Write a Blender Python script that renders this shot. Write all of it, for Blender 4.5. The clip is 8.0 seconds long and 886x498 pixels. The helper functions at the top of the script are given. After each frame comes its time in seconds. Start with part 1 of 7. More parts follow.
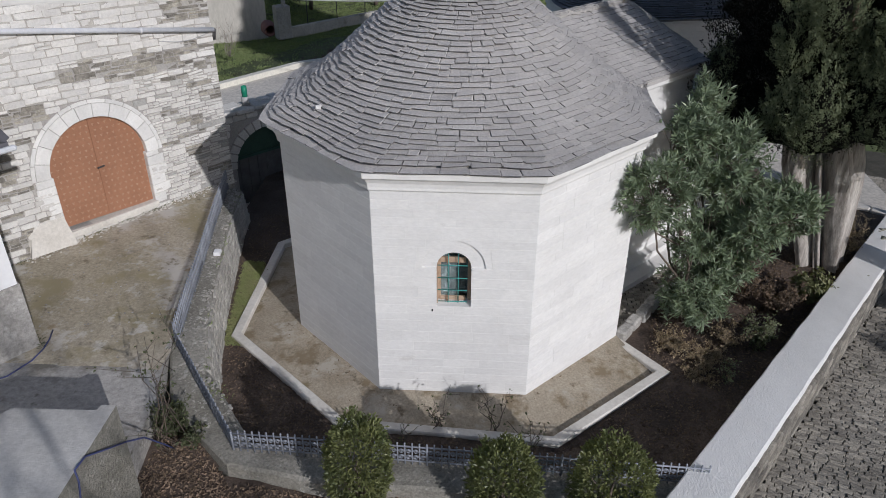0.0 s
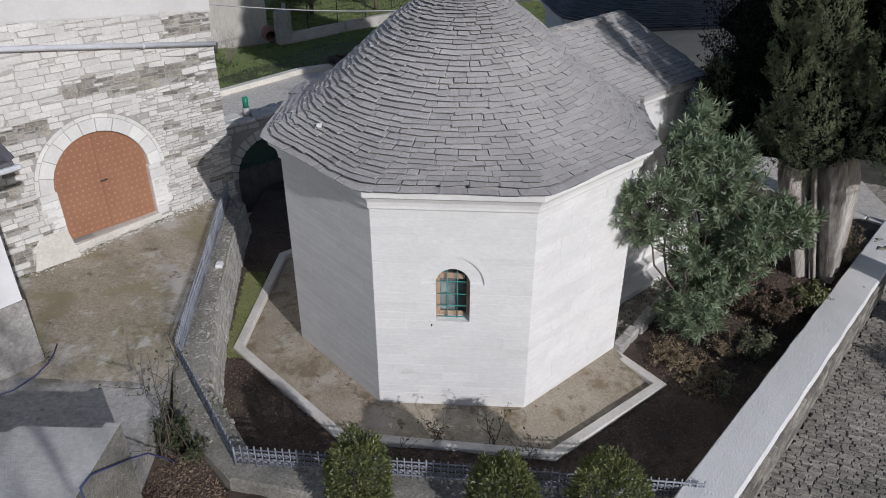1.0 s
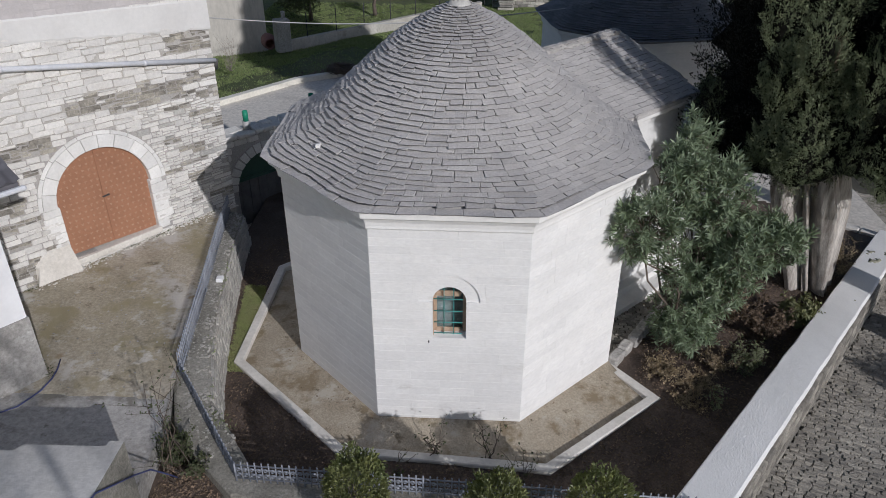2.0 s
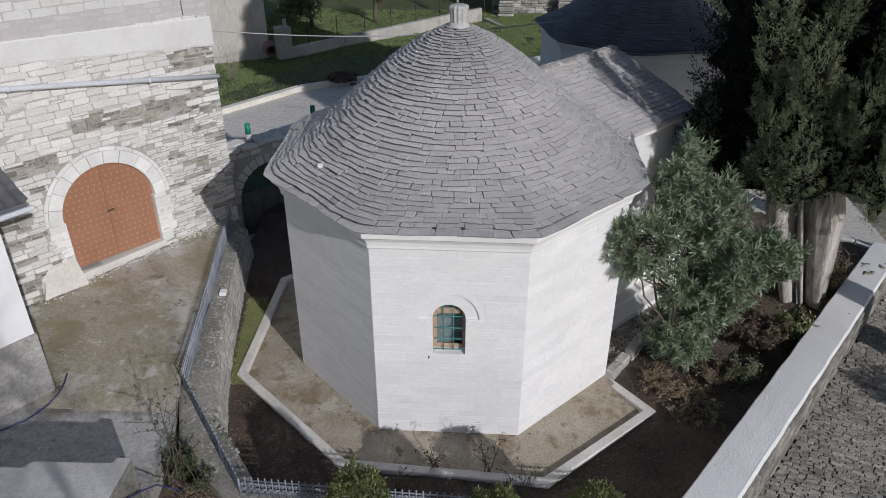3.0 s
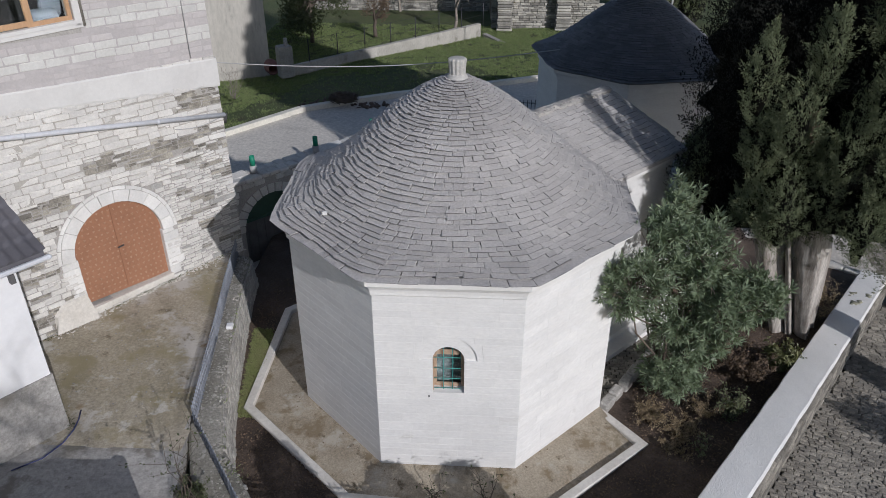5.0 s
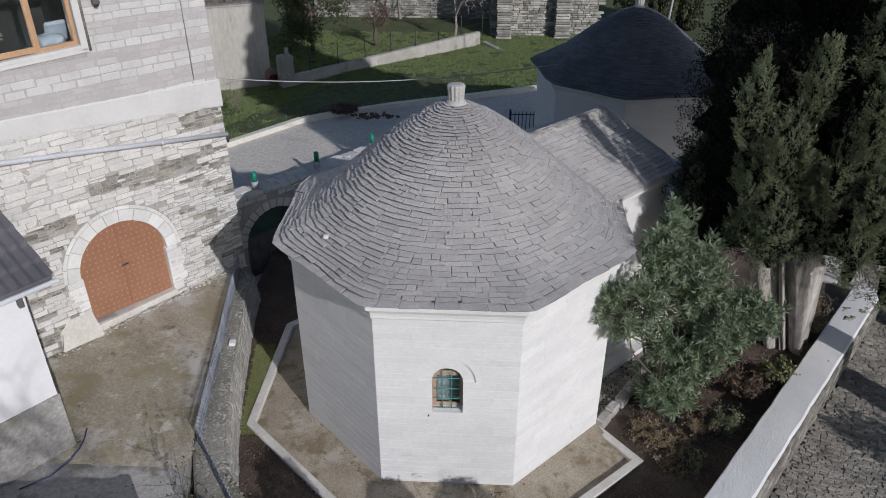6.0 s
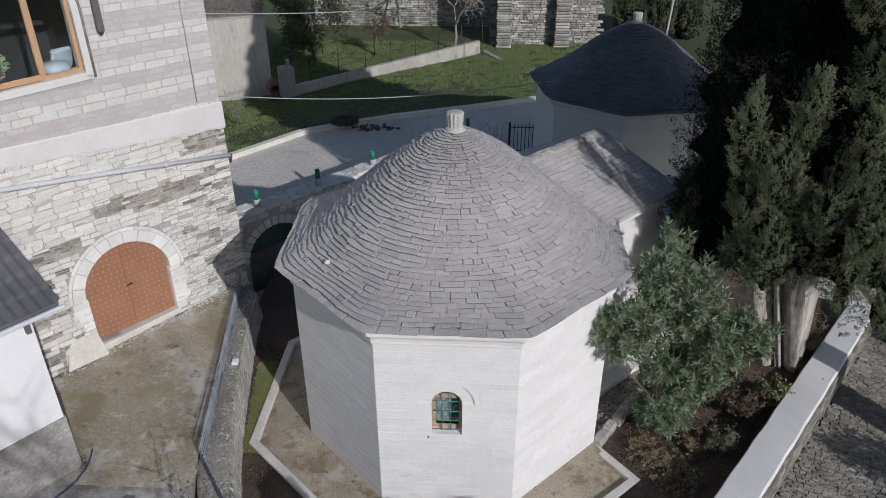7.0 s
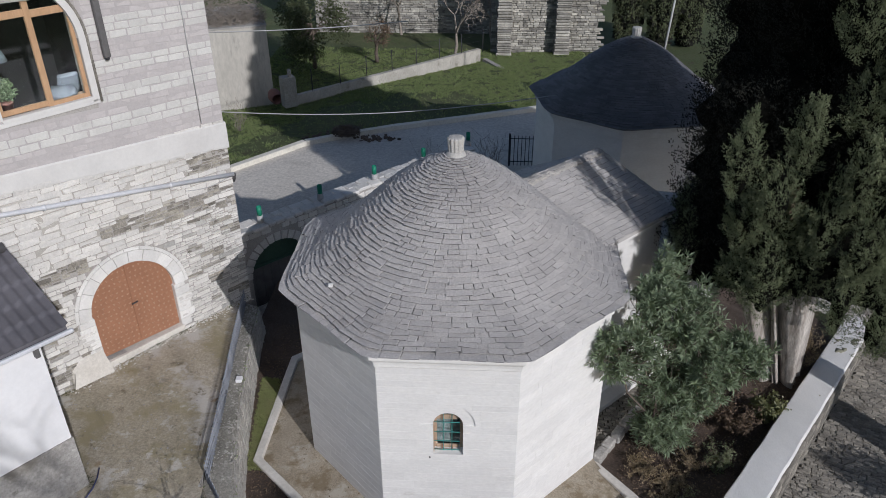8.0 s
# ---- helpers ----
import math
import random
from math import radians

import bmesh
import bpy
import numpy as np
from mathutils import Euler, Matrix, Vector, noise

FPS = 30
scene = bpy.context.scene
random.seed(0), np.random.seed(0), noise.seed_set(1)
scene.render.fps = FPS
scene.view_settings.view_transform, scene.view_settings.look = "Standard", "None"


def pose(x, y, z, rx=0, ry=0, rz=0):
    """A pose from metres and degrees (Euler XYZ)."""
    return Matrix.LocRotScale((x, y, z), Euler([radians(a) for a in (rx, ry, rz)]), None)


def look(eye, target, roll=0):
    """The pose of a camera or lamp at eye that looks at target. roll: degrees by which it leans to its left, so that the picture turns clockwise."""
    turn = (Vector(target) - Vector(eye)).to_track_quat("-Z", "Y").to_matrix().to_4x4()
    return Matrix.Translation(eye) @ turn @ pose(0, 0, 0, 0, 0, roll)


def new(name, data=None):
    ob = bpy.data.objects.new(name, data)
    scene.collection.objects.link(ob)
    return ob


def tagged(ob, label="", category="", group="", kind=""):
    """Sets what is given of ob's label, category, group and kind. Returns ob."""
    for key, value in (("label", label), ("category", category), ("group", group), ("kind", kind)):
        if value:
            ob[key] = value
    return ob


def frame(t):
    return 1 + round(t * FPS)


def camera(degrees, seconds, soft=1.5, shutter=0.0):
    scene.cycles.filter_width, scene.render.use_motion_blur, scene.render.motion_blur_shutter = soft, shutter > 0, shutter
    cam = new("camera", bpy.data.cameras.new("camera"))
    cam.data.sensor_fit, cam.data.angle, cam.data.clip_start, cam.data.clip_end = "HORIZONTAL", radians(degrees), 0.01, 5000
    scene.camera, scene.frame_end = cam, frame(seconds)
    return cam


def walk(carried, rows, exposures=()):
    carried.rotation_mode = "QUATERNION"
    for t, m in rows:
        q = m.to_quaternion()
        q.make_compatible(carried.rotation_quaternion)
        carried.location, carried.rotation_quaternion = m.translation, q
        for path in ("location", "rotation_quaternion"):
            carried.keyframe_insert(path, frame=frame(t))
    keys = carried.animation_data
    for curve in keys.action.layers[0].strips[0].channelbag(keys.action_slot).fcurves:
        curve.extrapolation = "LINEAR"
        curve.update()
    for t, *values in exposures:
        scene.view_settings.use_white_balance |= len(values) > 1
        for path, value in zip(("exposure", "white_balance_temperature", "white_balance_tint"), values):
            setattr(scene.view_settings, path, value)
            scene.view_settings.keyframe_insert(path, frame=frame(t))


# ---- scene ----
cam = camera(60.9, 8.0, soft=0.75)
PATH = [
    (0, (0.491, -15.472, 10.39), (0.391, -13.752, 9.375), 0.1),
    (0.5, (0.518, -15.457, 10.594), (0.416, -13.739, 9.576), -0.0),
    (1, (0.524, -15.469, 10.777), (0.422, -13.751, 9.759), -0.0),
    (1.5, (0.562, -15.493, 10.991), (0.462, -13.774, 9.974), -0.0),
    (3, (0.59, -15.592, 11.657), (0.489, -13.872, 10.64), -0.0),
    (3.5, (0.607, -15.624, 11.914), (0.507, -13.904, 10.898), -0.0),
    (4, (0.601, -15.668, 12.206), (0.501, -13.949, 11.19), -0.1),
    (4.5, (0.597, -15.673, 12.481), (0.497, -13.953, 11.465), -0.1),
    (6, (0.622, -15.726, 13.327), (0.522, -14.005, 12.312), -0.1),
    (6.5, (0.638, -15.719, 13.631), (0.537, -13.998, 12.617), -0.1),
    (7, (0.654, -15.714, 13.913), (0.552, -13.992, 12.901), -0.2),
    (7.5, (0.652, -15.698, 14.204), (0.549, -13.976, 13.191), -0.2),
    (8, (0.646, -15.692, 14.488), (0.542, -13.969, 13.476), -0.3),
]
walk(cam, [(t, look(eye, target, roll)) for t, eye, target, roll in PATH], [(0.0, -0.24, 6080, 13), (8.0, -0.24, 6080, 13)])

# ---- light ----
SUN_EL, SUN_AZ = 26.0, 126.2  # height of the sun; heading in which its light travels (degrees from +x)
ray_way = Vector((math.cos(radians(SUN_AZ)) * math.cos(radians(SUN_EL)), math.sin(radians(SUN_AZ)) * math.cos(radians(SUN_EL)), -math.sin(radians(SUN_EL))))
sun = new("sun", bpy.data.lights.new("sun", "SUN"))
sun.data.energy, sun.data.angle, sun.data.color = 3.4, radians(0.6), (1.0, 0.965, 0.92)
sun.matrix_world = look((0, 0, 40), Vector((0, 0, 40)) + ray_way)
world = bpy.data.worlds.new("sky")
scene.world = world
world.use_nodes = True
sky = world.node_tree.nodes.new("ShaderNodeTexSky")
sky.sky_type, sky.sun_disc = "NISHITA", False
sky.sun_elevation = radians(SUN_EL)
sky.sun_rotation = math.atan2(-ray_way.x, -ray_way.y)
world.node_tree.links.new(sky.outputs[0], world.node_tree.nodes["Background"].inputs[0])
world.node_tree.nodes["Background"].inputs[1].default_value = 0.08

# ---- materials ----
def mat(name, a, b, rough=0.8, big=0.6, fine=14.0, grain=0.25, bump=0.3, bump_scale=40.0, vary=0.0, island=0.0,
        stains=(), stretch=(1, 1, 1), metal=0.0, spec=0.35, depth=0.01, crisp=False):
    """Two base colours mixed by a broad noise, a fine grain on top, stains (colour, scale, share) with shapes of their own."""
    m = bpy.data.materials.new(name)
    m.use_nodes = True
    t = m.node_tree
    n, link = t.nodes, t.links.new
    bsdf = n["Principled BSDF"]
    bsdf.inputs["Metallic"].default_value = metal
    bsdf.inputs["Specular IOR Level"].default_value = spec
    geo = n.new("ShaderNodeNewGeometry")
    sc = n.new("ShaderNodeVectorMath")
    sc.operation = "MULTIPLY"
    sc.inputs[1].default_value = stretch
    link(geo.outputs["Position"], sc.inputs[0])

    def noise_at(scale, detail=5.0, rough_=0.6, w=0.0):
        k = n.new("ShaderNodeTexNoise")
        k.inputs["Scale"].default_value, k.inputs["Detail"].default_value, k.inputs["Roughness"].default_value = scale, detail, rough_
        if w:
            off = n.new("ShaderNodeVectorMath")
            off.operation = "ADD"
            off.inputs[1].default_value = (w, w * 1.7, w * 0.6)
            link(sc.outputs[0], off.inputs[0])
            link(off.outputs[0], k.inputs["Vector"])
        else:
            link(sc.outputs[0], k.inputs["Vector"])
        return k.outputs["Fac"]

    def ramp(v, lo, hi):
        r = n.new("ShaderNodeMapRange")
        r.inputs["From Min"].default_value, r.inputs["From Max"].default_value = lo, hi
        link(v, r.inputs["Value"])
        return r.outputs[0]

    def mix(fac, x, y, mode="MIX"):
        k = n.new("ShaderNodeMix")
        k.data_type, k.blend_type = "RGBA", mode
        for socket, v in ((k.inputs[0], fac), (k.inputs[6], x), (k.inputs[7], y)):
            if hasattr(v, "links"):
                link(v, socket)
            else:
                socket.default_value = v
        return k.outputs[2]

    def col(c):
        return (*c, 1.0)

    colour = mix(ramp(noise_at(big), 0.35, 0.65), col(a), col(b))
    g = ramp(noise_at(fine, 6.0, 0.7, 3.1), 0.25, 0.75)
    lo, hi = 1 - grain, 1 + grain
    gc = mix(g, (lo, lo, lo, 1), (hi, hi, hi, 1))
    colour = mix(1.0, colour, gc, "MULTIPLY")
    for amount, source in ((vary, "object"), (island, "island")):
        if amount:
            rnd = n.new("ShaderNodeObjectInfo").outputs["Random"] if source == "object" else geo.outputs["Random Per Island"]
            colour = mix(1.0, colour, mix(rnd, (1 - amount, 1 - amount, 1 - amount, 1), (1 + amount, 1 + amount, 1 + amount * 0.9, 1)), "MULTIPLY")
    for i, (c, scale, share) in enumerate(stains):
        f = ramp(noise_at(scale, 6.0 if crisp else 7.0, 0.64 if crisp else 0.65, 11.3 + 5 * i), 1 - share, 1 - share + (0.085 if crisp else 0.12))
        colour = mix(f, colour, col(c))
    link(colour, bsdf.inputs["Base Color"])
    r = n.new("ShaderNodeMapRange")
    r.inputs["To Min"].default_value, r.inputs["To Max"].default_value = max(0.02, rough - 0.12), min(1.0, rough + 0.1)
    link(g, r.inputs["Value"])
    link(r.outputs[0], bsdf.inputs["Roughness"])
    if bump:
        bp = n.new("ShaderNodeBump")
        bp.inputs["Strength"].default_value, bp.inputs["Distance"].default_value = bump, depth
        link(noise_at(bump_scale, 8.0, 0.7, 7.7), bp.inputs["Height"])
        link(bp.outputs[0], bsdf.inputs["Normal"])
    return m


def leaf_mat(name, a, b, island=0.35, rough=0.45, back=0.25):
    m = mat(name, a, b, rough=rough, big=2.5, fine=30.0, grain=0.15, bump=0, island=island, spec=0.4)
    t = m.node_tree
    bsdf, out = t.nodes["Principled BSDF"], t.nodes["Material Output"]
    tr = t.nodes.new("ShaderNodeBsdfTranslucent")
    tr.inputs[0].default_value = (a[0] * 1.6, a[1] * 1.7, a[2] * 0.8, 1)
    mx = t.nodes.new("ShaderNodeMixShader")
    mx.inputs[0].default_value = back
    t.links.new(bsdf.outputs[0], mx.inputs[1])
    t.links.new(tr.outputs[0], mx.inputs[2])
    t.links.new(mx.outputs[0], out.inputs[0])
    return m


WHITE = mat("limewash", (0.745, 0.735, 0.72), (0.69, 0.68, 0.665), rough=0.9, big=0.9, fine=9, grain=0.08, bump=0.6, bump_scale=16, vary=0.035, stretch=(1, 1, 2.2), stains=(((0.61, 0.595, 0.57), 1.3, 0.38), ((0.55, 0.535, 0.51), 4.0, 0.28)))
WHITE_TRIM = mat("limewashed_trim", (0.78, 0.77, 0.75), (0.70, 0.69, 0.67), rough=0.9, big=1.2, fine=12, grain=0.06, bump=0.3, bump_scale=30, stains=(((0.5, 0.48, 0.45), 2.2, 0.26),))
WHITE_WALLTOP = mat("weathered_white_plaster", (0.84, 0.83, 0.81), (0.78, 0.77, 0.75), rough=0.92, big=0.7, fine=16, grain=0.07, bump=0.75, bump_scale=15, stretch=(2.0, 0.8, 1.6), depth=0.03, stains=(((0.66, 0.65, 0.625), 1.6, 0.3), ((0.58, 0.57, 0.54), 3.3, 0.27), ((0.64, 0.625, 0.60), 15.0, 0.29)))
SLATE = mat("grey_slate", (0.55, 0.528, 0.515), (0.48, 0.459, 0.448), rough=0.85, big=0.7, fine=24, grain=0.25, bump=0.8, bump_scale=34, depth=0.03, vary=0.09, spec=0.3, stains=(((0.60, 0.585, 0.57), 6.0, 0.33), ((0.41, 0.40, 0.39), 1.3, 0.30), ((0.35, 0.34, 0.33), 13.0, 0.31), ((0.66, 0.65, 0.63), 19.0, 0.28)))
SLATE_FIELD = mat("grey_slate_field", (0.55, 0.528, 0.515), (0.48, 0.459, 0.448), rough=0.85, big=0.7, fine=24, grain=0.25, bump=0.8, bump_scale=34, depth=0.03, island=0.09, spec=0.3, stains=(((0.60, 0.585, 0.57), 6.0, 0.33), ((0.41, 0.40, 0.39), 1.3, 0.30), ((0.35, 0.34, 0.33), 13.0, 0.31), ((0.66, 0.65, 0.63), 19.0, 0.28)))
# darker, slightly bluer slate colour for the far chapel's roof
SLATE_FAR = mat("dark_far_slate", (0.235, 0.23, 0.24), (0.17, 0.167, 0.175), rough=0.8, big=0.7, fine=24, grain=0.25, bump=1.0, bump_scale=18, depth=0.03, island=0.16, spec=0.3, stains=(((0.33, 0.325, 0.32), 4.0, 0.32), ((0.11, 0.108, 0.112), 2.0, 0.34)))
# edge colour darkened to draw the shade lines under and between the slates
SLATE_EDGE = mat("shade_dark_slate_edge", (0.20, 0.195, 0.19), (0.13, 0.126, 0.123), rough=0.95, big=3, fine=30, grain=0.45, bump=0.8, bump_scale=30)
FINIAL = mat("pale_carved_stone", (0.52, 0.505, 0.475), (0.40, 0.39, 0.37), rough=0.85, big=5, fine=30, grain=0.25, bump=0.6, bump_scale=40, stains=(((0.28, 0.27, 0.25), 6.0, 0.32),))
BANK_LIME = mat("weathered_ridge_mortar", (0.46, 0.44, 0.415), (0.36, 0.345, 0.325), rough=0.95, big=2.5, fine=20, grain=0.3, bump=1.0, bump_scale=16, depth=0.04, stains=(((0.25, 0.24, 0.225), 3.5, 0.36), ((0.56, 0.54, 0.51), 5.0, 0.33)))
LOW_WALL = mat("stained_garden_wall_render", (0.50, 0.475, 0.43), (0.38, 0.36, 0.32), rough=0.95, big=0.8, fine=9, grain=0.25, bump=1.0, bump_scale=9, depth=0.05, stains=(((0.24, 0.225, 0.19), 1.1, 0.42), ((0.58, 0.56, 0.52), 2.0, 0.36), ((0.17, 0.16, 0.12), 3.0, 0.33)))
MORTAR = mat("lime_mortar", (0.43, 0.41, 0.385), (0.33, 0.315, 0.295), rough=0.95, big=0.7, fine=20, grain=0.25, bump=0.8, bump_scale=25)
STONE = mat("rubble_limestone", (0.70, 0.68, 0.65), (0.62, 0.60, 0.572), rough=0.87, big=0.9, fine=18, grain=0.15, bump=1.0, bump_scale=18, depth=0.025, vary=0.10, stains=(((0.46, 0.435, 0.40), 1.6, 0.30), ((0.56, 0.53, 0.50), 3.0, 0.36), ((0.40, 0.38, 0.35), 7.0, 0.28)))
STONE_FIELD = mat("rubble_limestone_field", (0.70, 0.68, 0.65), (0.62, 0.60, 0.572), rough=0.87, big=0.9, fine=18, grain=0.15, bump=1.0, bump_scale=18, depth=0.025, island=0.10, stains=(((0.46, 0.435, 0.40), 1.6, 0.30), ((0.56, 0.53, 0.50), 3.0, 0.36), ((0.40, 0.38, 0.35), 7.0, 0.28)))
STONE_GREY = mat("grey_limestone", (0.50, 0.49, 0.47), (0.38, 0.37, 0.35), rough=0.9, big=1.5, fine=18, grain=0.25, bump=1.0, bump_scale=18, depth=0.03, island=0.22, stains=(((0.62, 0.60, 0.57), 4.0, 0.35),))
POINTING = mat("lime_pointing", (0.48, 0.455, 0.415), (0.39, 0.37, 0.335), rough=0.95, big=1.3, fine=20, grain=0.15, bump=0.8, bump_scale=30)
POINTING_PINK = mat("pinkish_lime_pointing", (0.48, 0.452, 0.447), (0.44, 0.413, 0.408), rough=0.95, big=0.9, fine=16, grain=0.1, bump=0.6, bump_scale=26)
STONE_DARK = mat("weathered_dark_limestone", (0.37, 0.345, 0.305), (0.20, 0.185, 0.165), rough=0.9, big=3.0, fine=22, grain=0.4, bump=1.0, bump_scale=22, depth=0.03, island=0.38, vary=0.3, stains=(((0.54, 0.51, 0.47), 5.0, 0.34), ((0.13, 0.12, 0.10), 7.0, 0.33)))
STONE_PINK = mat("mortar_smeared_limestone", (0.53, 0.50, 0.494), (0.48, 0.451, 0.446), rough=0.9, big=1.4, fine=14, grain=0.1, bump=0.7, bump_scale=22, island=0.05, stains=(((0.59, 0.563, 0.55), 3.2, 0.33), ((0.44, 0.41, 0.405), 5.0, 0.29)))
STONE_UPPER = mat("whitened_limestone", (0.62, 0.612, 0.585), (0.56, 0.551, 0.528), rough=0.88, big=1.5, fine=16, grain=0.1, bump=0.8, bump_scale=20, island=0.05, stains=(((0.53, 0.503, 0.49), 2.8, 0.30),))
STONE_WALL = mat("garden_wall_rubble", (0.50, 0.48, 0.445), (0.37, 0.352, 0.32), rough=0.92, big=2.0, fine=18, grain=0.25, bump=1.0, bump_scale=18, depth=0.03, vary=0.14, island=0.14, stains=(((0.22, 0.21, 0.16), 2.5, 0.36), ((0.60, 0.58, 0.55), 4.0, 0.33)))
WALL_CEMENT = mat("mossy_wall_cement", (0.32, 0.305, 0.27), (0.21, 0.20, 0.17), rough=0.95, big=1.1, fine=20, grain=0.5, bump=1.0, bump_scale=20, depth=0.04, stains=(((0.50, 0.49, 0.46), 8.0, 0.38), ((0.13, 0.125, 0.075), 1.5, 0.36), ((0.09, 0.085, 0.07), 5.0, 0.34)))
MOSS = mat("dry_moss", (0.33, 0.32, 0.25), (0.24, 0.235, 0.17), rough=1.0, big=9, fine=40, grain=0.5, bump=1.0, bump_scale=60)
VOUSSOIR = mat("dressed_white_limestone", (0.74, 0.73, 0.71), (0.64, 0.63, 0.61), rough=0.85, big=1.4, fine=18, grain=0.1, bump=0.4, bump_scale=30, vary=0.08)
PLASTER = mat("white_plaster", (0.76, 0.76, 0.77), (0.70, 0.70, 0.71), rough=0.9, big=0.8, fine=8, grain=0.04, bump=0.25, bump_scale=20)
BAND = mat("lime_render_band", (0.67, 0.66, 0.64), (0.61, 0.598, 0.58), rough=0.9, big=0.8, fine=10, grain=0.06, bump=0.5, bump_scale=16, stains=(((0.52, 0.495, 0.475), 1.3, 0.27), ((0.56, 0.54, 0.52), 5.0, 0.27)))
RENDER_GREY = mat("grey_cement_render", (0.42, 0.405, 0.375), (0.31, 0.30, 0.275), rough=0.95, big=0.9, fine=14, grain=0.4, bump=1.0, bump_scale=12, depth=0.045, stains=(((0.56, 0.55, 0.53), 2.0, 0.38), ((0.20, 0.19, 0.15), 1.6, 0.36), ((0.16, 0.155, 0.13), 5.0, 0.33)))
CONCRETE = mat("mossy_concrete", (0.44, 0.39, 0.31), (0.32, 0.28, 0.20), crisp=True, rough=0.95, big=0.7, fine=15, grain=0.4, bump=1.0, bump_scale=24, depth=0.025, stains=(((0.52, 0.49, 0.445), 0.6, 0.44), ((0.31, 0.27, 0.17), 0.75, 0.46), ((0.54, 0.51, 0.455), 1.7, 0.42), ((0.20, 0.17, 0.12), 2.7, 0.40), ((0.56, 0.54, 0.50), 5.5, 0.31), ((0.15, 0.13, 0.105), 0.5, 0.38), ((0.27, 0.185, 0.10), 1.1, 0.37), ((0.50, 0.47, 0.42), 14.0, 0.30)))
CONCRETE_PALE = mat("pale_concrete", (0.42, 0.405, 0.385), (0.31, 0.295, 0.275), crisp=True, rough=0.95, big=0.6, fine=12, grain=0.38, bump=1.0, bump_scale=22, depth=0.025, stains=(((0.22, 0.205, 0.18), 0.9, 0.45), ((0.53, 0.515, 0.49), 2.5, 0.40), ((0.19, 0.18, 0.155), 3.6, 0.36), ((0.15, 0.14, 0.12), 0.45, 0.36)))
TERRACE_TOP = mat("worn_pale_screed", (0.56, 0.545, 0.52), (0.46, 0.445, 0.42), rough=0.95, big=0.5, fine=12, grain=0.2, bump=0.8, bump_scale=20, depth=0.02, stains=(((0.34, 0.325, 0.30), 0.8, 0.40), ((0.63, 0.615, 0.59), 2.5, 0.36), ((0.28, 0.265, 0.24), 5.0, 0.28)))
KERB = mat("pale_kerb_stone", (0.68, 0.65, 0.60), (0.57, 0.54, 0.49), rough=0.9, big=1.5, fine=14, grain=0.15, bump=0.5, bump_scale=26, stains=(((0.33, 0.31, 0.27), 1.5, 0.3),))
EDGING = mat("rough_edging_stone", (0.50, 0.48, 0.45), (0.34, 0.325, 0.30), rough=0.95, big=3.0, fine=16, grain=0.3, bump=1.0, bump_scale=18, depth=0.03, stains=(((0.16, 0.15, 0.12), 3.0, 0.36), ((0.62, 0.60, 0.57), 4.0, 0.34)))
WALKWAY = mat("sandy_concrete", (0.43, 0.375, 0.295), (0.33, 0.28, 0.21), rough=0.95, big=1.0, fine=22, grain=0.4, bump=1.0, bump_scale=30, depth=0.02, crisp=True, stains=(((0.24, 0.19, 0.125), 1.3, 0.46), ((0.46, 0.42, 0.355), 1.0, 0.42), ((0.15, 0.12, 0.08), 2.2, 0.40), ((0.23, 0.185, 0.115), 1.1, 0.40), ((0.47, 0.43, 0.365), 6.0, 0.34), ((0.13, 0.10, 0.07), 8.0, 0.30)))
SOIL = mat("dark_leafy_soil", (0.15, 0.112, 0.088), (0.075, 0.057, 0.046), rough=1.0, big=0.9, fine=22, grain=0.5, bump=1.0, bump_scale=18, depth=0.06, stains=(((0.23, 0.17, 0.13), 6.0, 0.38),))
GRASS_SOIL = mat("mossy_ground", (0.075, 0.075, 0.035), (0.10, 0.085, 0.055), rough=1.0, big=0.7, fine=18, grain=0.5, bump=1.0, bump_scale=16, depth=0.05)
COBBLE = mat("worn_cobble", (0.335, 0.31, 0.27), (0.225, 0.207, 0.18), rough=0.75, big=0.7, fine=24, grain=0.36, bump=1.0, bump_scale=30, depth=0.02, vary=0.27, stains=(((0.14, 0.135, 0.08), 1.5, 0.34), ((0.43, 0.41, 0.375), 3.0, 0.34)))
COBBLE_FIELD = mat("worn_cobble_field", (0.335, 0.31, 0.27), (0.225, 0.207, 0.18), rough=0.75, big=0.7, fine=24, grain=0.36, bump=1.0, bump_scale=30, depth=0.02, island=0.27, stains=(((0.14, 0.135, 0.08), 1.5, 0.34), ((0.43, 0.41, 0.375), 3.0, 0.34)))
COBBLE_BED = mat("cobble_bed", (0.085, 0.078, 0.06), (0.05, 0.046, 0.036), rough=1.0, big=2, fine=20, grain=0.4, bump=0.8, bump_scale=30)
DOOR = mat("oxide_red_paint", (0.335, 0.168, 0.10), (0.29, 0.143, 0.085), rough=0.6, big=1.2, fine=14, grain=0.12, bump=0.2, bump_scale=30, stains=(((0.38, 0.215, 0.14), 2.0, 0.3),))
STUD = mat("worn_brass_stud", (0.47, 0.31, 0.21), (0.39, 0.25, 0.165), rough=0.55, big=9, fine=30, grain=0.1, bump=0)
IRON = mat("dark_iron", (0.06, 0.06, 0.065), (0.035, 0.035, 0.038), rough=0.6, big=4, fine=30, grain=0.2, bump=0.2)
IRON_GREY = mat("grey_painted_iron", (0.15, 0.145, 0.145), (0.11, 0.106, 0.106), rough=0.6, big=3, fine=20, grain=0.15, bump=0.1)
FENCE_PAINT = mat("silver_fence_paint", (0.29, 0.31, 0.35), (0.20, 0.215, 0.25), rough=0.5, big=3, fine=30, grain=0.2, bump=0.2, metal=0.1)
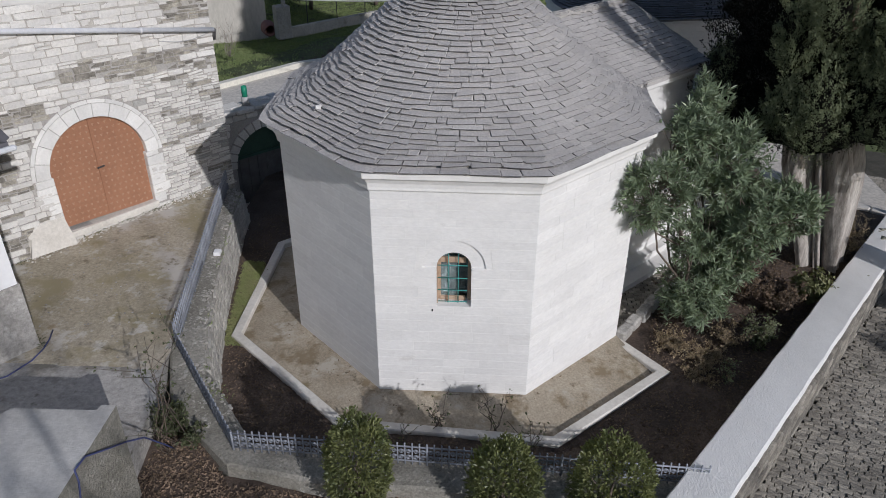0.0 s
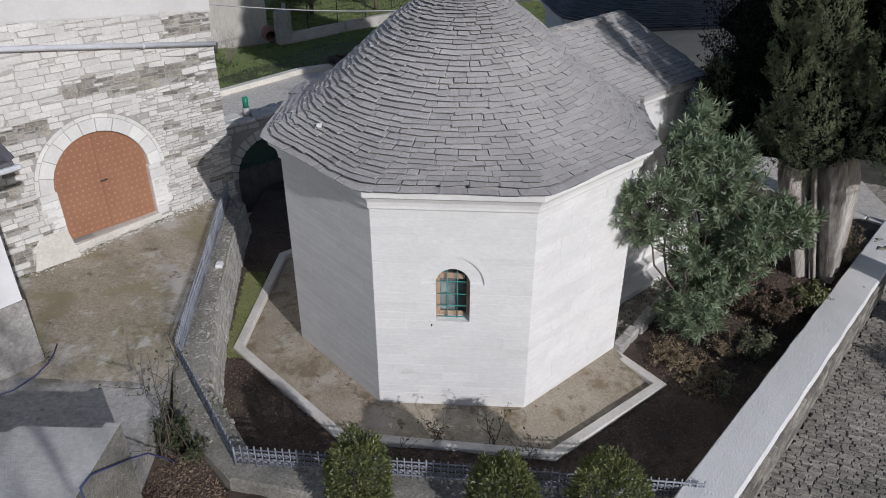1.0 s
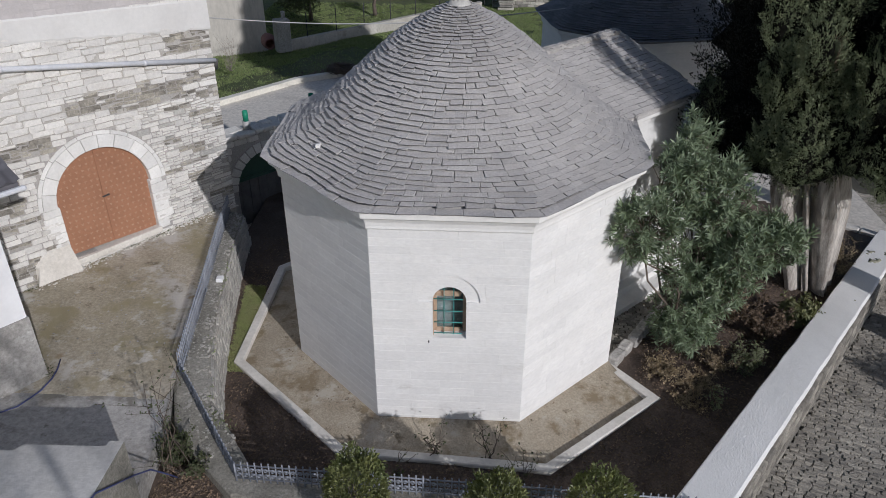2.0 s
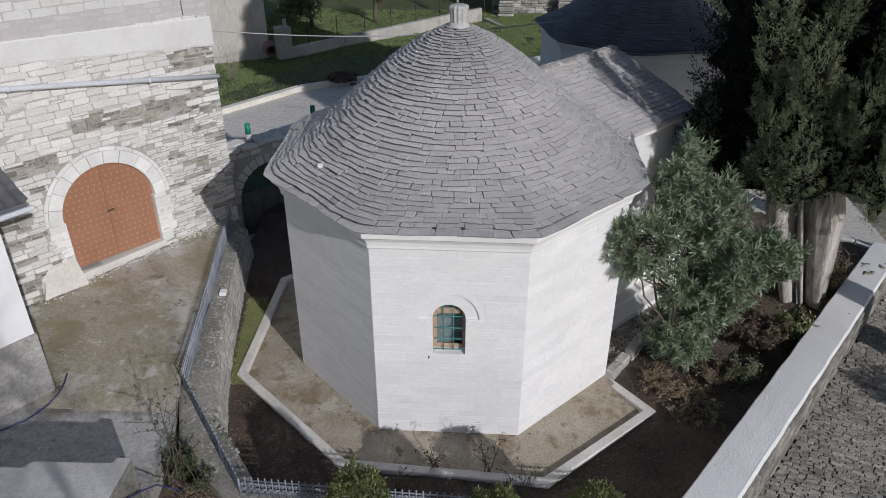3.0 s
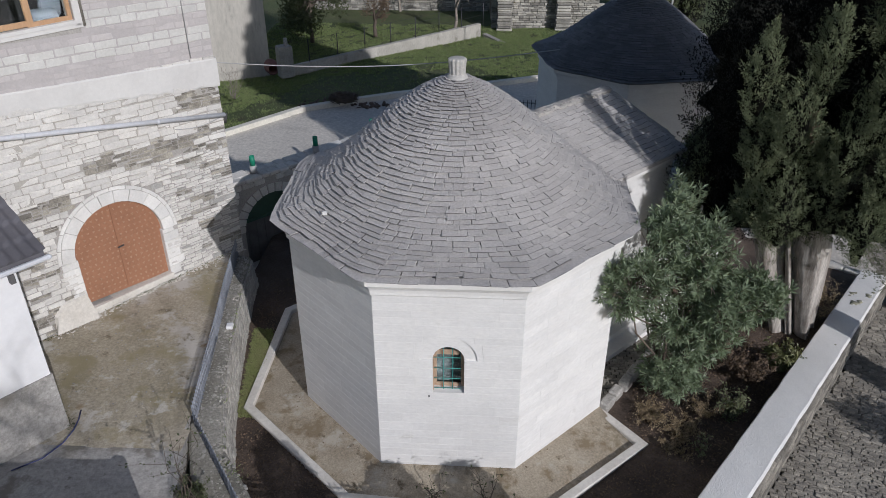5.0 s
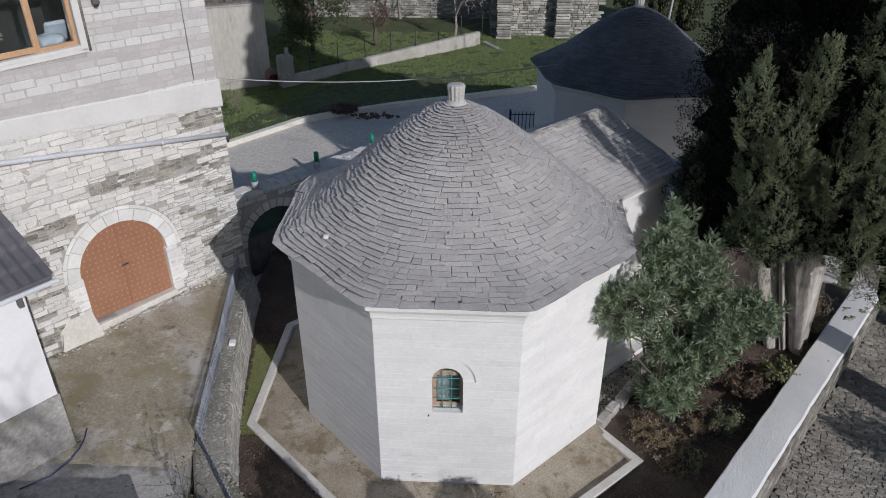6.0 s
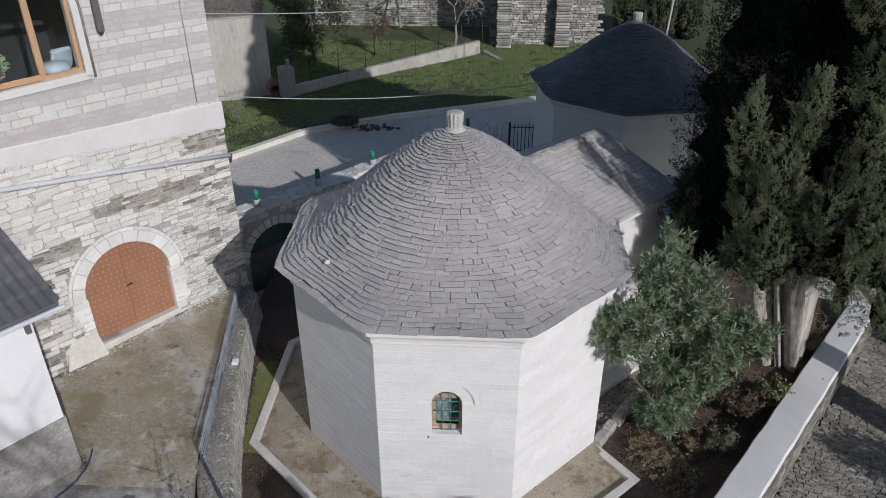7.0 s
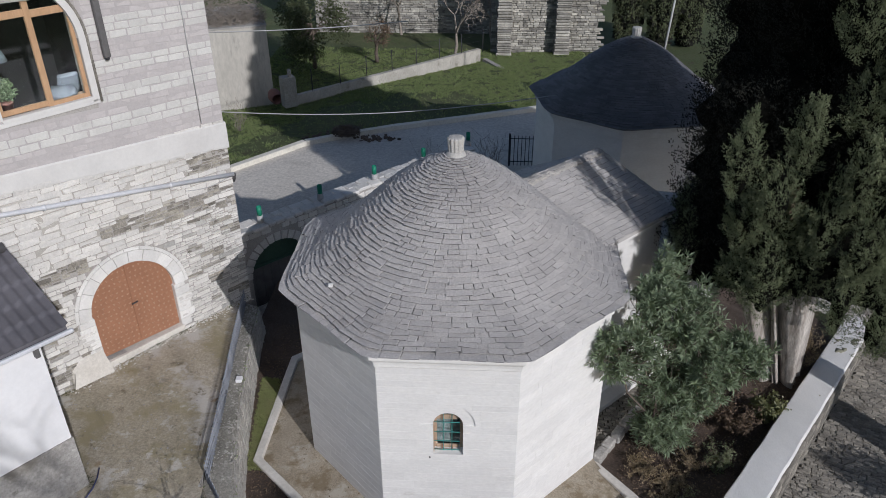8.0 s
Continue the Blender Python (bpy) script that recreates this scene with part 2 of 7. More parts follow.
ZINC = mat("grey_zinc", (0.64, 0.65, 0.68), (0.55, 0.56, 0.59), rough=0.5, big=1.2, fine=14, grain=0.1, bump=0.1, metal=0.1)
TEAL = mat("teal_paint", (0.05, 0.29, 0.27), (0.04, 0.22, 0.205), rough=0.5, big=4, fine=30, grain=0.1, bump=0)
GREEN_PIPE = mat("green_paint", (0.02, 0.26, 0.16), (0.015, 0.2, 0.12), rough=0.5, big=5, fine=30, grain=0.15, bump=0)
DARK_GREEN = mat("dark_green_door_paint", (0.06, 0.115, 0.085), (0.045, 0.088, 0.066), rough=0.6, big=2, fine=16, grain=0.2, bump=0.3)
WOOD = mat("orange_varnished_wood", (0.50, 0.32, 0.19), (0.43, 0.265, 0.15), rough=0.45, big=3, fine=24, grain=0.15, bump=0.2, bump_scale=40, stretch=(1, 1, 0.2))
PALE_WOOD = mat("weathered_board", (0.45, 0.33, 0.24), (0.36, 0.26, 0.18), rough=0.8, big=3, fine=24, grain=0.15, bump=0.2)
SHEET = mat("dark_metal_sheet", (0.155, 0.15, 0.165), (0.12, 0.117, 0.13), rough=0.55, big=0.9, fine=10, grain=0.14, bump=0.2, metal=0.15, stains=(((0.22, 0.21, 0.215), 1.5, 0.3),))
ROAD = mat("old_concrete_road", (0.62, 0.58, 0.52), (0.52, 0.485, 0.435), rough=0.95, big=0.25, fine=7, grain=0.3, bump=0.8, bump_scale=12, depth=0.03, stains=(((0.38, 0.35, 0.31), 0.5, 0.40), ((0.70, 0.66, 0.60), 1.4, 0.37), ((0.29, 0.27, 0.245), 2.5, 0.34)))
GRASS = mat("grass_ground", (0.075, 0.10, 0.04), (0.105, 0.115, 0.055), rough=1.0, big=0.45, fine=9, grain=0.5, bump=1.0, bump_scale=9, depth=0.08, stains=(((0.075, 0.062, 0.042), 0.7, 0.42), ((0.045, 0.055, 0.025), 1.1, 0.38)))
KERB_PAINT = mat("yellowed_white_paint", (0.74, 0.71, 0.63), (0.64, 0.61, 0.53), rough=0.9, big=0.6, fine=9, grain=0.15, bump=0.4, bump_scale=12, stains=(((0.38, 0.36, 0.31), 1.2, 0.34),))
STUCCO = mat("stained_stucco", (0.50, 0.475, 0.425), (0.41, 0.385, 0.345), rough=0.95, big=0.4, fine=6, grain=0.18, bump=0.4, bump_scale=14, stretch=(1, 1, 0.3), stains=(((0.25, 0.24, 0.215), 0.9, 0.37), ((0.58, 0.56, 0.52), 1.5, 0.35)))
FAR_STONE = mat("old_dry_stone", (0.40, 0.385, 0.355), (0.23, 0.22, 0.20), rough=0.95, big=0.9, fine=8, grain=0.35, bump=1.0, bump_scale=12, island=0.42, stains=(((0.15, 0.145, 0.12), 0.8, 0.36),))
TERRACOTTA = mat("terracotta", (0.24, 0.13, 0.115), (0.19, 0.10, 0.09), rough=0.85, big=4, fine=20, grain=0.2, bump=0.3)
BARK = mat("grey_weathered_bark", (0.64, 0.60, 0.55), (0.30, 0.265, 0.235), rough=0.95, big=1.9, fine=12, grain=0.3, bump=1.0, bump_scale=10, stretch=(3.5, 3.5, 0.4), depth=0.06, stains=(((0.11, 0.09, 0.075), 2.4, 0.36),))
TWIG = mat("twig_bark", (0.15, 0.12, 0.095), (0.10, 0.08, 0.065), rough=0.95, big=4, fine=20, grain=0.3, bump=0)
PALE_TWIG = mat("pale_bare_twig", (0.32, 0.28, 0.24), (0.24, 0.21, 0.18), rough=0.95, big=4, fine=20, grain=0.3, bump=0)
HOSE = mat("blue_hose_plastic", (0.06, 0.075, 0.19), (0.045, 0.055, 0.14), rough=0.5, big=4, fine=20, grain=0.1, bump=0)
FABRIC = mat("pale_fabric", (0.19, 0.21, 0.24), (0.15, 0.17, 0.20), rough=0.9, big=4, fine=40, grain=0.1, bump=0.3)
PANE_BACKING = mat("grey_green_backing", (0.16, 0.19, 0.19), (0.11, 0.13, 0.135), rough=0.9, big=12, fine=40, grain=0.3, bump=0)
# near black, so the room's dimness is in the wall colour
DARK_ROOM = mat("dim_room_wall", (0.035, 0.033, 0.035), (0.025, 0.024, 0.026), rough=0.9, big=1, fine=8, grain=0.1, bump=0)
CABLE = mat("pale_cable", (0.45, 0.45, 0.45), (0.38, 0.38, 0.38), rough=0.6, big=2, fine=20, grain=0.1, bump=0)
LEAF_OLEANDER = leaf_mat("oleander_leaf", (0.205, 0.255, 0.165), (0.13, 0.168, 0.11), rough=0.38, back=0.15)
LEAF_CYPRESS = leaf_mat("cypress_spray", (0.18, 0.205, 0.115), (0.108, 0.128, 0.07), rough=0.75, back=0.05, island=0.18)
# these two near-black colours paint the deep shade inside the cypress crowns
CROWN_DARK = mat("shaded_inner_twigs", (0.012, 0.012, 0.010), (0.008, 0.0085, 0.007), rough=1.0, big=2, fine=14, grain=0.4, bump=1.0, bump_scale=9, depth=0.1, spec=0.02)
LEAF_INNER = leaf_mat("shade_black_spray", (0.015, 0.016, 0.012), (0.010, 0.011, 0.008), rough=1.0, back=0.02, island=0.2)
LEAF_BOX = leaf_mat("glossy_shrub_leaf", (0.175, 0.185, 0.08), (0.085, 0.105, 0.05), rough=0.36, island=0.5)
LEAF_ROSE = leaf_mat("dull_shrub_leaf", (0.095, 0.11, 0.058), (0.06, 0.07, 0.038), rough=0.55)
LEAF_DEAD = leaf_mat("dead_leaf", (0.20, 0.145, 0.105), (0.115, 0.082, 0.06), rough=0.9, back=0.1)
LEAF_PALE = leaf_mat("pale_rose_leaf", (0.19, 0.205, 0.13), (0.12, 0.135, 0.08), rough=0.5)
LEAF_MAT = leaf_mat("withered_grey_brown_leaf", (0.36, 0.285, 0.19), (0.19, 0.145, 0.095), rough=0.9, back=0.1, island=0.4)
LEAF_LITTER = leaf_mat("pale_leaf_litter", (0.26, 0.19, 0.14), (0.13, 0.095, 0.07), rough=0.9, back=0.1, island=0.5)
LEAF_GRASS = leaf_mat("grass_blade", (0.165, 0.225, 0.085), (0.24, 0.27, 0.13), rough=0.7, back=0.2, island=0.4)
LEAF_YELLOW = leaf_mat("yellowing_leaf", (0.20, 0.20, 0.10), (0.12, 0.135, 0.065), rough=0.5, back=0.15, island=0.35)
LEAF_TURF = leaf_mat("pale_turf_blade", (0.27, 0.31, 0.13), (0.34, 0.33, 0.18), rough=0.7, back=0.2, island=0.4)
GLASS = bpy.data.materials.new("window_glass")
GLASS.use_nodes = True
gb = GLASS.node_tree.nodes["Principled BSDF"]
gb.inputs["Base Color"].default_value, gb.inputs["Roughness"].default_value, gb.inputs["Transmission Weight"].default_value, gb.inputs["IOR"].default_value = (0.9, 0.95, 0.95, 1), 0.03, 1.0, 1.45

# ---- mesh helpers ----
class Geo:
    """Gathers vertices and faces of one mesh."""

    def __init__(self):
        self.v, self.f, self.s, self.m = [], [], [], []

    def add(self, verts, faces, smooth=False, mats=None):
        k = len(self.v)
        self.v.extend(tuple(p) for p in verts)
        self.f.extend(tuple(i + k for i in q) for q in faces)
        self.s.extend([smooth] * len(faces))
        if mats:
            self.m.extend([0] * (len(self.f) - len(faces) - len(self.m)) + list(mats))
        return self

    def box(self, centre, size, m=None, c=0.0):
        """A box with chamfer c, turned by the matrix m about its centre."""
        hx, hy, hz = (d / 2 for d in size)
        m = m or Matrix()
        centre = Vector(centre)
        if c <= 0:
            vs = [Vector((x, y, z)) for x in (-hx, hx) for y in (-hy, hy) for z in (-hz, hz)]
            fs = [(0, 1, 3, 2), (4, 6, 7, 5), (0, 4, 5, 1), (2, 3, 7, 6), (0, 2, 6, 4), (1, 5, 7, 3)]
        else:
            vs, fs = chamfer_box(hx, hy, hz, min(c, hx * 0.6, hy * 0.6, hz * 0.6))
        return self.add([centre + m @ p for p in vs], fs)

    def tube(self, pts, radii, n=8, cap=True, smooth=True):
        """A round tube along points; radii: one number or one for each point."""
        pts = [Vector(p) for p in pts]
        if not hasattr(radii, "__len__"):
            radii = [radii] * len(pts)
        vs, fs = [], []
        up = Vector((0.31, 0.17, 0.93))
        for i, p in enumerate(pts):
            d = (pts[min(i + 1, len(pts) - 1)] - pts[max(i - 1, 0)]).normalized()
            a = d.cross(up)
            if a.length < 0.05:
                a = d.cross(Vector((1, 0, 0)))
            a.normalize()
            b = d.cross(a)
            for j in range(n):
                w = 2 * math.pi * j / n
                vs.append(p + (a * math.cos(w) + b * math.sin(w)) * radii[i])
        for i in range(len(pts) - 1):
            for j in range(n):
                fs.append((i * n + j, (i + 1) * n + j, (i + 1) * n + (j + 1) % n, i * n + (j + 1) % n))
        if cap:
            fs.append(tuple(range(n)))
            fs.append(tuple(reversed(range((len(pts) - 1) * n, len(pts) * n))))
        return self.add(vs, fs, smooth)

    def lathe(self, centre, profile, n=24, flutes=0, flute=0.0, smooth=True):
        """Turned form: profile is a run of (radius, height)."""
        vs, fs = [], []
        cx, cy, cz = centre
        for r, h in profile:
            for j in range(n):
                w = 2 * math.pi * j / n
                k = r * (1 + flute * math.cos(flutes * w)) if flutes else r
                vs.append((cx + k * math.cos(w), cy + k * math.sin(w), cz + h))
        for i in range(len(profile) - 1):
            for j in range(n):
                fs.append((i * n + j, i * n + (j + 1) % n, (i + 1) * n + (j + 1) % n, (i + 1) * n + j))
        fs.append(tuple(reversed(range(n))))
        fs.append(tuple(range((len(profile) - 1) * n, len(profile) * n)))
        return self.add(vs, fs, smooth)

    def prism(self, outline, z0, z1):
        """Upright prism over a counter-clockwise outline; z0 and z1 are numbers or functions of (x, y)."""
        n = len(outline)
        lo = z0 if callable(z0) else (lambda x, y: z0)
        hi = z1 if callable(z1) else (lambda x, y: z1)
        vs = [(x, y, lo(x, y)) for x, y in outline] + [(x, y, hi(x, y)) for x, y in outline]
        fs = [(i, (i + 1) % n, n + (i + 1) % n, n + i) for i in range(n)]
        return self.add(vs, fs + [tuple(reversed(range(n))), tuple(range(n, 2 * n))])

    def mesh(self, name):
        me = bpy.data.meshes.new(name)
        me.from_pydata(self.v, [], self.f)
        me.polygons.foreach_set("use_smooth", self.s)
        if self.m:
            me.polygons.foreach_set("material_index", self.m + [0] * (len(self.f) - len(self.m)))
        me.update()
        return me


def chamfer_box(hx, hy, hz, c):
    vs, index = [], {}
    for sx in (-1, 1):
        for sy in (-1, 1):
            for sz in (-1, 1):
                for k in range(3):
                    p = [sx * (hx - c), sy * (hy - c), sz * (hz - c)]
                    p[k] = (sx * hx, sy * hy, sz * hz)[k]
                    index[(sx, sy, sz, k)] = len(vs)
                    vs.append(Vector(p))
    fs = []
    for k in range(3):
        i, j = [(1, 2), (2, 0), (0, 1)][k]
        for s in (-1, 1):
            ring = []
            for a, b in ((-1, -1), (1, -1), (1, 1), (-1, 1)):
                q = [0, 0, 0]
                q[k], q[i], q[j] = s, a, b
                ring.append(index[(*q, k)])
            fs.append(tuple(ring if s > 0 else reversed(ring)))
    for k in range(3):
        i, j = [(1, 2), (2, 0), (0, 1)][k]
        for a in (-1, 1):
            for b in (-1, 1):
                ends = []
                for s in (-1, 1):
                    q = [0, 0, 0]
                    q[k], q[i], q[j] = s, a, b
                    ends.append((index[(*q, i)], index[(*q, j)]))
                quad = (ends[0][0], ends[1][0], ends[1][1], ends[0][1])
                fs.append(quad if a * b < 0 else tuple(reversed(quad)))
    for sx in (-1, 1):
        for sy in (-1, 1):
            for sz in (-1, 1):
                tri = tuple(index[(sx, sy, sz, k)] for k in range(3))
                fs.append(tri if sx * sy * sz > 0 else tuple(reversed(tri)))
    return vs, fs


def thing(name, at, label="", category="", group="", kind=""):
    ob = new(name)
    ob.location = at
    ob.empty_display_size = 0.2
    return tagged(ob, label, category, group, kind)


def placed(ob, parent):
    """Hangs ob, whose coordinates are the world's, under a thing or a part."""
    ob.parent = parent
    if parent.parent is None and parent.type == "EMPTY":
        ob.matrix_parent_inverse = Matrix.Translation(parent.location).inverted()
    return ob


def part(name, geo, material, parent=None, label="", kind=""):
    me = geo if isinstance(geo, bpy.types.Mesh) else geo.mesh(name)
    if not me.materials:
        me.materials.append(material)
    ob = new(name, me)
    if parent is not None:
        placed(ob, parent)
    return tagged(ob, label, kind=kind)


def piece(name, me, m, parent, label=""):
    ob = placed(new(name, me), parent)
    ob.matrix_basis = m
    return tagged(ob, label) if label else ob


def basis(x, y, z, at, size=(1, 1, 1)):
    """A pose from three axes, an origin and a scale."""
    m = Matrix.Identity(4)
    for i, (a, s) in enumerate(zip((x, y, z), size)):
        for r in range(3):
            m[r][i] = a[r] * s
    for r in range(3):
        m[r][3] = at[r]
    return m

def ball_jitter(rng, r):
    return Vector((rng.uniform(-r, r), rng.uniform(-r, r), rng.uniform(-r, r)))


# ---- ground, yard, garden, lane, street ----
def sheet(name, x0, x1, y0, y1, nx, ny, height, material, label, kind="structure", keep=None):
    g = Geo()
    vs, fs = [], []
    for i in range(nx + 1):
        for j in range(ny + 1):
            x, y = x0 + (x1 - x0) * i / nx, y0 + (y1 - y0) * j / ny
            vs.append((x, y, height(x, y)))
    for i in range(nx):
        for j in range(ny):
            if keep is None or keep(x0 + (x1 - x0) * (i + 0.5) / nx, y0 + (y1 - y0) * (j + 0.5) / ny):
                fs.append((i * (ny + 1) + j, (i + 1) * (ny + 1) + j, (i + 1) * (ny + 1) + j + 1, i * (ny + 1) + j + 1))
    return tagged(part(name, g.add(vs, fs, True), material), label, kind=kind)


def smooth(a, b, x):
    t = min(1.0, max(0.0, (x - a) / (b - a)))
    return t * t * (3 - 2 * t)


KERB_A, KERB_U = Vector((-11.2, 17.8, 0)), Vector((0.858, 0.513, 0))


def behind_kerb(x, y):
    """Distance past the street's kerb line, which bends where the street turns."""
    bend = 17.8 + (x + 11.2) * 1.2 if x < -8.6 else 20.9 + (x + 8.6) * 0.46
    return (y - bend) * 0.85


def land(x, y):
    d = behind_kerb(x, y)
    z = -0.98 - 1.15 * smooth(0.5, 16, d) if d > 0 else -0.98
    z -= 1.2 * smooth(7.0, 9.0, x) * (1 - smooth(12, 18, y))
    z += 0.06 * noise.noise((x * 0.35, y * 0.35, 0.0))
    return z if y < 60 else z - 0.02 * (y - 60) * 0.2


def ground_sheet():
    g = Geo()
    xs = [-2500, -400, -120, -60] + [-40 + 1.25 * i for i in range(65)] + [60, 120, 400, 2500]
    ys = [-2500, -400, -120, -60, -30] + [-12 + 1.25 * i for i in range(61)] + [90, 160, 400, 2500]
    vs = [(x, y, land(x, max(-20, min(y, 90)))) for x in xs for y in ys]
    m = len(ys)
    fs = [(i * m + j, (i + 1) * m + j, (i + 1) * m + j + 1, i * m + j + 1) for i in range(len(xs) - 1) for j in range(m - 1)]
    return g.add(vs, fs, True)


tagged(part("ground", ground_sheet(), GRASS), "grassy ground that falls gently away", kind="structure")


# the street behind, a slab of old concrete up to the kerb
g = Geo()
road_edge = [(-13.5, 15.05), (-8.7, 20.75), (-7.0, 21.75), (-4.3, 23.15), (0.0, 24.9), (6.0, 27.5)]
g.prism([(-13.5, 5.0), (-6.0, 4.2), (1.0, 3.0), (14, 6.0), (14, 22.0)] + list(reversed(road_edge)), -1.4, -0.83)
tagged(part("road", g, ROAD), "worn pale concrete street in the shade of the houses", kind="structure")
kerb_far = thing("street_kerb", (-4, 23.3, -0.8), "white-painted concrete kerb between the street and the grass", "kerb", kind="structure")
for (x0, y0), (x1, y1) in zip(road_edge, road_edge[1:]):
    d = Vector((x1 - x0, y1 - y0, 0))
    w = Vector((-d.y, d.x, 0)).normalized() * 0.32
    a, b = Vector((x0, y0, 0)), Vector((x1, y1, 0))
    g = Geo().prism([(p.x, p.y) for p in (a, b, b + w, a + w)], -1.3, -0.58)
    part("kerb_stone", g, KERB_PAINT, kerb_far)


# the sunk garden round the chapel
def soil_z(x, y):
    z = -0.12 + 0.09 * smooth(3.5, 6, x) - 0.45 * smooth(3.0, 6.5, y) * smooth(8, 10, x) + 0.05 * noise.noise((x * 0.9, y * 0.9, 2.0)) + 0.03 * noise.noise((x * 3.1, y * 3.1, 5.0))
    return z if outside_kerb(x, y) else z - 0.35


KERB_OUT = [(-3.2, 4.1), (-5.12, 2.3), (-5.14, -1.94), (-2.2, -4.68), (2.07, -4.94), (4.63, -2.65), (3.62, -1.40)]


def inset(points, d):
    out = []
    for i, p in enumerate(points):
        dirs = []
        if i:
            dirs.append((Vector(p) - Vector(points[i - 1])).normalized())
        if i < len(points) - 1:
            dirs.append((Vector(points[i + 1]) - Vector(p)).normalized())
        ns = [Vector((-v.y, v.x)) for v in dirs]
        n = sum(ns, Vector((0, 0))).normalized()
        out.append(tuple(Vector(p) + n * d / max(0.4, n.dot(ns[0]))))
    return out


KERB_IN = inset(KERB_OUT, 0.22)


KERB_MID = [((a[0] + b[0]) / 2, (a[1] + b[1]) / 2) for a, b in zip(KERB_OUT, KERB_IN)] + [(3.5, 0.0), (3.4, 3.0), (0.0, 3.6)]


def outside_kerb(x, y):
    inside = False
    for (x0, y0), (x1, y1) in zip(KERB_MID, KERB_MID[1:] + KERB_MID[:1]):
        if (y0 > y) != (y1 > y) and x < x0 + (x1 - x0) * (y - y0) / (y1 - y0):
            inside = not inside
    return not inside


def in_garden(x, y):
    """The garden lies between the low walls: fence wall, front wall and the lane's wall."""
    if (x - 12.35) * 0.64 + (y - 6.25) * 0.77 > 0.0 and x > 10:
        return False
    if y < -6.5 or (x - 8.24) * 0.805 - (y + 2.0) * 0.593 > -0.4:
        return False
    return x > -6.6 and (x + 5.2) + 0.22 * (y + 3) > -0.6 if y > -3.6 else x + 5.2 > -0.71 * (y + 3.6) - 0.6


garden = sheet("garden_soil", -7, 14, -6.9, 9.1, 168, 128, soil_z, SOIL, "dark leaf-strewn garden soil round the chapel", keep=in_garden)

WALK_IN = [(-1.6, 3.62), (-3.62, 1.6), (-3.62, -1.5), (-1.5, -3.62), (1.5, -3.62), (3.62, -1.5), (3.62, -1.4)]
g = Geo()
n = len(WALK_IN)
rows = 10
vs = []
cols = []
for i in range(n - 1):
    for k in range(12):
        t = k / 12
        a = Vector(WALK_IN[i]).lerp(Vector(WALK_IN[i + 1]), t)
        b = Vector(KERB_IN[i]).lerp(Vector(KERB_IN[i + 1]), t)
        cols.append((a, b))
cols.append((Vector(WALK_IN[-1]), Vector(KERB_IN[-1])))
for a, b in cols:
    for r in range(rows + 1):
        p = a.lerp(b, r / rows)
        vs.append((p.x, p.y, -0.17 * r / rows + 0.012 * noise.noise((p.x * 1.6, p.y * 1.6, 9.0))))
m = rows + 1
fs = [(i * m + j, i * m + j + 1, (i + 1) * m + j + 1, (i + 1) * m + j) for i in range(len(cols) - 1) for j in range(rows)]
tagged(part("walkway", g.add(vs, fs, True), WALKWAY), "sandy concrete apron round the chapel, stained and dusty", kind="structure")
kerb = thing("garden_kerb", (0, -4.8, -0.3), "pale stone kerb round the chapel's apron", "kerb", kind="structure")
for i in range(n - 1):
    a, b, c, d = KERB_OUT[i], KERB_OUT[i + 1], KERB_IN[i + 1], KERB_IN[i]
    g = Geo()
    lo, hi = -0.6, -0.04
    e = 0.02
    ca, cb, cc, cd = (tuple(Vector(p).lerp(Vector(q), 0.09)) for p, q in ((a, d), (b, c), (c, b), (d, a)))
    g.add([(*p, lo) for p in (a, b, c, d)] + [(*p, hi - e) for p in (a, b, c, d)] + [(*p, hi) for p in (ca, cb, cc, cd)],
          [(0, 1, 5, 4), (1, 2, 6, 5), (2, 3, 7, 6), (3, 0, 4, 7), (4, 5, 9, 8), (5, 6, 10, 9), (6, 7, 11, 10), (7, 4, 8, 11), (8, 9, 10, 11)])
    part("kerb_stone", g, KERB, kerb)

# low wall that carries the fence, between yard and garden, and along the front
FENCE_LINE = [(-6.78, 3.6), (-6.48, 1.6), (-6.11, -0.5), (-5.6, -3.62), (-3.66, -6.24), (4.3, -6.55)]
WALL_OUT = [(-6.9, 3.6), (-6.6, 1.6), (-6.24, -0.5), (-5.75, -3.68), (-5.3, -4.9), (-4.55, -5.75), (-3.7, -6.55), (-2.0, -6.86), (4.3, -6.95)]
WALL_IN = [(-6.4, 3.6), (-6.14, 1.6), (-5.66, -0.97), (-5.27, -2.74), (-4.8, -4.2), (-4.1, -5.05), (-3.45, -6.02), (-2.0, -6.17), (4.3, -6.4)]
fence_wall = thing("fence_wall", (-5, -3, 0), "low rough cement-topped stone wall under the fence", "wall", kind="structure")
g = Geo()
vs, fs = [], []
count = 0
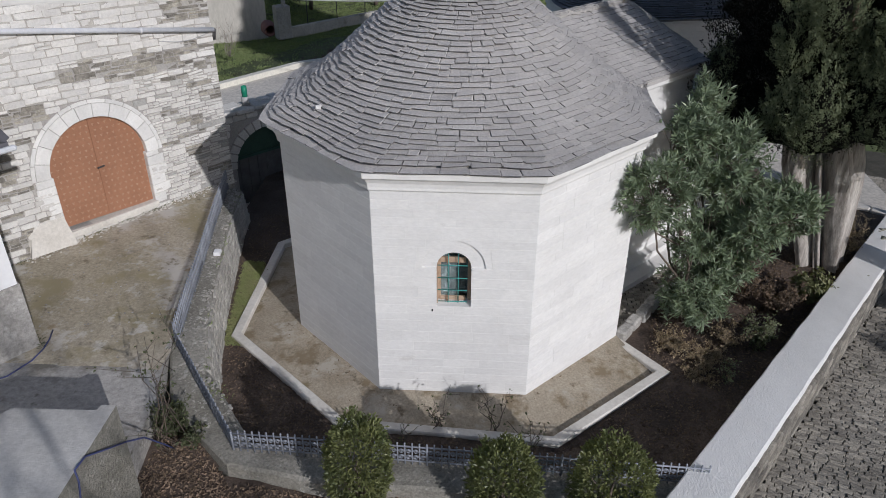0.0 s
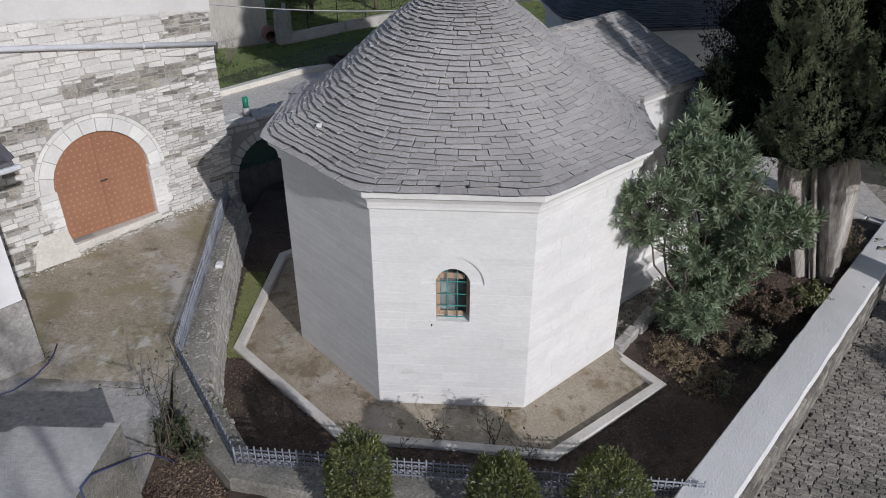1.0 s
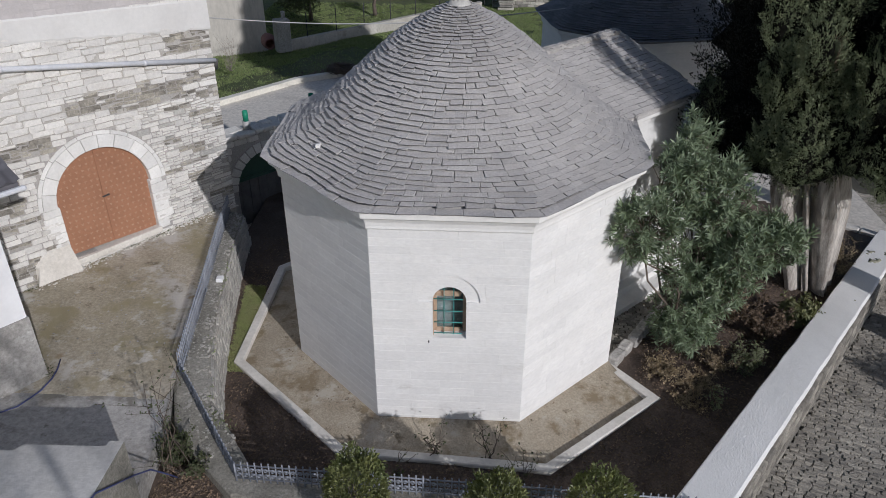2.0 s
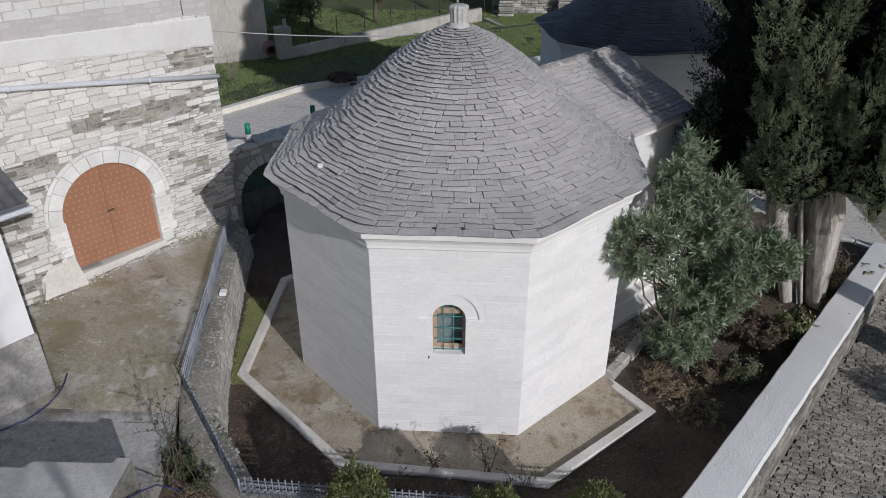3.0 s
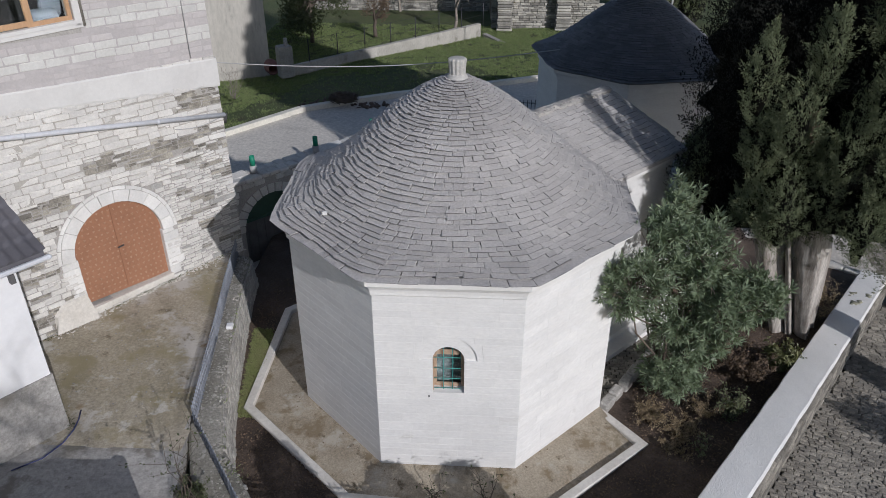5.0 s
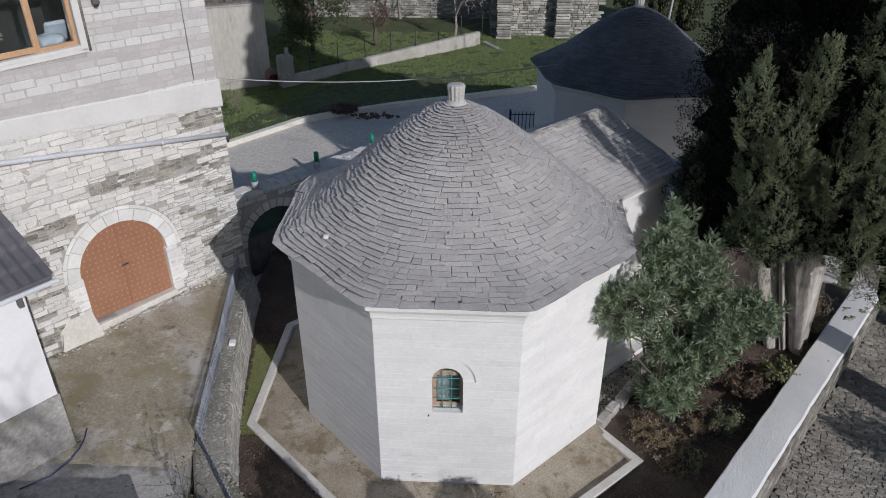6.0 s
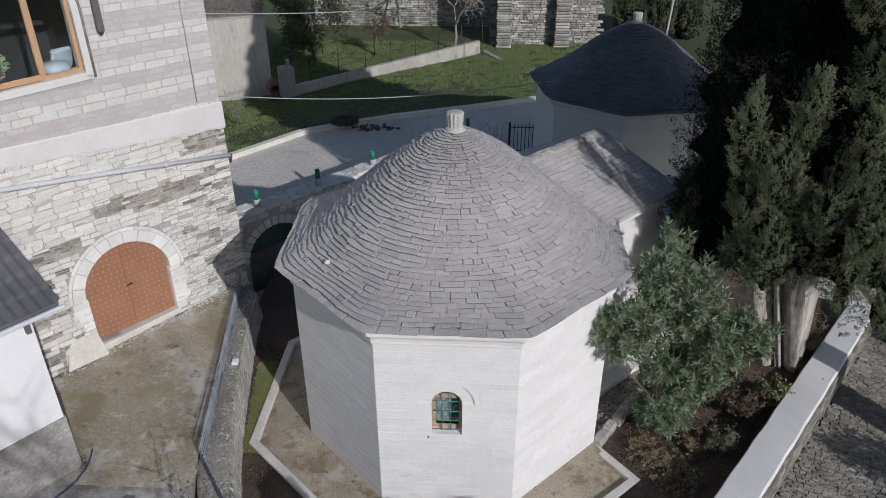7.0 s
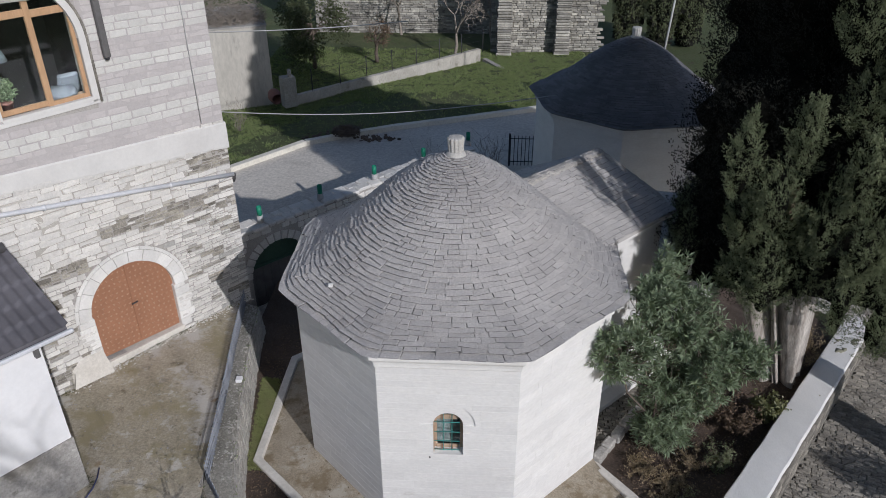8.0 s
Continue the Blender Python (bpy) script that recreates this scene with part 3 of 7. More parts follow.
for i in range(len(WALL_OUT) - 1):
    steps = 8
    for k in range(steps + (1 if i == len(WALL_OUT) - 2 else 0)):
        t = k / steps
        o, q = Vector(WALL_OUT[i]).lerp(Vector(WALL_OUT[i + 1]), t), Vector(WALL_IN[i]).lerp(Vector(WALL_IN[i + 1]), t)
        along = (i + t) / (len(WALL_OUT) - 1)
        top = 0.9 - 0.14 * smooth(0.35, 0.6, along)
        wob = 0.03 * noise.noise((o.x * 1.7, o.y * 1.7, 1.0))
        vs += [(o.x, o.y, -0.6), (o.x, o.y, top - 0.05 + wob), (*o.lerp(q, 0.08), top + wob), (*o.lerp(q, 0.5), top + 0.02 + wob), (*o.lerp(q, 0.92), top - 0.01 - wob), (q.x + wob, q.y + wob, top - 0.07), (q.x + 0.16 + wob * 2, q.y + 0.05, -0.6)]
        count += 1
fs = [(i * 7 + j, (i + 1) * 7 + j, (i + 1) * 7 + j + 1, i * 7 + j + 1) for i in range(count - 1) for j in range(6)]
part("wall_body", g.add(vs, fs, mats=[1 if j == 5 else 0 for i in range(count - 1) for j in range(6)]), WALL_CEMENT, fence_wall).data.materials.append(CONCRETE_PALE)

rng = random.Random(57)
inner_unit = chamfer_box(0.5, 0.5, 0.5, 0.12)
for i in range(4):
    a, b = Vector((*WALL_IN[i], 0)), Vector((*WALL_IN[i + 1], 0))
    along = (b - a).normalized()
    face = Vector((-along.y, along.x, 0))
    length = (b - a).length
    low = -0.35
    while low < 0.84:
        h = rng.uniform(0.11, 0.19)
        top = min(low + h, 0.85 - 0.10 * smooth(1.5, 4.0, i))
        x = 0.0
        while x < length - 0.05 and top - low > 0.05:
            w = min(rng.uniform(0.14, 0.42), length - x)
            lean = 0.16 * (0.85 - (low + top) / 2) / 1.45
            at = a + along * (x + w / 2) + Vector((lean, lean * 0.3, (low + top) / 2)) - face * rng.uniform(0.015, 0.035)
            g = Geo().add([at + basis(along, -face, Vector((0, 0, 1)), (0, 0, 0)).to_3x3() @ (Vector((p.x * (w - 0.016), p.y * 0.13, p.z * (top - low - 0.014))) + ball_jitter(rng, 0.007)) for p in inner_unit[0]], inner_unit[1])
            part("stone", g, STONE_WALL, fence_wall)
            x += w
        low += h
g = Geo()
for k in range(650):
    t = rng.random() ** 1.2 * 5.2
    i = min(int(t), 6)
    o, q = Vector(WALL_OUT[i]).lerp(Vector(WALL_OUT[i + 1]), t - i), Vector(WALL_IN[i]).lerp(Vector(WALL_IN[i + 1]), t - i)
    p = o.lerp(q, rng.uniform(0.25, 0.98))
    r = rng.uniform(0.010, 0.034) + (0.02 if rng.random() < 0.06 else 0.0)
    vs, fs = chamfer_box(r, r * rng.uniform(0.6, 1.0), 0.02, 0.009)
    turn = Matrix.Rotation(rng.uniform(0, 6.3), 3, "Z")
    top = 0.9 - 0.14 * smooth(0.35, 0.6, t / 8) + 0.03 * noise.noise((o.x * 1.7, o.y * 1.7, 1.0))
    g.add([Vector((p.x, p.y, top)) + turn @ v + ball_jitter(rng, 0.006) for v in vs], fs)
part("rubble_top", g, STONE_WALL, fence_wall, "pale stones set in the wall's mortar top", kind="stuff")

# the yard in front of the gate, with a paler strip along its front edge
g = Geo()
yard_z = lambda x, y: 1.03 + 0.02 * (y + 4) + 0.008 * noise.noise((x, y, 0.0))
tagged(sheet("yard", -14.0, -5.0, -4.5, 5.0, 60, 60, yard_z, CONCRETE, "mossy stained concrete yard before the red gate",
             keep=lambda x, y: (x < -5.7 - 0.163 * (y + 3.6) - 0.02) and not ((x + 8.07) * 0.7927 - (y - 2.0) * 0.6097 < -0.5)), kind="structure")
g = Geo().prism([(-5.66, -4.02), (-5.75, -3.55), (-6.1, -4.46), (-14, -4.5), (-14, -7.6), (-5.2, -7.6), (-5.36, -5.3)], 0.1, 1.02)
tagged(part("yard_strip", g, CONCRETE_PALE), "pale concrete strip along the yard's edge", kind="structure")
g = Geo().prism([(-14, -4.6), (-5.86, -4.3), (-5.8, -3.4), (-6.32, 0), (-6.92, 3.6), (-14, 5)], -1.2, 0.93)
tagged(part("yard_base", g, CONCRETE_PALE), "concrete base of the yard", kind="structure")
# raised terrace
terrace = thing("terrace", (-8, -9, 0.5), "raised pale concrete terrace beside the yard", "terrace", kind="structure")
g = Geo().prism([(-5.03, -7.02), (-5.27, -7.02), (-5.28, -7.14), (-6.6, -7.18), (-6.7, -7.32), (-14, -7.5), (-14, -16), (-5.03, -16)], 0.0, 2.43)
g.m = [1] * 8 + [0, 0]
part("slab", g, TERRACE_TOP, terrace).data.materials.append(WALL_CEMENT)
# leafy bed in front of the fence
def bed_z(x, y):
    return 0.48 + 0.08 * noise.noise((x * 0.8, y * 0.8, 4.0)) + 0.04 * noise.noise((x * 3, y * 3, 4.0))
sheet("front_bed", -5.6, 5.5, -13.0, -4.7, 100, 76, bed_z, SOIL, "leaf-littered soil bed outside the fence", keep=lambda x, y: y < -6.6 or x + 4.3 < -0.85 * (y + 5.9))

# the wall along the lane, white on top
LANE_O, LANE_U, LANE_N = Vector((8.24, -2.0, 0)), Vector((0.593, 0.805, 0)), Vector((0.805, -0.593, 0))


def lane(s, out, z):
    """A point by its distance along the lane's wall and out from its outer edge; z over the sinking line."""
    return LANE_O + LANE_U * s + LANE_N * out + Vector((0, 0, z + 0.035 - 0.0757 * s))


lane_wall = thing("lane_wall", (8, -1.5, -0.5), "long garden wall with a whitewashed weathered top", "wall", kind="structure")
g = Geo()
vs, fs = [], []
N = 90
for i in range(N + 1):
    s = -11 + 19.7 * i / N
    w = 0.018 * noise.noise((s * 1.3, 0, 0))
    vs += [lane(s, 0.05 + w, -1.6), lane(s, 0.01 + w, 0.44 + w), lane(s, 0.03 + w, 0.55 + w * 0.5), lane(s, -0.02 + w, 0.585), lane(s, -0.38, 0.592), lane(s, -0.75 + w, 0.585), lane(s, -0.775 + w, 0.55), lane(s, -0.775 + w, -1.6)]
fs = [(i * 8 + j, (i + 1) * 8 + j, (i + 1) * 8 + j + 1, i * 8 + j + 1) for i in range(N) for j in range(7)]
fs += [tuple(range(8)), tuple(reversed(range(N * 8, N * 8 + 8)))]
fs = [tuple(reversed(f)) for f in fs]
part("wall_body", g.add(vs, fs), WHITE_WALLTOP, lane_wall)
g = Geo()
rng = random.Random(61)
for row in range(5):
    s = -9.0
    while s < 8.6:
        w = rng.uniform(0.25, 0.6)
        h = 0.2
        g.box(lane(s + w / 2, 0.03 + rng.uniform(-0.01, 0.02), 0.33 - row * 0.2), (w - 0.02, 0.1, h - 0.02), Matrix.Rotation(math.atan2(LANE_U.y, LANE_U.x), 3, "Z"), 0.025)
        s += w
part("stone_field", g, STONE_DARK, lane_wall, kind="stuff")
lane_bed = Geo()
lane_bed.add([lane(-16, 0, -0.50), lane(8.6, 0, -0.50), lane(8.9, -5, -0.50), lane(24, -5, -0.50), lane(24, 14, -0.56), lane(-16, 14, -0.56)], [(5, 4, 3, 2, 1, 0)])
end_kerb = thing("end_kerb", (12.4, 6.2, -0.6), "low pale worn kerb closing the garden beside the wall's end", "kerb", kind="structure")
for i in range(3):
    p = Vector((11.75, 6.75, -0.62)).lerp(Vector((12.95, 5.75, -0.62)), (i + 0.5) / 3)
    part("kerb_stone", Geo().box(p, (0.5, 0.34, 0.5), Matrix.Rotation(-0.69 + 0.03 * i, 3, "Z"), 0.04), KERB, end_kerb)
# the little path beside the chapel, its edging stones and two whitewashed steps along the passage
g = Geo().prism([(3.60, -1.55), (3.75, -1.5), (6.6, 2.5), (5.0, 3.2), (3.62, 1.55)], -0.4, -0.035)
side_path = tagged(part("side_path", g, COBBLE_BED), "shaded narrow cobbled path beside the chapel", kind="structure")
g = Geo()
rng = random.Random(64)
for i in range(30):
    for j in range(14):
        x, y = 3.7 + 0.2 * j + rng.uniform(-0.02, 0.02) + 0.1 * (i % 2), -1.4 + 0.11 * i
        if x < 3.72 + (y + 1.5) * 0.70:
            g.box((x, y, -0.03 + rng.uniform(-0.012, 0.012)), (0.185, 0.095, 0.06), Matrix.Rotation(rng.gauss(0, 0.06), 3, "Z"), 0.015)
part("paving_field", g, COBBLE_FIELD, side_path, kind="stuff")
edging = thing("path_edging", (4.6, -0.2, -0.1), "row of pale rough edging stones beside the path", "edging", kind="structure")
rng = random.Random(63)
for i in range(9):
    p = Vector((3.68, -1.56, 0.0)).lerp(Vector((6.2, 1.96, 0.0)), (i + 0.5) / 9)
    part("edging_stone", Geo().box(p + Vector((rng.uniform(-0.02, 0.02), 0, rng.uniform(-0.03, 0.03))), (0.44 + rng.uniform(-0.04, 0.0), 0.26, 0.32), Matrix.Rotation(0.95 + rng.uniform(-0.07, 0.07), 3, "Z") @ Matrix.Rotation(rng.gauss(0, 0.05), 3, "X"), 0.04), EDGING, edging)
steps = thing("passage_steps", (5.2, 2.0, 0.0), "two low whitewashed steps along the passage wall", "steps", kind="structure")
for lo, out, top in ((3.0, 2.66, 0.14), (2.9, 2.26, 0.32)):
    d = Vector((0.7071, 0.7071, 0))
    w = Vector((0.7071, -0.7071, 0))
    o = [d * lo + w * out, d * 6.6 + w * out, d * 6.6 + w * 1.9, d * lo + w * 1.9]
    part("step", Geo().prism([(p.x, p.y) for p in o], -0.3, top), WHITE_TRIM, steps)
cobbled = part("cobbled_lane", lane_bed, COBBLE_BED)
tagged(cobbled, "cobbled lane of worn narrow grey-brown stones", kind="structure")


def lane_cobbles():
    rng = random.Random(67)
    rest, near = Geo(), 0
    turn = 0.12
    shapes = []
    for i in range(12):
        vs, fs = chamfer_box(0.13, 0.045, 0.06, 0.02)
        vs = [Vector((p.x + rng.uniform(-0.005, 0.005), p.y + rng.uniform(-0.009, 0.009), p.z + (rng.uniform(-0.015, 0.015) if p.z > 0 else 0))) for p in vs]
        me = Geo().add(vs, fs).mesh("cobble")
        me.materials.append(COBBLE)
        shapes.append((me, vs, fs))
    u, n = LANE_U, LANE_N
    row = 0
    v = -7.5
    while v < 15.0:
        step = rng.uniform(0.068, 0.105)
        x = (-0.05 if v < 8.7 else -4.5) + rng.uniform(0, 0.2)
        reach = 4.0 if v < 5 else 3.0
        while x < reach:
            w = rng.uniform(0.12, 0.29)
            p = lane(v + step / 2 + 0.16 * (x - 1) + 0.02 * math.sin(x * 3), x + w / 2, -0.485 + 0.02 * rng.uniform(-1, 1) + 0.02 * noise.noise((x, v, 0)))
            sx, sy = (w - 0.006) / 0.26, (step - 0.004) / 0.09
            yaw = rng.gauss(0.16, 0.04)
            m = basis(n, u, Vector((0, 0, 1)), p) @ Matrix.Rotation(yaw, 4, "Z") @ Matrix.Rotation(rng.gauss(0, 0.12), 4, "X") @ Matrix.Diagonal((sx, sy, 1, 1))
            me, vs, fs = shapes[rng.randrange(12)]
            if x < 2.6 and -3.2 < v < 2.6 and near < 300:
                near += 1
                piece("cobble", me, m, cobbled)
            else:
                rest.add([m @ q for q in vs], fs)
            x += w
        v += step
    part("cobble_field", rest, COBBLE_FIELD, cobbled, kind="stuff")

# ---- the octagonal chapels ----
def octagon(apothem, turn=0.0, cx=0.0, cy=0.0):
    r = apothem / math.cos(math.pi / 8)
    return [(cx + r * math.cos(radians(turn + 22.5 + 45 * i)), cy + r * math.sin(radians(turn + 22.5 + 45 * i))) for i in range(8)]


def ring(geo, profile, turn=0.0, cx=0.0, cy=0.0, close=False):
    """An eight-sided moulding: profile is a run of (apothem, z)."""
    vs = [(x, y, z) for a, z in profile for x, y in octagon(a, turn, cx, cy)]
    n = len(profile)
    fs = [(i * 8 + j, i * 8 + (j + 1) % 8, (i + 1) * 8 + (j + 1) % 8, (i + 1) * 8 + j) for i in range(n - 1) for j in range(8)]
    if close:
        fs += [((n - 1) * 8 + j, (n - 1) * 8 + (j + 1) % 8, (j + 1) % 8, j) for j in range(8)]
    return geo.add(vs, fs)


EAVE, EAVE_Z, ROOF_RISE, TOP_R = 3.88, 5.0, 2.72, 0.2
FAR_RISE = 2.42


def roof_point(theta, u, rise=ROOF_RISE):
    """The roof's surface: theta in radians, u from the eave (0) to the finial (1)."""
    k = (theta + math.pi / 8) % (math.pi / 4) - math.pi / 8
    octo = EAVE * (1 + 0.7 * (1 / math.cos(k) - 1) + 0.3 * 0.0412 * (1 - math.cos(8 * k)))
    w = min(1.0, max(0.0, u * 2.6 + 0.04))
    w = w * w * (3 - 2 * w)
    r = ((1 - w) * octo + w * EAVE * 1.035) * (1 - u) + TOP_R * u
    z = EAVE_Z + rise * (u - 0.048 * math.sin(2 * math.pi * u))
    return Vector((r * math.cos(theta), r * math.sin(theta), z))


def slate_shape(rng, w, l, h, wear=1.0):
    """A split slate with worn lower corners and a ragged lower edge that overhangs."""
    vs, fs = chamfer_box(w / 2, l / 2, h / 2, 0.006)
    drop = rng.uniform(-0.016, 0.014) * wear
    skew = rng.gauss(0, 0.06) * wear
    nick = {-1: rng.uniform(0.0, 0.028) + (0.03 if rng.random() < 0.22 else 0.0), 1: rng.uniform(0.0, 0.028) + (0.025 if rng.random() < 0.22 else 0.0)}
    out = []
    for p in vs:
        x, y, z = p.x + rng.uniform(-0.004, 0.004), p.y, p.z + rng.uniform(-0.006, 0.006)
        if p.y < 0:
            side = 1 if p.x > 0 else -1
            if abs(p.x) > w / 2 - 0.004:
                y += nick[side] * wear
            else:
                x -= side * nick[side] * 0.45
            y += drop + skew * p.x + rng.uniform(-0.007, 0.007) + (0.05 if p.z < 0 else 0.0)
        out.append(Vector((x, y, z)))
    return out, fs


# a slate's hewn sides and lower lip carry painted shade, its split top none
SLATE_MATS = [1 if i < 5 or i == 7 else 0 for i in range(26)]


def slate_pose(p, along, upslope, lift, rng):
    normal = along.cross(upslope).normalized()
    upslope = normal.cross(along).normalized()
    tilt = Matrix.Rotation(rng.gauss(-0.16, 0.006), 3, along) @ Matrix.Rotation(rng.gauss(0, 0.005), 3, normal) @ Matrix.Rotation(rng.gauss(0, 0.006), 3, upslope)
    return basis(tilt @ along, tilt @ upslope, tilt @ normal, p + normal * lift)


def roof_slates(rng, place, rise=ROOF_RISE, courses=44):
    """Yields the middle, the vertices (from it), the faces, theta and u of each slate, bent to the roof's surface."""
    def course(k):
        x = k / courses
        return 1.25 * x - 0.25 * x * x

    for k in range(courses):
        u0, u1 = course(k), course(k + 1)
        r = Vector(roof_point(0.2, u0, rise).xy).length
        step = (roof_point(0.0, min(1, u1), rise) - roof_point(0.0, u0, rise)).length
        mean = min(0.37, 0.13 + 0.092 * r)
        theta = rng.uniform(0, 0.2)
        end = theta + 2 * math.pi
        while theta < end - 0.02:
            w = min(mean * rng.uniform(0.5, 1.5) / max(r, 0.2), end - theta)
            mid = theta + w / 2
            theta += w
            u = u0 + 0.005 * noise.noise((math.cos(mid) * 5, math.sin(mid) * 5, k * 0.35)) if k else -0.013
            l, h = step * 1.7, rng.uniform(0.054, 0.08)
            gap = rng.uniform(-0.002, 0.003) if rng.random() < 0.68 else rng.uniform(0.006, 0.015)
            vs, fs = slate_shape(rng, max(0.06, w * r - gap), l, h, 1.0 if k else 0.25)
            lift = 0.03 + rng.uniform(-0.006, 0.006)
            sway = rng.gauss(0, 0.018)
            out = []
            for p in vs:
                th = mid + p.x / r
                uu = min(0.999, u + (p.y + l / 2) / step * (u1 - u0))
                q = roof_point(th, uu, rise)
                slope = (roof_point(th, uu + 0.003, rise) - q).normalized()
                normal = (roof_point(th + 0.01, uu, rise) - roof_point(th - 0.01, uu, rise)).cross(slope).normalized()
                out.append(place @ (q + normal * (lift + p.z - 0.42 * p.y + sway * p.x)))
            c = sum(out, Vector()) / len(out)
            yield c, [q - c for q in out], fs, mid, u0


def roof_shell(place, rise=ROOF_RISE, sink=0.03):
    g = Geo()
    n, m = 64, 20
    rim = 0.016
    vs = [place @ (roof_point(2 * math.pi * j / n, max(rim, i / m), rise) - Vector((0, 0, sink))) for i in range(m + 1) for j in range(n)]
    fs = [(i * n + j, i * n + (j + 1) % n, (i + 1) * n + (j + 1) % n, (i + 1) * n + j) for i in range(m) for j in range(n)]
    under = [place @ (roof_point(2 * math.pi * j / n, rim, rise) - Vector((0, 0, 0.06))) for j in range(n)]
    k = len(vs)
    fs += [(k + (j + 1) % n, (j + 1) % n, j, k + j) for j in range(n)]
    inner = [place @ Vector((3.4 * math.cos(2 * math.pi * j / n), 3.4 * math.sin(2 * math.pi * j / n), EAVE_Z - 0.06)) for j in range(n)]
    fs += [(k + j, k + n + j, k + n + (j + 1) % n, k + (j + 1) % n) for j in range(n)]
    return g.add(vs + under + inner, fs)


def finial(place, parent, rise=ROOF_RISE):
    top = place @ Vector((0, 0, EAVE_Z + rise))
    g = Geo().lathe(top, [(0.52, -0.22), (0.50, -0.17), (0.44, -0.145), (0.42, -0.10), (0.36, -0.08), (0.33, -0.03), (0.27, 0.0), (0.225, 0.05), (0.19, 0.11), (0.17, 0.12)], 32)
    part("finial_base", g, FINIAL, parent, "pale lime-mortared collar")
    g = Geo().lathe(top, [(0.17, 0.07), (0.165, 0.12), (0.17, 0.24), (0.182, 0.38), (0.188, 0.41), (0.18, 0.44), (0.14, 0.455), (0.03, 0.455)], 72, 12, 0.07)
    part("finial", g, FINIAL, parent, "fluted pale stone finial")


CORNICE = [(3.60, 4.55), (3.655, 4.56), (3.67, 4.585), (3.672, 4.64), (3.69, 4.72), (3.735, 4.80), (3.79, 4.85), (3.825, 4.865), (3.835, 4.975), (3.60, 4.975)]

WIN_X, WIN_Z0, WIN_SPRING, WIN_R = 0.005, 2.13, 2.985, 0.325
ARCH_R = 0.59


def half_width(z, r):
    """Half the window's or the arch recess's width at the height z."""
    if z <= WIN_SPRING:
        return r
    return math.sqrt(max(0.0, r * r - (z - WIN_SPRING) ** 2))


def wall_panel(geo, a, b, z0, z1, inward, depth=0.35, hole=False):
    """One straight side of the shell, with its arched opening where hole is set."""
    a, b, inward = Vector((*a, 0)), Vector((*b, 0)), Vector((*inward, 0))
    u = (b - a).normalized()
    length = (b - a).length

    def at(s, z, d=0.0):
        return a + u * s + inward * d + Vector((0, 0, z))

    if not hole:
        geo.add([at(0, z0), at(length, z0), at(length, z1), at(0, z1), at(0, z0, depth), at(length, z0, depth), at(length, z1, depth), at(0, z1, depth)],
                [(0, 1, 2, 3), (5, 4, 7, 6), (3, 2, 6, 7), (1, 0, 4, 5)])
        return
    mid = length / 2 + WIN_X
    arc = [WIN_SPRING + ARCH_R * math.sin(math.pi / 2 * i / 14) for i in range(1, 15)]
    zs = [z0, WIN_Z0, WIN_SPRING] + arc + [z1]
    for d, flip in ((0.0, False), (depth, True)):
        for lo, hi in zip(zs, zs[1:]):
            if hi <= WIN_Z0 + 1e-6 or lo >= WIN_SPRING + ARCH_R - 1e-6:
                quads = [(0, length, 0, length)]
            elif hi <= WIN_SPRING + 1e-6:
                quads = [(0, mid - WIN_R, 0, mid - WIN_R), (mid + WIN_R, length, mid + WIN_R, length)]
            else:
                l, h = half_width(lo, ARCH_R), half_width(hi, ARCH_R)
                quads = [(0, mid - l, 0, mid - h), (mid + l, length, mid + h, length)]
            for p, q, p2, q2 in quads:
                vs = [at(p, lo, d), at(q, lo, d), at(q2, hi, d), at(p2, hi, d)]
                geo.add(vs, [(3, 2, 1, 0) if flip else (0, 1, 2, 3)])
    edge = [(mid - WIN_R, WIN_Z0), (mid - WIN_R, WIN_SPRING)] + [(mid - half_width(z, ARCH_R), z) for z in [WIN_SPRING] + arc]
    edge += [(2 * mid - s, z) for s, z in reversed(edge)]
    n = len(edge)
    geo.add([at(s, z) for s, z in edge] + [at(s, z, depth) for s, z in edge], [(i, n + i, n + (i + 1) % n, (i + 1) % n) for i in range(n)])
    # recessed ring between the arch's hood and the opening
    m = 20
    ring_ = [(r, d) for r, d in ((ARCH_R + 0.02, 0.03), (WIN_R, 0.03), (WIN_R, depth))]
    vs = [at(mid - r * math.cos(math.pi * i / m), WIN_SPRING + r * math.sin(math.pi * i / m), d) for r, d in ring_ for i in range(m + 1)]
    geo.add(vs, [(k * (m + 1) + i, k * (m + 1) + i + 1, (k + 1) * (m + 1) + i + 1, (k + 1) * (m + 1) + i) for k in range(2) for i in range(m)])


def octagon_shell(name_parent, cx, cy, turn, z0, z1, material, window=False):
    pts = octagon(3.617, turn, cx, cy)
    walls = []
    for i in range(8):
        g = Geo()
        a, b = pts[i], pts[(i + 1) % 8]
        mx, my = (a[0] + b[0]) / 2 - cx, (a[1] + b[1]) / 2 - cy
        l = math.hypot(mx, my)
        wall_panel(g, a, b, z0, z1, (-mx / l, -my / l), hole=window and i == 5)
        walls.append(part("wall", g, material, name_parent))
    return walls


chapel = thing("octagonal_chapel", (0, 0, -0.3), "whitewashed octagonal stone chapel with a conical grey slate roof", "chapel")
chapel_walls = octagon_shell(chapel, 0, 0, 0, -0.35, 4.95, WHITE, window=True)
part("cornice", ring(Geo(), CORNICE, close=True), WHITE_TRIM, chapel, "moulded whitewashed cornice")
part("roof_shell", roof_shell(Matrix()), SLATE_FIELD, chapel)
finial(Matrix(), chapel)

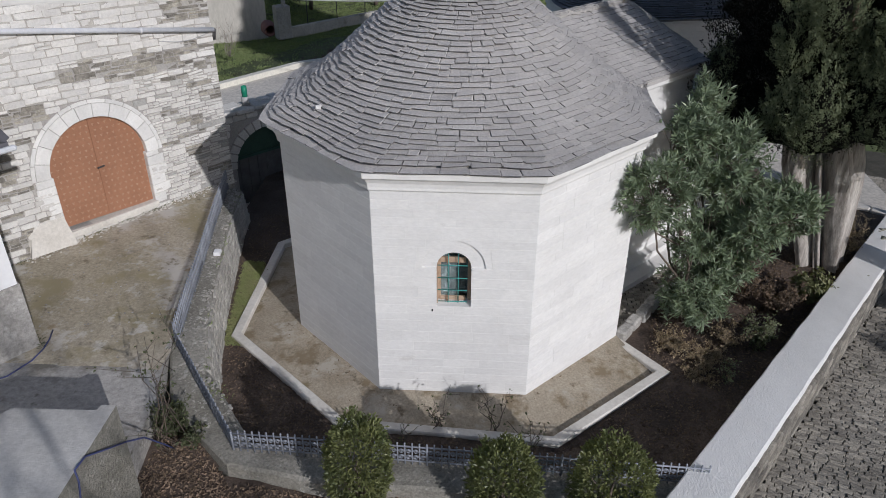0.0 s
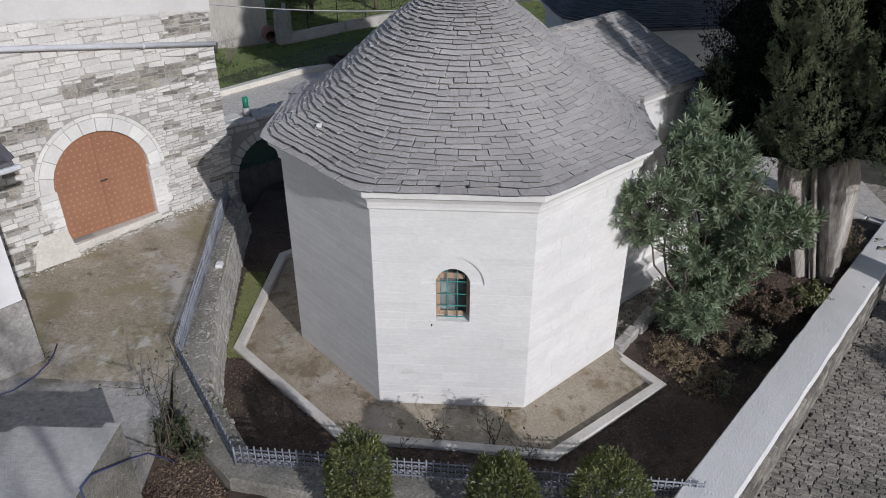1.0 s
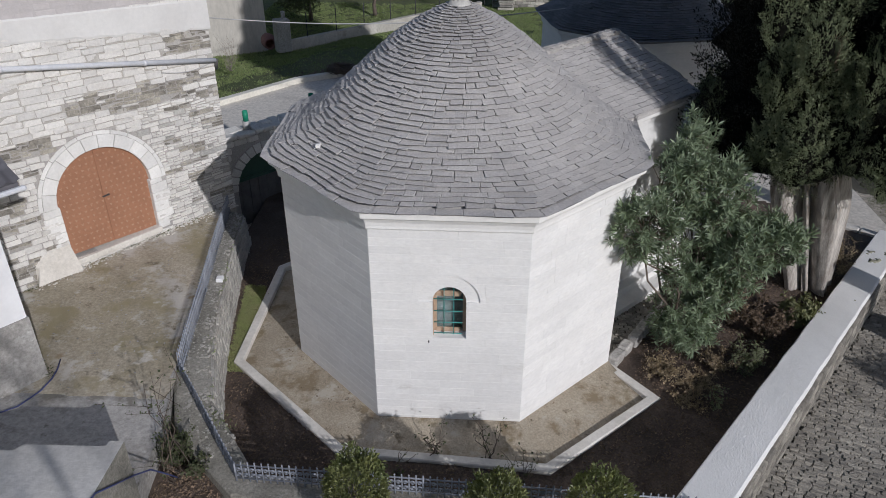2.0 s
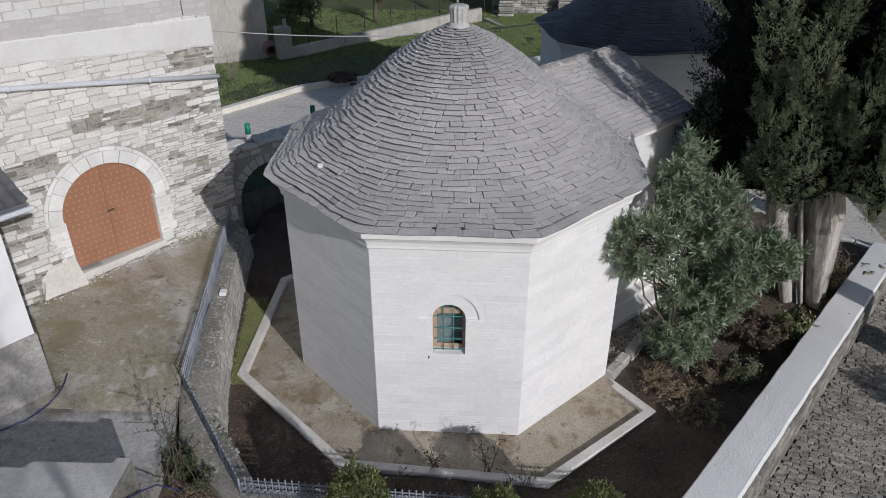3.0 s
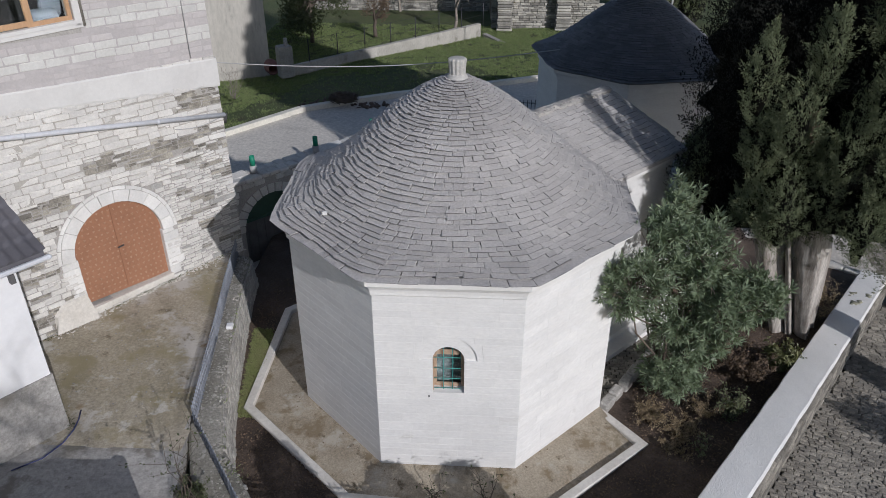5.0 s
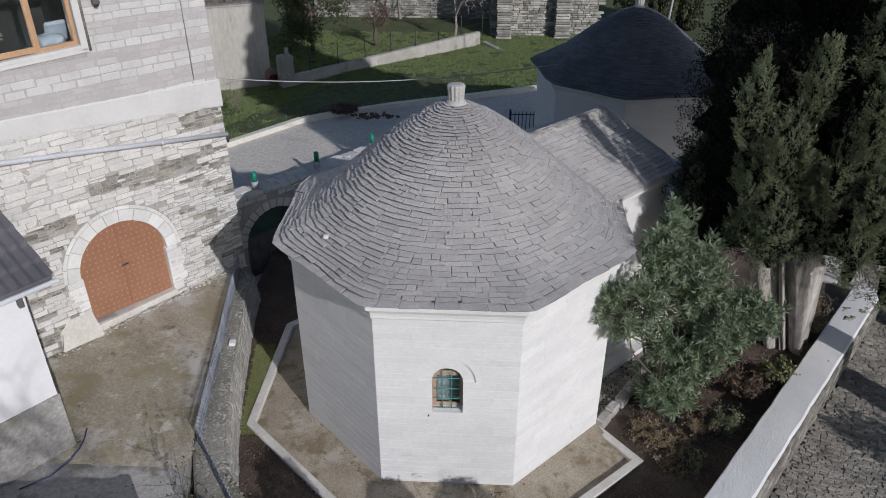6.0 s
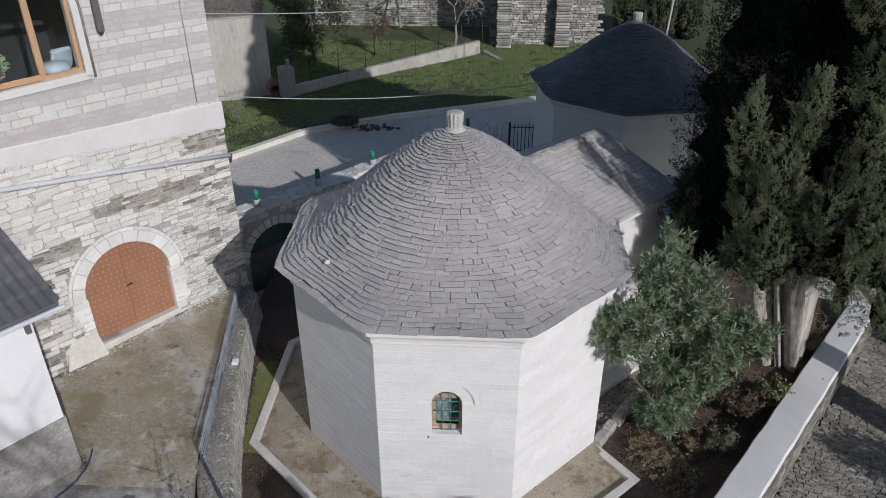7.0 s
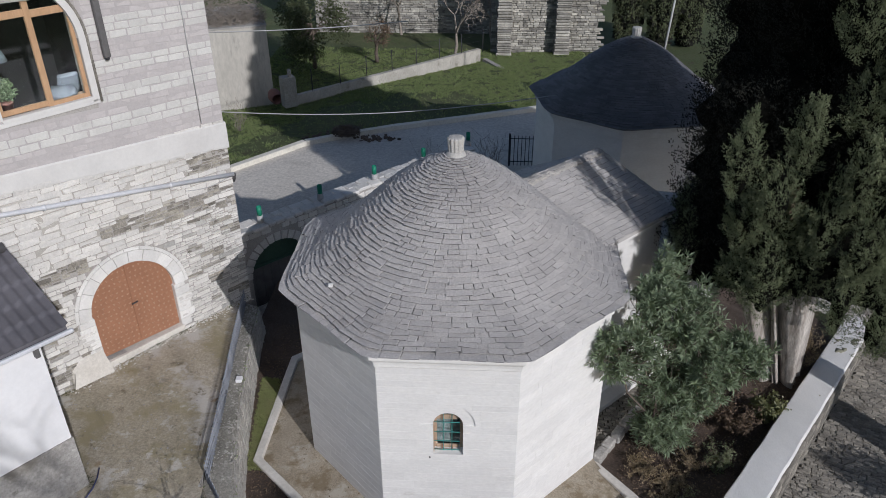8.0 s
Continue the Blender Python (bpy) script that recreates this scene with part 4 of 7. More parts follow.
# window of the chapel: flat sill, timber frame, backed glass, teal grille
win = part("window", Geo().box((WIN_X, -3.34, 2.74), (0.72, 0.012, 1.24)), GLASS, chapel, "small arched window with a teal iron grille")
win.visible_shadow = False
g = Geo().add([(-0.34, -3.613, 2.125), (0.35, -3.613, 2.125), (0.35, -3.33, 2.15), (-0.34, -3.33, 2.15), (-0.34, -3.613, 2.0), (0.35, -3.613, 2.0), (0.35, -3.33, 2.0), (-0.34, -3.33, 2.0)],
              [(0, 1, 2, 3), (0, 4, 5, 1), (3, 2, 6, 7), (1, 5, 6, 2), (0, 3, 7, 4)])
part("sill", g, WHITE_TRIM, win)
for x in (-0.285, 0.295):
    part("frame_post", Geo().box((x, -3.375, 2.62), (0.07, 0.07, 0.94), c=0.006), PALE_WOOD, win, "pale brown timber frame")
part("lining", Geo().box((-0.312, -3.47, 2.58), (0.014, 0.2, 0.86), c=0.003), PALE_WOOD, win)
for z, h in ((2.19, 0.09), (3.045, 0.12)):
    part("crossbar", Geo().box((WIN_X - 0.03, -3.40, z), (0.5, 0.06, h), c=0.02), PALE_WOOD, win, "pale timber crossbar")
    for x in (-0.12, 0.09):
        part("strap", Geo().box((x, -3.435, z), (0.03, 0.02, h + 0.02), c=0.004), DOOR, win)
# sheet added behind the pane to give the glass a grey-green tone
part("curtain", Geo().box((WIN_X, -3.2, 2.7), (0.66, 0.01, 1.2)), PANE_BACKING, win, "grey-green sheet added behind the glass for its tone")
for x in (-0.105, 0.085):
    part("bar", Geo().tube([(x, -3.50, 2.14), (x, -3.50, 3.28)], 0.009, 6), TEAL, win)
for z in (2.17, 2.43, 2.70, 2.98):
    part("bar", Geo().tube([(-0.33, -3.51, z), (0.26, -3.51, z)], 0.009, 6), TEAL, win)
# dark block in place of the darkness of a small hole
part("drain_hole", Geo().box((-0.40, -3.625, 2.03), (0.03, 0.03, 0.055), c=0.008), IRON, chapel)


def course_blocks(rng, length, z0, z1, cuts):
    """Runs of blocks along one course, kept clear of the cuts (from, to)."""
    spans, s = [], 0.0
    for lo, hi in sorted(cuts):
        spans.append((s, lo))
        s = hi
    spans.append((s, length))
    for lo, hi in spans:
        x = lo
        while x < hi - 0.02:
            w = rng.uniform(0.5, 1.05)
            if hi - x - w < 0.3:
                w = hi - x
            w = min(w, hi - x)
            yield x, w
            x += w


def ashlar(rng, a, b, wall, window=False):
    """Whitewashed blocks on one side of the chapel, a few millimetres proud of their joints."""
    a, b = Vector((*a, 0)), Vector((*b, 0))
    u = (b - a).normalized()
    n = Vector((u.y, -u.x, 0))
    length = (b - a).length
    mid = length / 2 + WIN_X
    edges = [-0.3]
    for goal in (WIN_Z0, WIN_SPRING, 4.57):
        count = round((goal - edges[-1]) / 0.2)
        hs = [rng.choice((0.85, 1.0, 1.0, 1.15, 1.3)) for _ in range(count)]
        k = (goal - edges[-1]) / sum(hs)
        for h in hs:
            edges.append(edges[-1] + h * k)
    for z, top in zip(edges, edges[1:]):
        h = top - z
        arch = window and z >= WIN_SPRING - 0.01 and z < WIN_SPRING + ARCH_R
        cuts = []
        if window and top > WIN_Z0 + 0.01 and z < WIN_SPRING + ARCH_R:
            l = half_width(z, ARCH_R) if arch else WIN_R
            cuts.append((mid - l - (0.12 if arch else 0.0), mid + l + (0.12 if arch else 0.0)))
        todo = [[(x, z), (x + w, z), (x + w, top), (x, top)] for x, w in course_blocks(rng, length, z, top, cuts)]
        if arch:
            l = half_width(z, ARCH_R) + 0.12
            hs = [z + h * i / 8 for i in range(9)]
            arc = [(half_width(q, ARCH_R), q) for q in hs]
            if top < WIN_SPRING + ARCH_R:
                todo.append([(mid - l, z)] + [(mid - r, q) for r, q in arc] + [(mid - l, top)])
                todo.append([(mid + l, top)] + [(mid + r, q) for r, q in reversed(arc)] + [(mid + l, z)])
            else:
                arc = [(r, q) for r, q in arc if r > 0]
                todo.append([(mid - l, z)] + [(mid - r, q) for r, q in arc] + [(mid, WIN_SPRING + ARCH_R)] + [(mid + r, q) for r, q in reversed(arc)] + [(mid + l, z), (mid + l, top), (mid - l, top)])
        for outline in todo:
            cx = sum(p[0] for p in outline) / len(outline)
            out = rng.uniform(-0.0006, 0.0008)
            g = Geo()
            if len(outline) == 4:
                x0, x1 = outline[0][0], outline[1][0]
                vs, fs = chamfer_box((x1 - x0) / 2 - 0.001, 0.02, h / 2 - 0.0013, 0.0028)
                g.add([Vector((p.x, p.y + (rng.uniform(-0.0006, 0.0006) if p.y < 0 else 0), p.z)) for p in vs], fs)
                centre = (x0 + x1) / 2
            else:
                k = len(outline)
                centre = cx
                g.add([(s - cx, d, q - z - h / 2) for d in (-0.02, 0.02) for s, q in outline], [tuple(range(k)), tuple(reversed(range(k, 2 * k)))] + [(i, k + i, k + (i + 1) % k, (i + 1) % k) for i in range(k)])
            me = g.mesh("block")
            me.materials.append(WHITE)
            piece("block", me, basis(u, -n, Vector((0, 0, 1)), a + u * centre + n * (out - 0.02) + Vector((0, 0, z + h / 2))), wall)


face_corners = octagon(3.622)


def chapel_blocks():
    rng = random.Random(5)
    for i in (4, 5, 6):
        ashlar(rng, face_corners[i], face_corners[(i + 1) % 8], chapel_walls[i], window=(i == 5))


def chapel_slates():
    rng = random.Random(11)
    rest, near = Geo(), 0
    for c, vs, fs, theta, u in roof_slates(rng, Matrix()):
        front = abs((theta - 1.5 * math.pi + math.pi) % (2 * math.pi) - math.pi) < 0.95
        if front and u < 0.6 and near < 300:
            near += 1
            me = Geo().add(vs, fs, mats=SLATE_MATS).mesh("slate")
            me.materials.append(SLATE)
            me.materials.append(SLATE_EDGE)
            piece("slate", me, Matrix.Translation(c), chapel)
        else:
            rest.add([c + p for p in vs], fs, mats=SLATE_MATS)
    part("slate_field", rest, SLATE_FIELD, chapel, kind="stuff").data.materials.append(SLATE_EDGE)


# ---- the passage that leaves the chapel at its back corner ----
PA, PN = Vector((0.7071, 0.7071, 0)), Vector((0.7071, -0.7071, 0))


def pas(a, o, z):
    """A point by its distance along the passage and across it."""
    return PA * a + PN * o + Vector((0, 0, z))


SKEW = 0.26  # the gable end runs askew: further out on the garden side


def gable_roof(rng, geo, a0, a1, half, z_eave, z_ridge, skew=0.0, sides=(1, -1)):
    for s in sides:
        slope = math.hypot(half, z_ridge - z_eave)
        up = (pas(0, 0, z_ridge) - pas(0, s * half, z_eave)).normalized()
        along = PA * s
        rows = int(slope / 0.14)
        for k in range(rows):
            d = (k + 0.9) * 0.14
            end = a1 + skew * s * half * (1 - d / slope)
            x = a0 + rng.uniform(0.0, 0.2)
            while x < end:
                w = min(rng.uniform(0.2, 0.46), end - x + 1e-4)
                p = pas(x + w / 2, s * half, z_eave) + up * d
                vs, fs = slate_shape(rng, w - (rng.uniform(-0.002, 0.002) if rng.random() < 0.7 else rng.uniform(0.005, 0.014)), 0.25, rng.uniform(0.04, 0.055))
                m = slate_pose(p, along, up, 0.024, rng)
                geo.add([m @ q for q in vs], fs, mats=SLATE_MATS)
                x += w
    return geo


passage = thing("passage_building", pas(5, 0, -0.3), "low whitewashed passage with a gabled slate roof", "building")
g = Geo()
for lo, hi, half, top, skew in ((1.5, 5.3, 2.0, 5.12, SKEW), (5.9, 10.2, 1.7, 2.9, 0.0)):
    o = [pas(lo, half, 0), pas(hi + skew * half, half, 0), pas(hi - skew * half, -half, 0), pas(lo, -half, 0)]
    g.prism([(p.x, p.y) for p in o], -1.5, top)
part("wall", g, WHITE, passage)
g = Geo()
g.box(pas(4.15, 2.1, 5.02), (3.5, 0.24, 0.2), Matrix.Rotation(radians(45), 3, "Z"), 0.03)
part("cornice", g, WHITE_TRIM, passage)
g = Geo()
for a0, a1, half, ze, zr, skew in ((1.6, 5.42, 2.25, 5.14, 6.28, SKEW), (5.42, 10.2, 1.9, 2.9, 3.4, 0.0)):
    v = [pas(a + (skew * o if a == a1 else 0.0), o, z - d) for a in (a0, a1) for o, z in ((-half, ze), (0, zr), (half, ze)) for d in (0.0, 0.09)]
    g.add(v, [(0, 2, 8, 6), (2, 4, 10, 8), (1, 7, 9, 3), (3, 9, 11, 5), (0, 6, 7, 1), (4, 5, 11, 10), (0, 1, 3, 2), (2, 3, 5, 4), (6, 8, 9, 7), (8, 10, 11, 9)])
part("roof_deck", g, SLATE_FIELD, passage)
rng = random.Random(21)
g = gable_roof(rng, Geo(), 2.0, 5.36, 2.25, 5.14, 6.28, SKEW)
gable_roof(rng, g, 5.42, 10.1, 1.9, 2.9, 3.4)
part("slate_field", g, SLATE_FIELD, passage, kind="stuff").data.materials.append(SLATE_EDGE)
def mortar_bank(pts, wide, high, seed):
    """A lumpy bank of lime mortar along a run of points."""
    vs, prof = [], ((-1.0, 0.0), (-0.85, 0.55), (-0.35, 1.0), (0.35, 1.0), (0.85, 0.55), (1.0, 0.0))
    n = len(pts)
    for i, p in enumerate(pts):
        d = (pts[min(i + 1, n - 1)] - pts[max(i - 1, 0)]).normalized()
        side = d.cross(Vector((0, 0, 1))).normalized()
        up = side.cross(d)
        for k, (x, z) in enumerate(prof):
            j = noise.noise((i * 0.9, k * 1.7, seed)), noise.noise((i * 0.5, k * 1.3, seed + 9.0))
            vs.append(p + side * wide * x * (1 + 0.4 * j[0]) + up * high * (z + 0.45 * j[1]))
    m = len(prof)
    fs = [(i * m + k, i * m + k + 1, (i + 1) * m + k + 1, (i + 1) * m + k) for i in range(n - 1) for k in range(m - 1)]
    return Geo().add(vs, fs + [tuple(reversed(range(m))), tuple(range((n - 1) * m, n * m))])


part("ridge_bank", mortar_bank([pas(1.9 + 3.5 * i / 40, 0, 6.26) for i in range(41)], 0.17, 0.10, 3.0), BANK_LIME, passage, "lumpy pale lime mortar along the ridge")
part("verge", mortar_bank([pas(5.36 + SKEW * 1.9 * i / 24, 1.9 * i / 24, 6.28 - 0.96 * i / 24) for i in range(25)], 0.13, 0.075, 5.0), BANK_LIME, passage, "lumpy pale lime mortar along the gable")

# ---- the second octagon behind ----
OX, OY, OTURN, ODROP = 6.7, 15.6, 11.0, 1.10
chapel_far = thing("octagonal_chapel", (OX, OY, -1.5), "shaded octagonal chapel with a dark slate roof behind the first", "chapel")
far_place = Matrix.Translation((OX, OY, -ODROP)) @ Matrix.Rotation(radians(OTURN), 4, "Z")
octagon_shell(chapel_far, OX, OY, OTURN, -1.6, 4.95 - ODROP, WHITE)
part("cornice", ring(Geo(), [(a, z - ODROP) for a, z in CORNICE], OTURN, OX, OY, close=True), WHITE_TRIM, chapel_far)
part("roof_shell", roof_shell(far_place, FAR_RISE), SLATE_FAR, chapel_far)
rng = random.Random(31)
g = Geo()
for c, vs, fs, theta, u in roof_slates(rng, far_place, FAR_RISE):
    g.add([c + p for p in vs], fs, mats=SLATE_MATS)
part("slate_field", g, SLATE_FAR, chapel_far, kind="stuff").data.materials.append(SLATE_EDGE)
finial(far_place, chapel_far, FAR_RISE)

# ---- the tall stone house with the red gate ----
HU, HN, HO = Vector((0.6097, 0.7927, 0)), Vector((0.7927, -0.6097, 0)), Vector((-8.07, 2.0, 0))
FALL = 0.045  # the courses sink towards the house's free corner
S0, S1 = -9.0, 2.32


def hp(s, z, out=0.0, sloped=True):
    """A point by its place along the facade, its height and how far it stands proud."""
    return HO + HU * s + HN * out + Vector((0, 0, z + (FALL * (S1 - s) if sloped else 0)))


house = thing("stone_house", hp(-2, 1.0, -3, False), "tall limestone house with a white render band and a red gate", "house")
GATE_S, GATE_W, GATE_Z0, GATE_SPRING = -1.30, 1.225, 1.18, 2.62
GATE_R = 1.235
WINS, WINW, WIN_LO, WIN_HI = -2.115, 2.07, 8.32, 10.75
WIN_MULL = -2.01


def gate_half(z, r=GATE_R):
    if z < GATE_SPRING:
        return r
    return math.sqrt(max(0.0, r * r - (z - GATE_SPRING) ** 2))


def facade_core():
    """The facade's mortar face with the gate and the window cut through it, and the house's other sides."""
    g = Geo()
    zs = [-1.4, GATE_Z0, GATE_SPRING] + [GATE_SPRING + GATE_R * math.sin(math.pi / 2 * i / 12) for i in range(1, 13)] + [6.0, WIN_LO, WIN_HI, 13.5]
    for lo, hi in zip(zs, zs[1:]):
        if GATE_Z0 <= lo < GATE_SPRING + GATE_R - 1e-6:
            l, h = gate_half(lo), gate_half(hi)
            spans = [(S0, GATE_S - l, S0, GATE_S - h), (GATE_S + l, S1, GATE_S + h, S1)]
        elif WIN_LO - 1e-6 <= lo < WIN_HI - 1e-6:
            spans = [(S0, WINS - WINW / 2, S0, WINS - WINW / 2), (WINS + WINW / 2, S1, WINS + WINW / 2, S1)]
        else:
            spans = [(S0, S1, S0, S1)]
        for p, q, p2, q2 in spans:
            g.add([hp(p, lo), hp(q, lo), hp(q2, hi), hp(p2, hi)], [(0, 1, 2, 3)])
    edge = [(GATE_S - GATE_R, GATE_Z0)] + [(GATE_S - gate_half(z), z) for z in zs[2:15]]
    edge += [(2 * GATE_S - s, z) for s, z in reversed(edge)]
    n = len(edge)
    g.add([hp(s, z) for s, z in edge] + [hp(s, z, -0.5) for s, z in edge], [(i, n + i, n + (i + 1) % n, (i + 1) % n) for i in range(n)])
    o = [(WINS - WINW / 2, WIN_LO), (WINS - WINW / 2, WIN_HI), (WINS + WINW / 2, WIN_HI), (WINS + WINW / 2, WIN_LO)]
    g.add([hp(s, z) for s, z in o] + [hp(s, z, -0.45) for s, z in o], [(i, 4 + i, 4 + (i + 1) % 4, (i + 1) % 4) for i in range(4)])
    D = -9.0
    g.add([hp(S1, -1.4), hp(S1, -1.4, D, False), hp(S1, 13.5, D, False), hp(S1, 13.5)], [(0, 1, 2, 3)])
    g.add([hp(S0, -1.4), hp(S0, -1.4, D), hp(S0, 13.5, D), hp(S0, 13.5)], [(3, 2, 1, 0)])
    g.add([hp(S0, -1.4, D), hp(S1, -1.4, D), hp(S1, 13.5, D), hp(S0, 13.5, D)], [(3, 2, 1, 0)])
    return g


house_wall = part("wall", facade_core(), MORTAR, house)
g = Geo().add([hp(S0 - 0.4, 13.5, 0.5), hp(S1 + 0.4, 13.5, 0.5), hp(S1 + 0.4, 13.5, -9.5), hp(S0 - 0.4, 13.5, -9.5), hp(S0 + 3, 15.5, -4.5), hp(S1 - 3, 15.5, -4.5)],
              [(0, 1, 5, 4), (1, 2, 5), (2, 3, 4, 5), (3, 0, 4), (3, 2, 1, 0)])
part("roof", g, SLATE_FIELD, house)
# render band between the storeys, ragged along its lower edge
def band_profile(s):
    lo = 6.28 + 0.08 * (1.03 - s) + 0.05 * noise.noise((s * 3.0, 0, 0)) + 0.03 * noise.noise((s * 11.0, 4.0, 0))
    hi = 6.98 + 0.028 * (1.15 - s) + 0.012 * noise.noise((s * 4.0, 8.0, 0))
    return ((lo, -0.1), (lo + 0.004, 0.022), (lo + 0.05, 0.034), (hi - 0.04, 0.036), (hi, 0.018), (hi + 0.01, -0.1))


band_s = [S0 + (S1 + 0.05 - S0) * i / 120 for i in range(121)]
g = Geo()
g.add([hp(s, z, o) for s in band_s for z, o in band_profile(s)],
      [(k * 6 + i, k * 6 + 6 + i, k * 6 + 7 + i, k * 6 + i + 1) for k in range(len(band_s) - 1) for i in range(5)] + [tuple(range(6 * len(band_s) - 6, 6 * len(band_s))), (5, 4, 3, 2, 1, 0)])
part("band", g, BAND, house, "smooth white lime render band")


def in_gate(s0, s1, z0, z1, ringw):
    """The stretch of a course that the gate and its stone ring take."""
    if z1 < GATE_Z0 or z0 > GATE_SPRING + GATE_R + ringw:
        return None
    if z0 < GATE_SPRING - 0.05:
        w = GATE_R + (0.0 if z1 < GATE_SPRING - 0.2 else ringw)
        return GATE_S - w, GATE_S + w
    w = max(gate_half(z0, GATE_R + ringw), gate_half(z1, GATE_R + ringw))
    return GATE_S - w, GATE_S + w


def house_courses(rng):
    """Heights and kinds of the courses from the yard to the eaves: rough below the band, striped above it."""
    z = 0.85
    while z < 6.95:
        h = rng.uniform(0.12, 0.16) if z < 4.3 else rng.uniform(0.15, 0.185)
        yield z, h, "rough"
        z += h
    k = 0
    stripes = (("smeared", 3, 0.142), ("white", 2, 0.2), ("smeared", 2, 0.165), ("white", 2, 0.195), ("smeared", 2, 0.15), ("white", 2, 0.17), ("smeared", 3, 0.15), ("white", 3, 0.18))
    while z < 13.2:
        kind, count, h = stripes[k % len(stripes)]
        for i in range(count):
            yield z, h, kind
            z += h
        k += 1


def dark_patch(s, z):
    """Where the facade's stones have lost their lime and weathered dark."""
    ragged = 0.16 * noise.noise((s * 2.1, z * 5.0, 3.0)) + 0.06 * noise.noise((s * 7.0, z * 9.0, 1.0))
    low = 4.70 - 0.085 * (s + 1.75) + ragged
    high = 5.10 + 0.5 * ragged
    if -1.75 < s and low < z < high and noise.noise((s * 1.9, z * 6.5, 8.0)) > (-0.75 if s < 1.4 else -0.25):
        return True
    if 0.98 < s + ragged < 1.62 and 5.72 < z < 6.25 or s > 1.66 + ragged and 5.65 < z < 6.2 and noise.noise((s * 2, z * 9, 4.0)) > -0.25:
        return True
    if -3.5 < s < -2.3 and 4.0 + 0.05 * (s + 3.4) < z + ragged * 0.6 < 4.42:
        return True
    if z < 3.7 and s < -2.75 and noise.noise((s * 1.3, z * 3.5, 3.0)) > 0.12:
        return True
    return s > 0.6 and z < 4.5 and noise.noise((s * 1.2, z * 5.0, 6.0)) > 0.33


def house_stones():
    """Coursed rubble: the stones round the gate are parts, the others one field by tone."""
    rng = random.Random(41)
    fields = {"pale": Geo(), "dark": Geo(), "grey": Geo(), "smeared": Geo(), "white": Geo()}
    units = unit_stones(rng, 14, 0.03, 0.10, 0.12)
    squared = unit_stones(rng, 12, 0.012, 0.05, 0.05)
    near = 0
    for z, h, kind in house_courses(rng):
        upper = kind != "rough"
        cuts = []
        c = in_gate(0, 0, z, z + h, 0.40)
        if c:
            cuts.append(c)
        if upper and z + h > WIN_LO - 0.16 and z < WIN_HI + 0.2:
            cuts.append((WINS - WINW / 2 - 0.2, WINS + WINW / 2 + 0.2))
        s = -5.2 + rng.uniform(0, 0.3)
        while s < S1 - 0.05:
            w = rng.uniform(0.34, 0.62) if upper else (rng.uniform(0.22, 0.52) if z < 4.3 else rng.uniform(0.28, 0.66))
            if S1 - s - w < 0.15:
                w = S1 - s
            lo, hi = s, s + w
            s += w
            skip = False
            for c0, c1 in cuts:
                if lo >= c0 and hi <= c1:
                    skip = True
                elif lo < c0 < hi:
                    hi = c0
                elif lo < c1 < hi:
                    lo = c1
            w = hi - lo
            if skip or w < 0.07:
                continue
            mid = (lo + hi) / 2
            (band_lo, _), *_, (band_hi, _) = band_profile(mid)
            if band_lo + 0.03 < z and z + h < band_hi + 0.02:
                continue
            jumble = smooth(-0.3, 0.8, mid) * (1 - smooth(4.4, 5.0, z)) if not upper else 0.0
            dark = not upper and dark_patch(mid, z + h / 2)
            # thin split layers where the walling is rough or worn, single stones elsewhere
            cells = [(lo, hi, z, z + h)]
            if not upper and rng.random() < (0.75 if dark else 0.62 * jumble + 0.06):
                cut = z + h * rng.uniform(0.36, 0.64)
                mids = [rng.uniform(lo + 0.3 * w, hi - 0.3 * w) if w > 0.26 and rng.random() < 0.6 else None for i in range(2)]
                cells = []
                for (y0, y1), m in zip(((z, cut), (cut, z + h)), mids):
                    cells += [(lo, hi, y0, y1)] if m is None else [(lo, m, y0, y1), (m, hi, y0, y1)]
            for x0, x1, y0, y1 in cells:
                cx, cz, cw, ch = (x0 + x1) / 2, (y0 + y1) / 2, x1 - x0, y1 - y0
                tone = kind
                if not upper:
                    tone = "dark" if dark and rng.random() < 0.93 else ("grey" if rng.random() < 0.16 * jumble else "pale")
                gap = rng.uniform(0.012, 0.022) if upper else rng.uniform(0.012, 0.022) + 0.006 * jumble
                gap = min(gap, 0.3 * ch)
                front = 0.010 if tone == "white" else (0.0055 if tone == "smeared" else 0.024 + rng.uniform(-0.008, 0.012) - (0.014 if dark else 0.0))
                vs, fs = (squared if upper else units)[rng.randrange(12)]
                roll = Matrix.Rotation(rng.gauss(0, 0.004 if upper else 0.018 + 0.03 * jumble), 4, "Y")
                wob = rng.gauss(0, 0.003 if upper else 0.007)
                m = basis(HU - Vector((0, 0, FALL)), -HN, Vector((0, 0, 1)), hp(cx, cz + wob, front - 0.06)) @ roll @ Matrix.Diagonal((cw - gap, 0.12, ch - gap, 1))
                if tone == "pale" and z < 3.6 and -3.8 < cx < 2.32 and near < 300:
                    near += 1
                    piece("stone", stone_mesh(vs, fs), m, house_wall)
                else:
                    fields[tone].add([m @ p for p in vs], fs)
    for tone, material, label in (("pale", STONE_FIELD, "pale limestone rubble"), ("dark", STONE_DARK, "dark weathered limestone rubble"), ("grey", STONE_GREY, "greyish limestone rubble"), ("smeared", STONE_PINK, "limestone courses smeared with mortar"), ("white", STONE_UPPER, "whitened squared limestone courses")):
        part("stone_field", fields[tone], material, house_wall, label, kind="stuff")
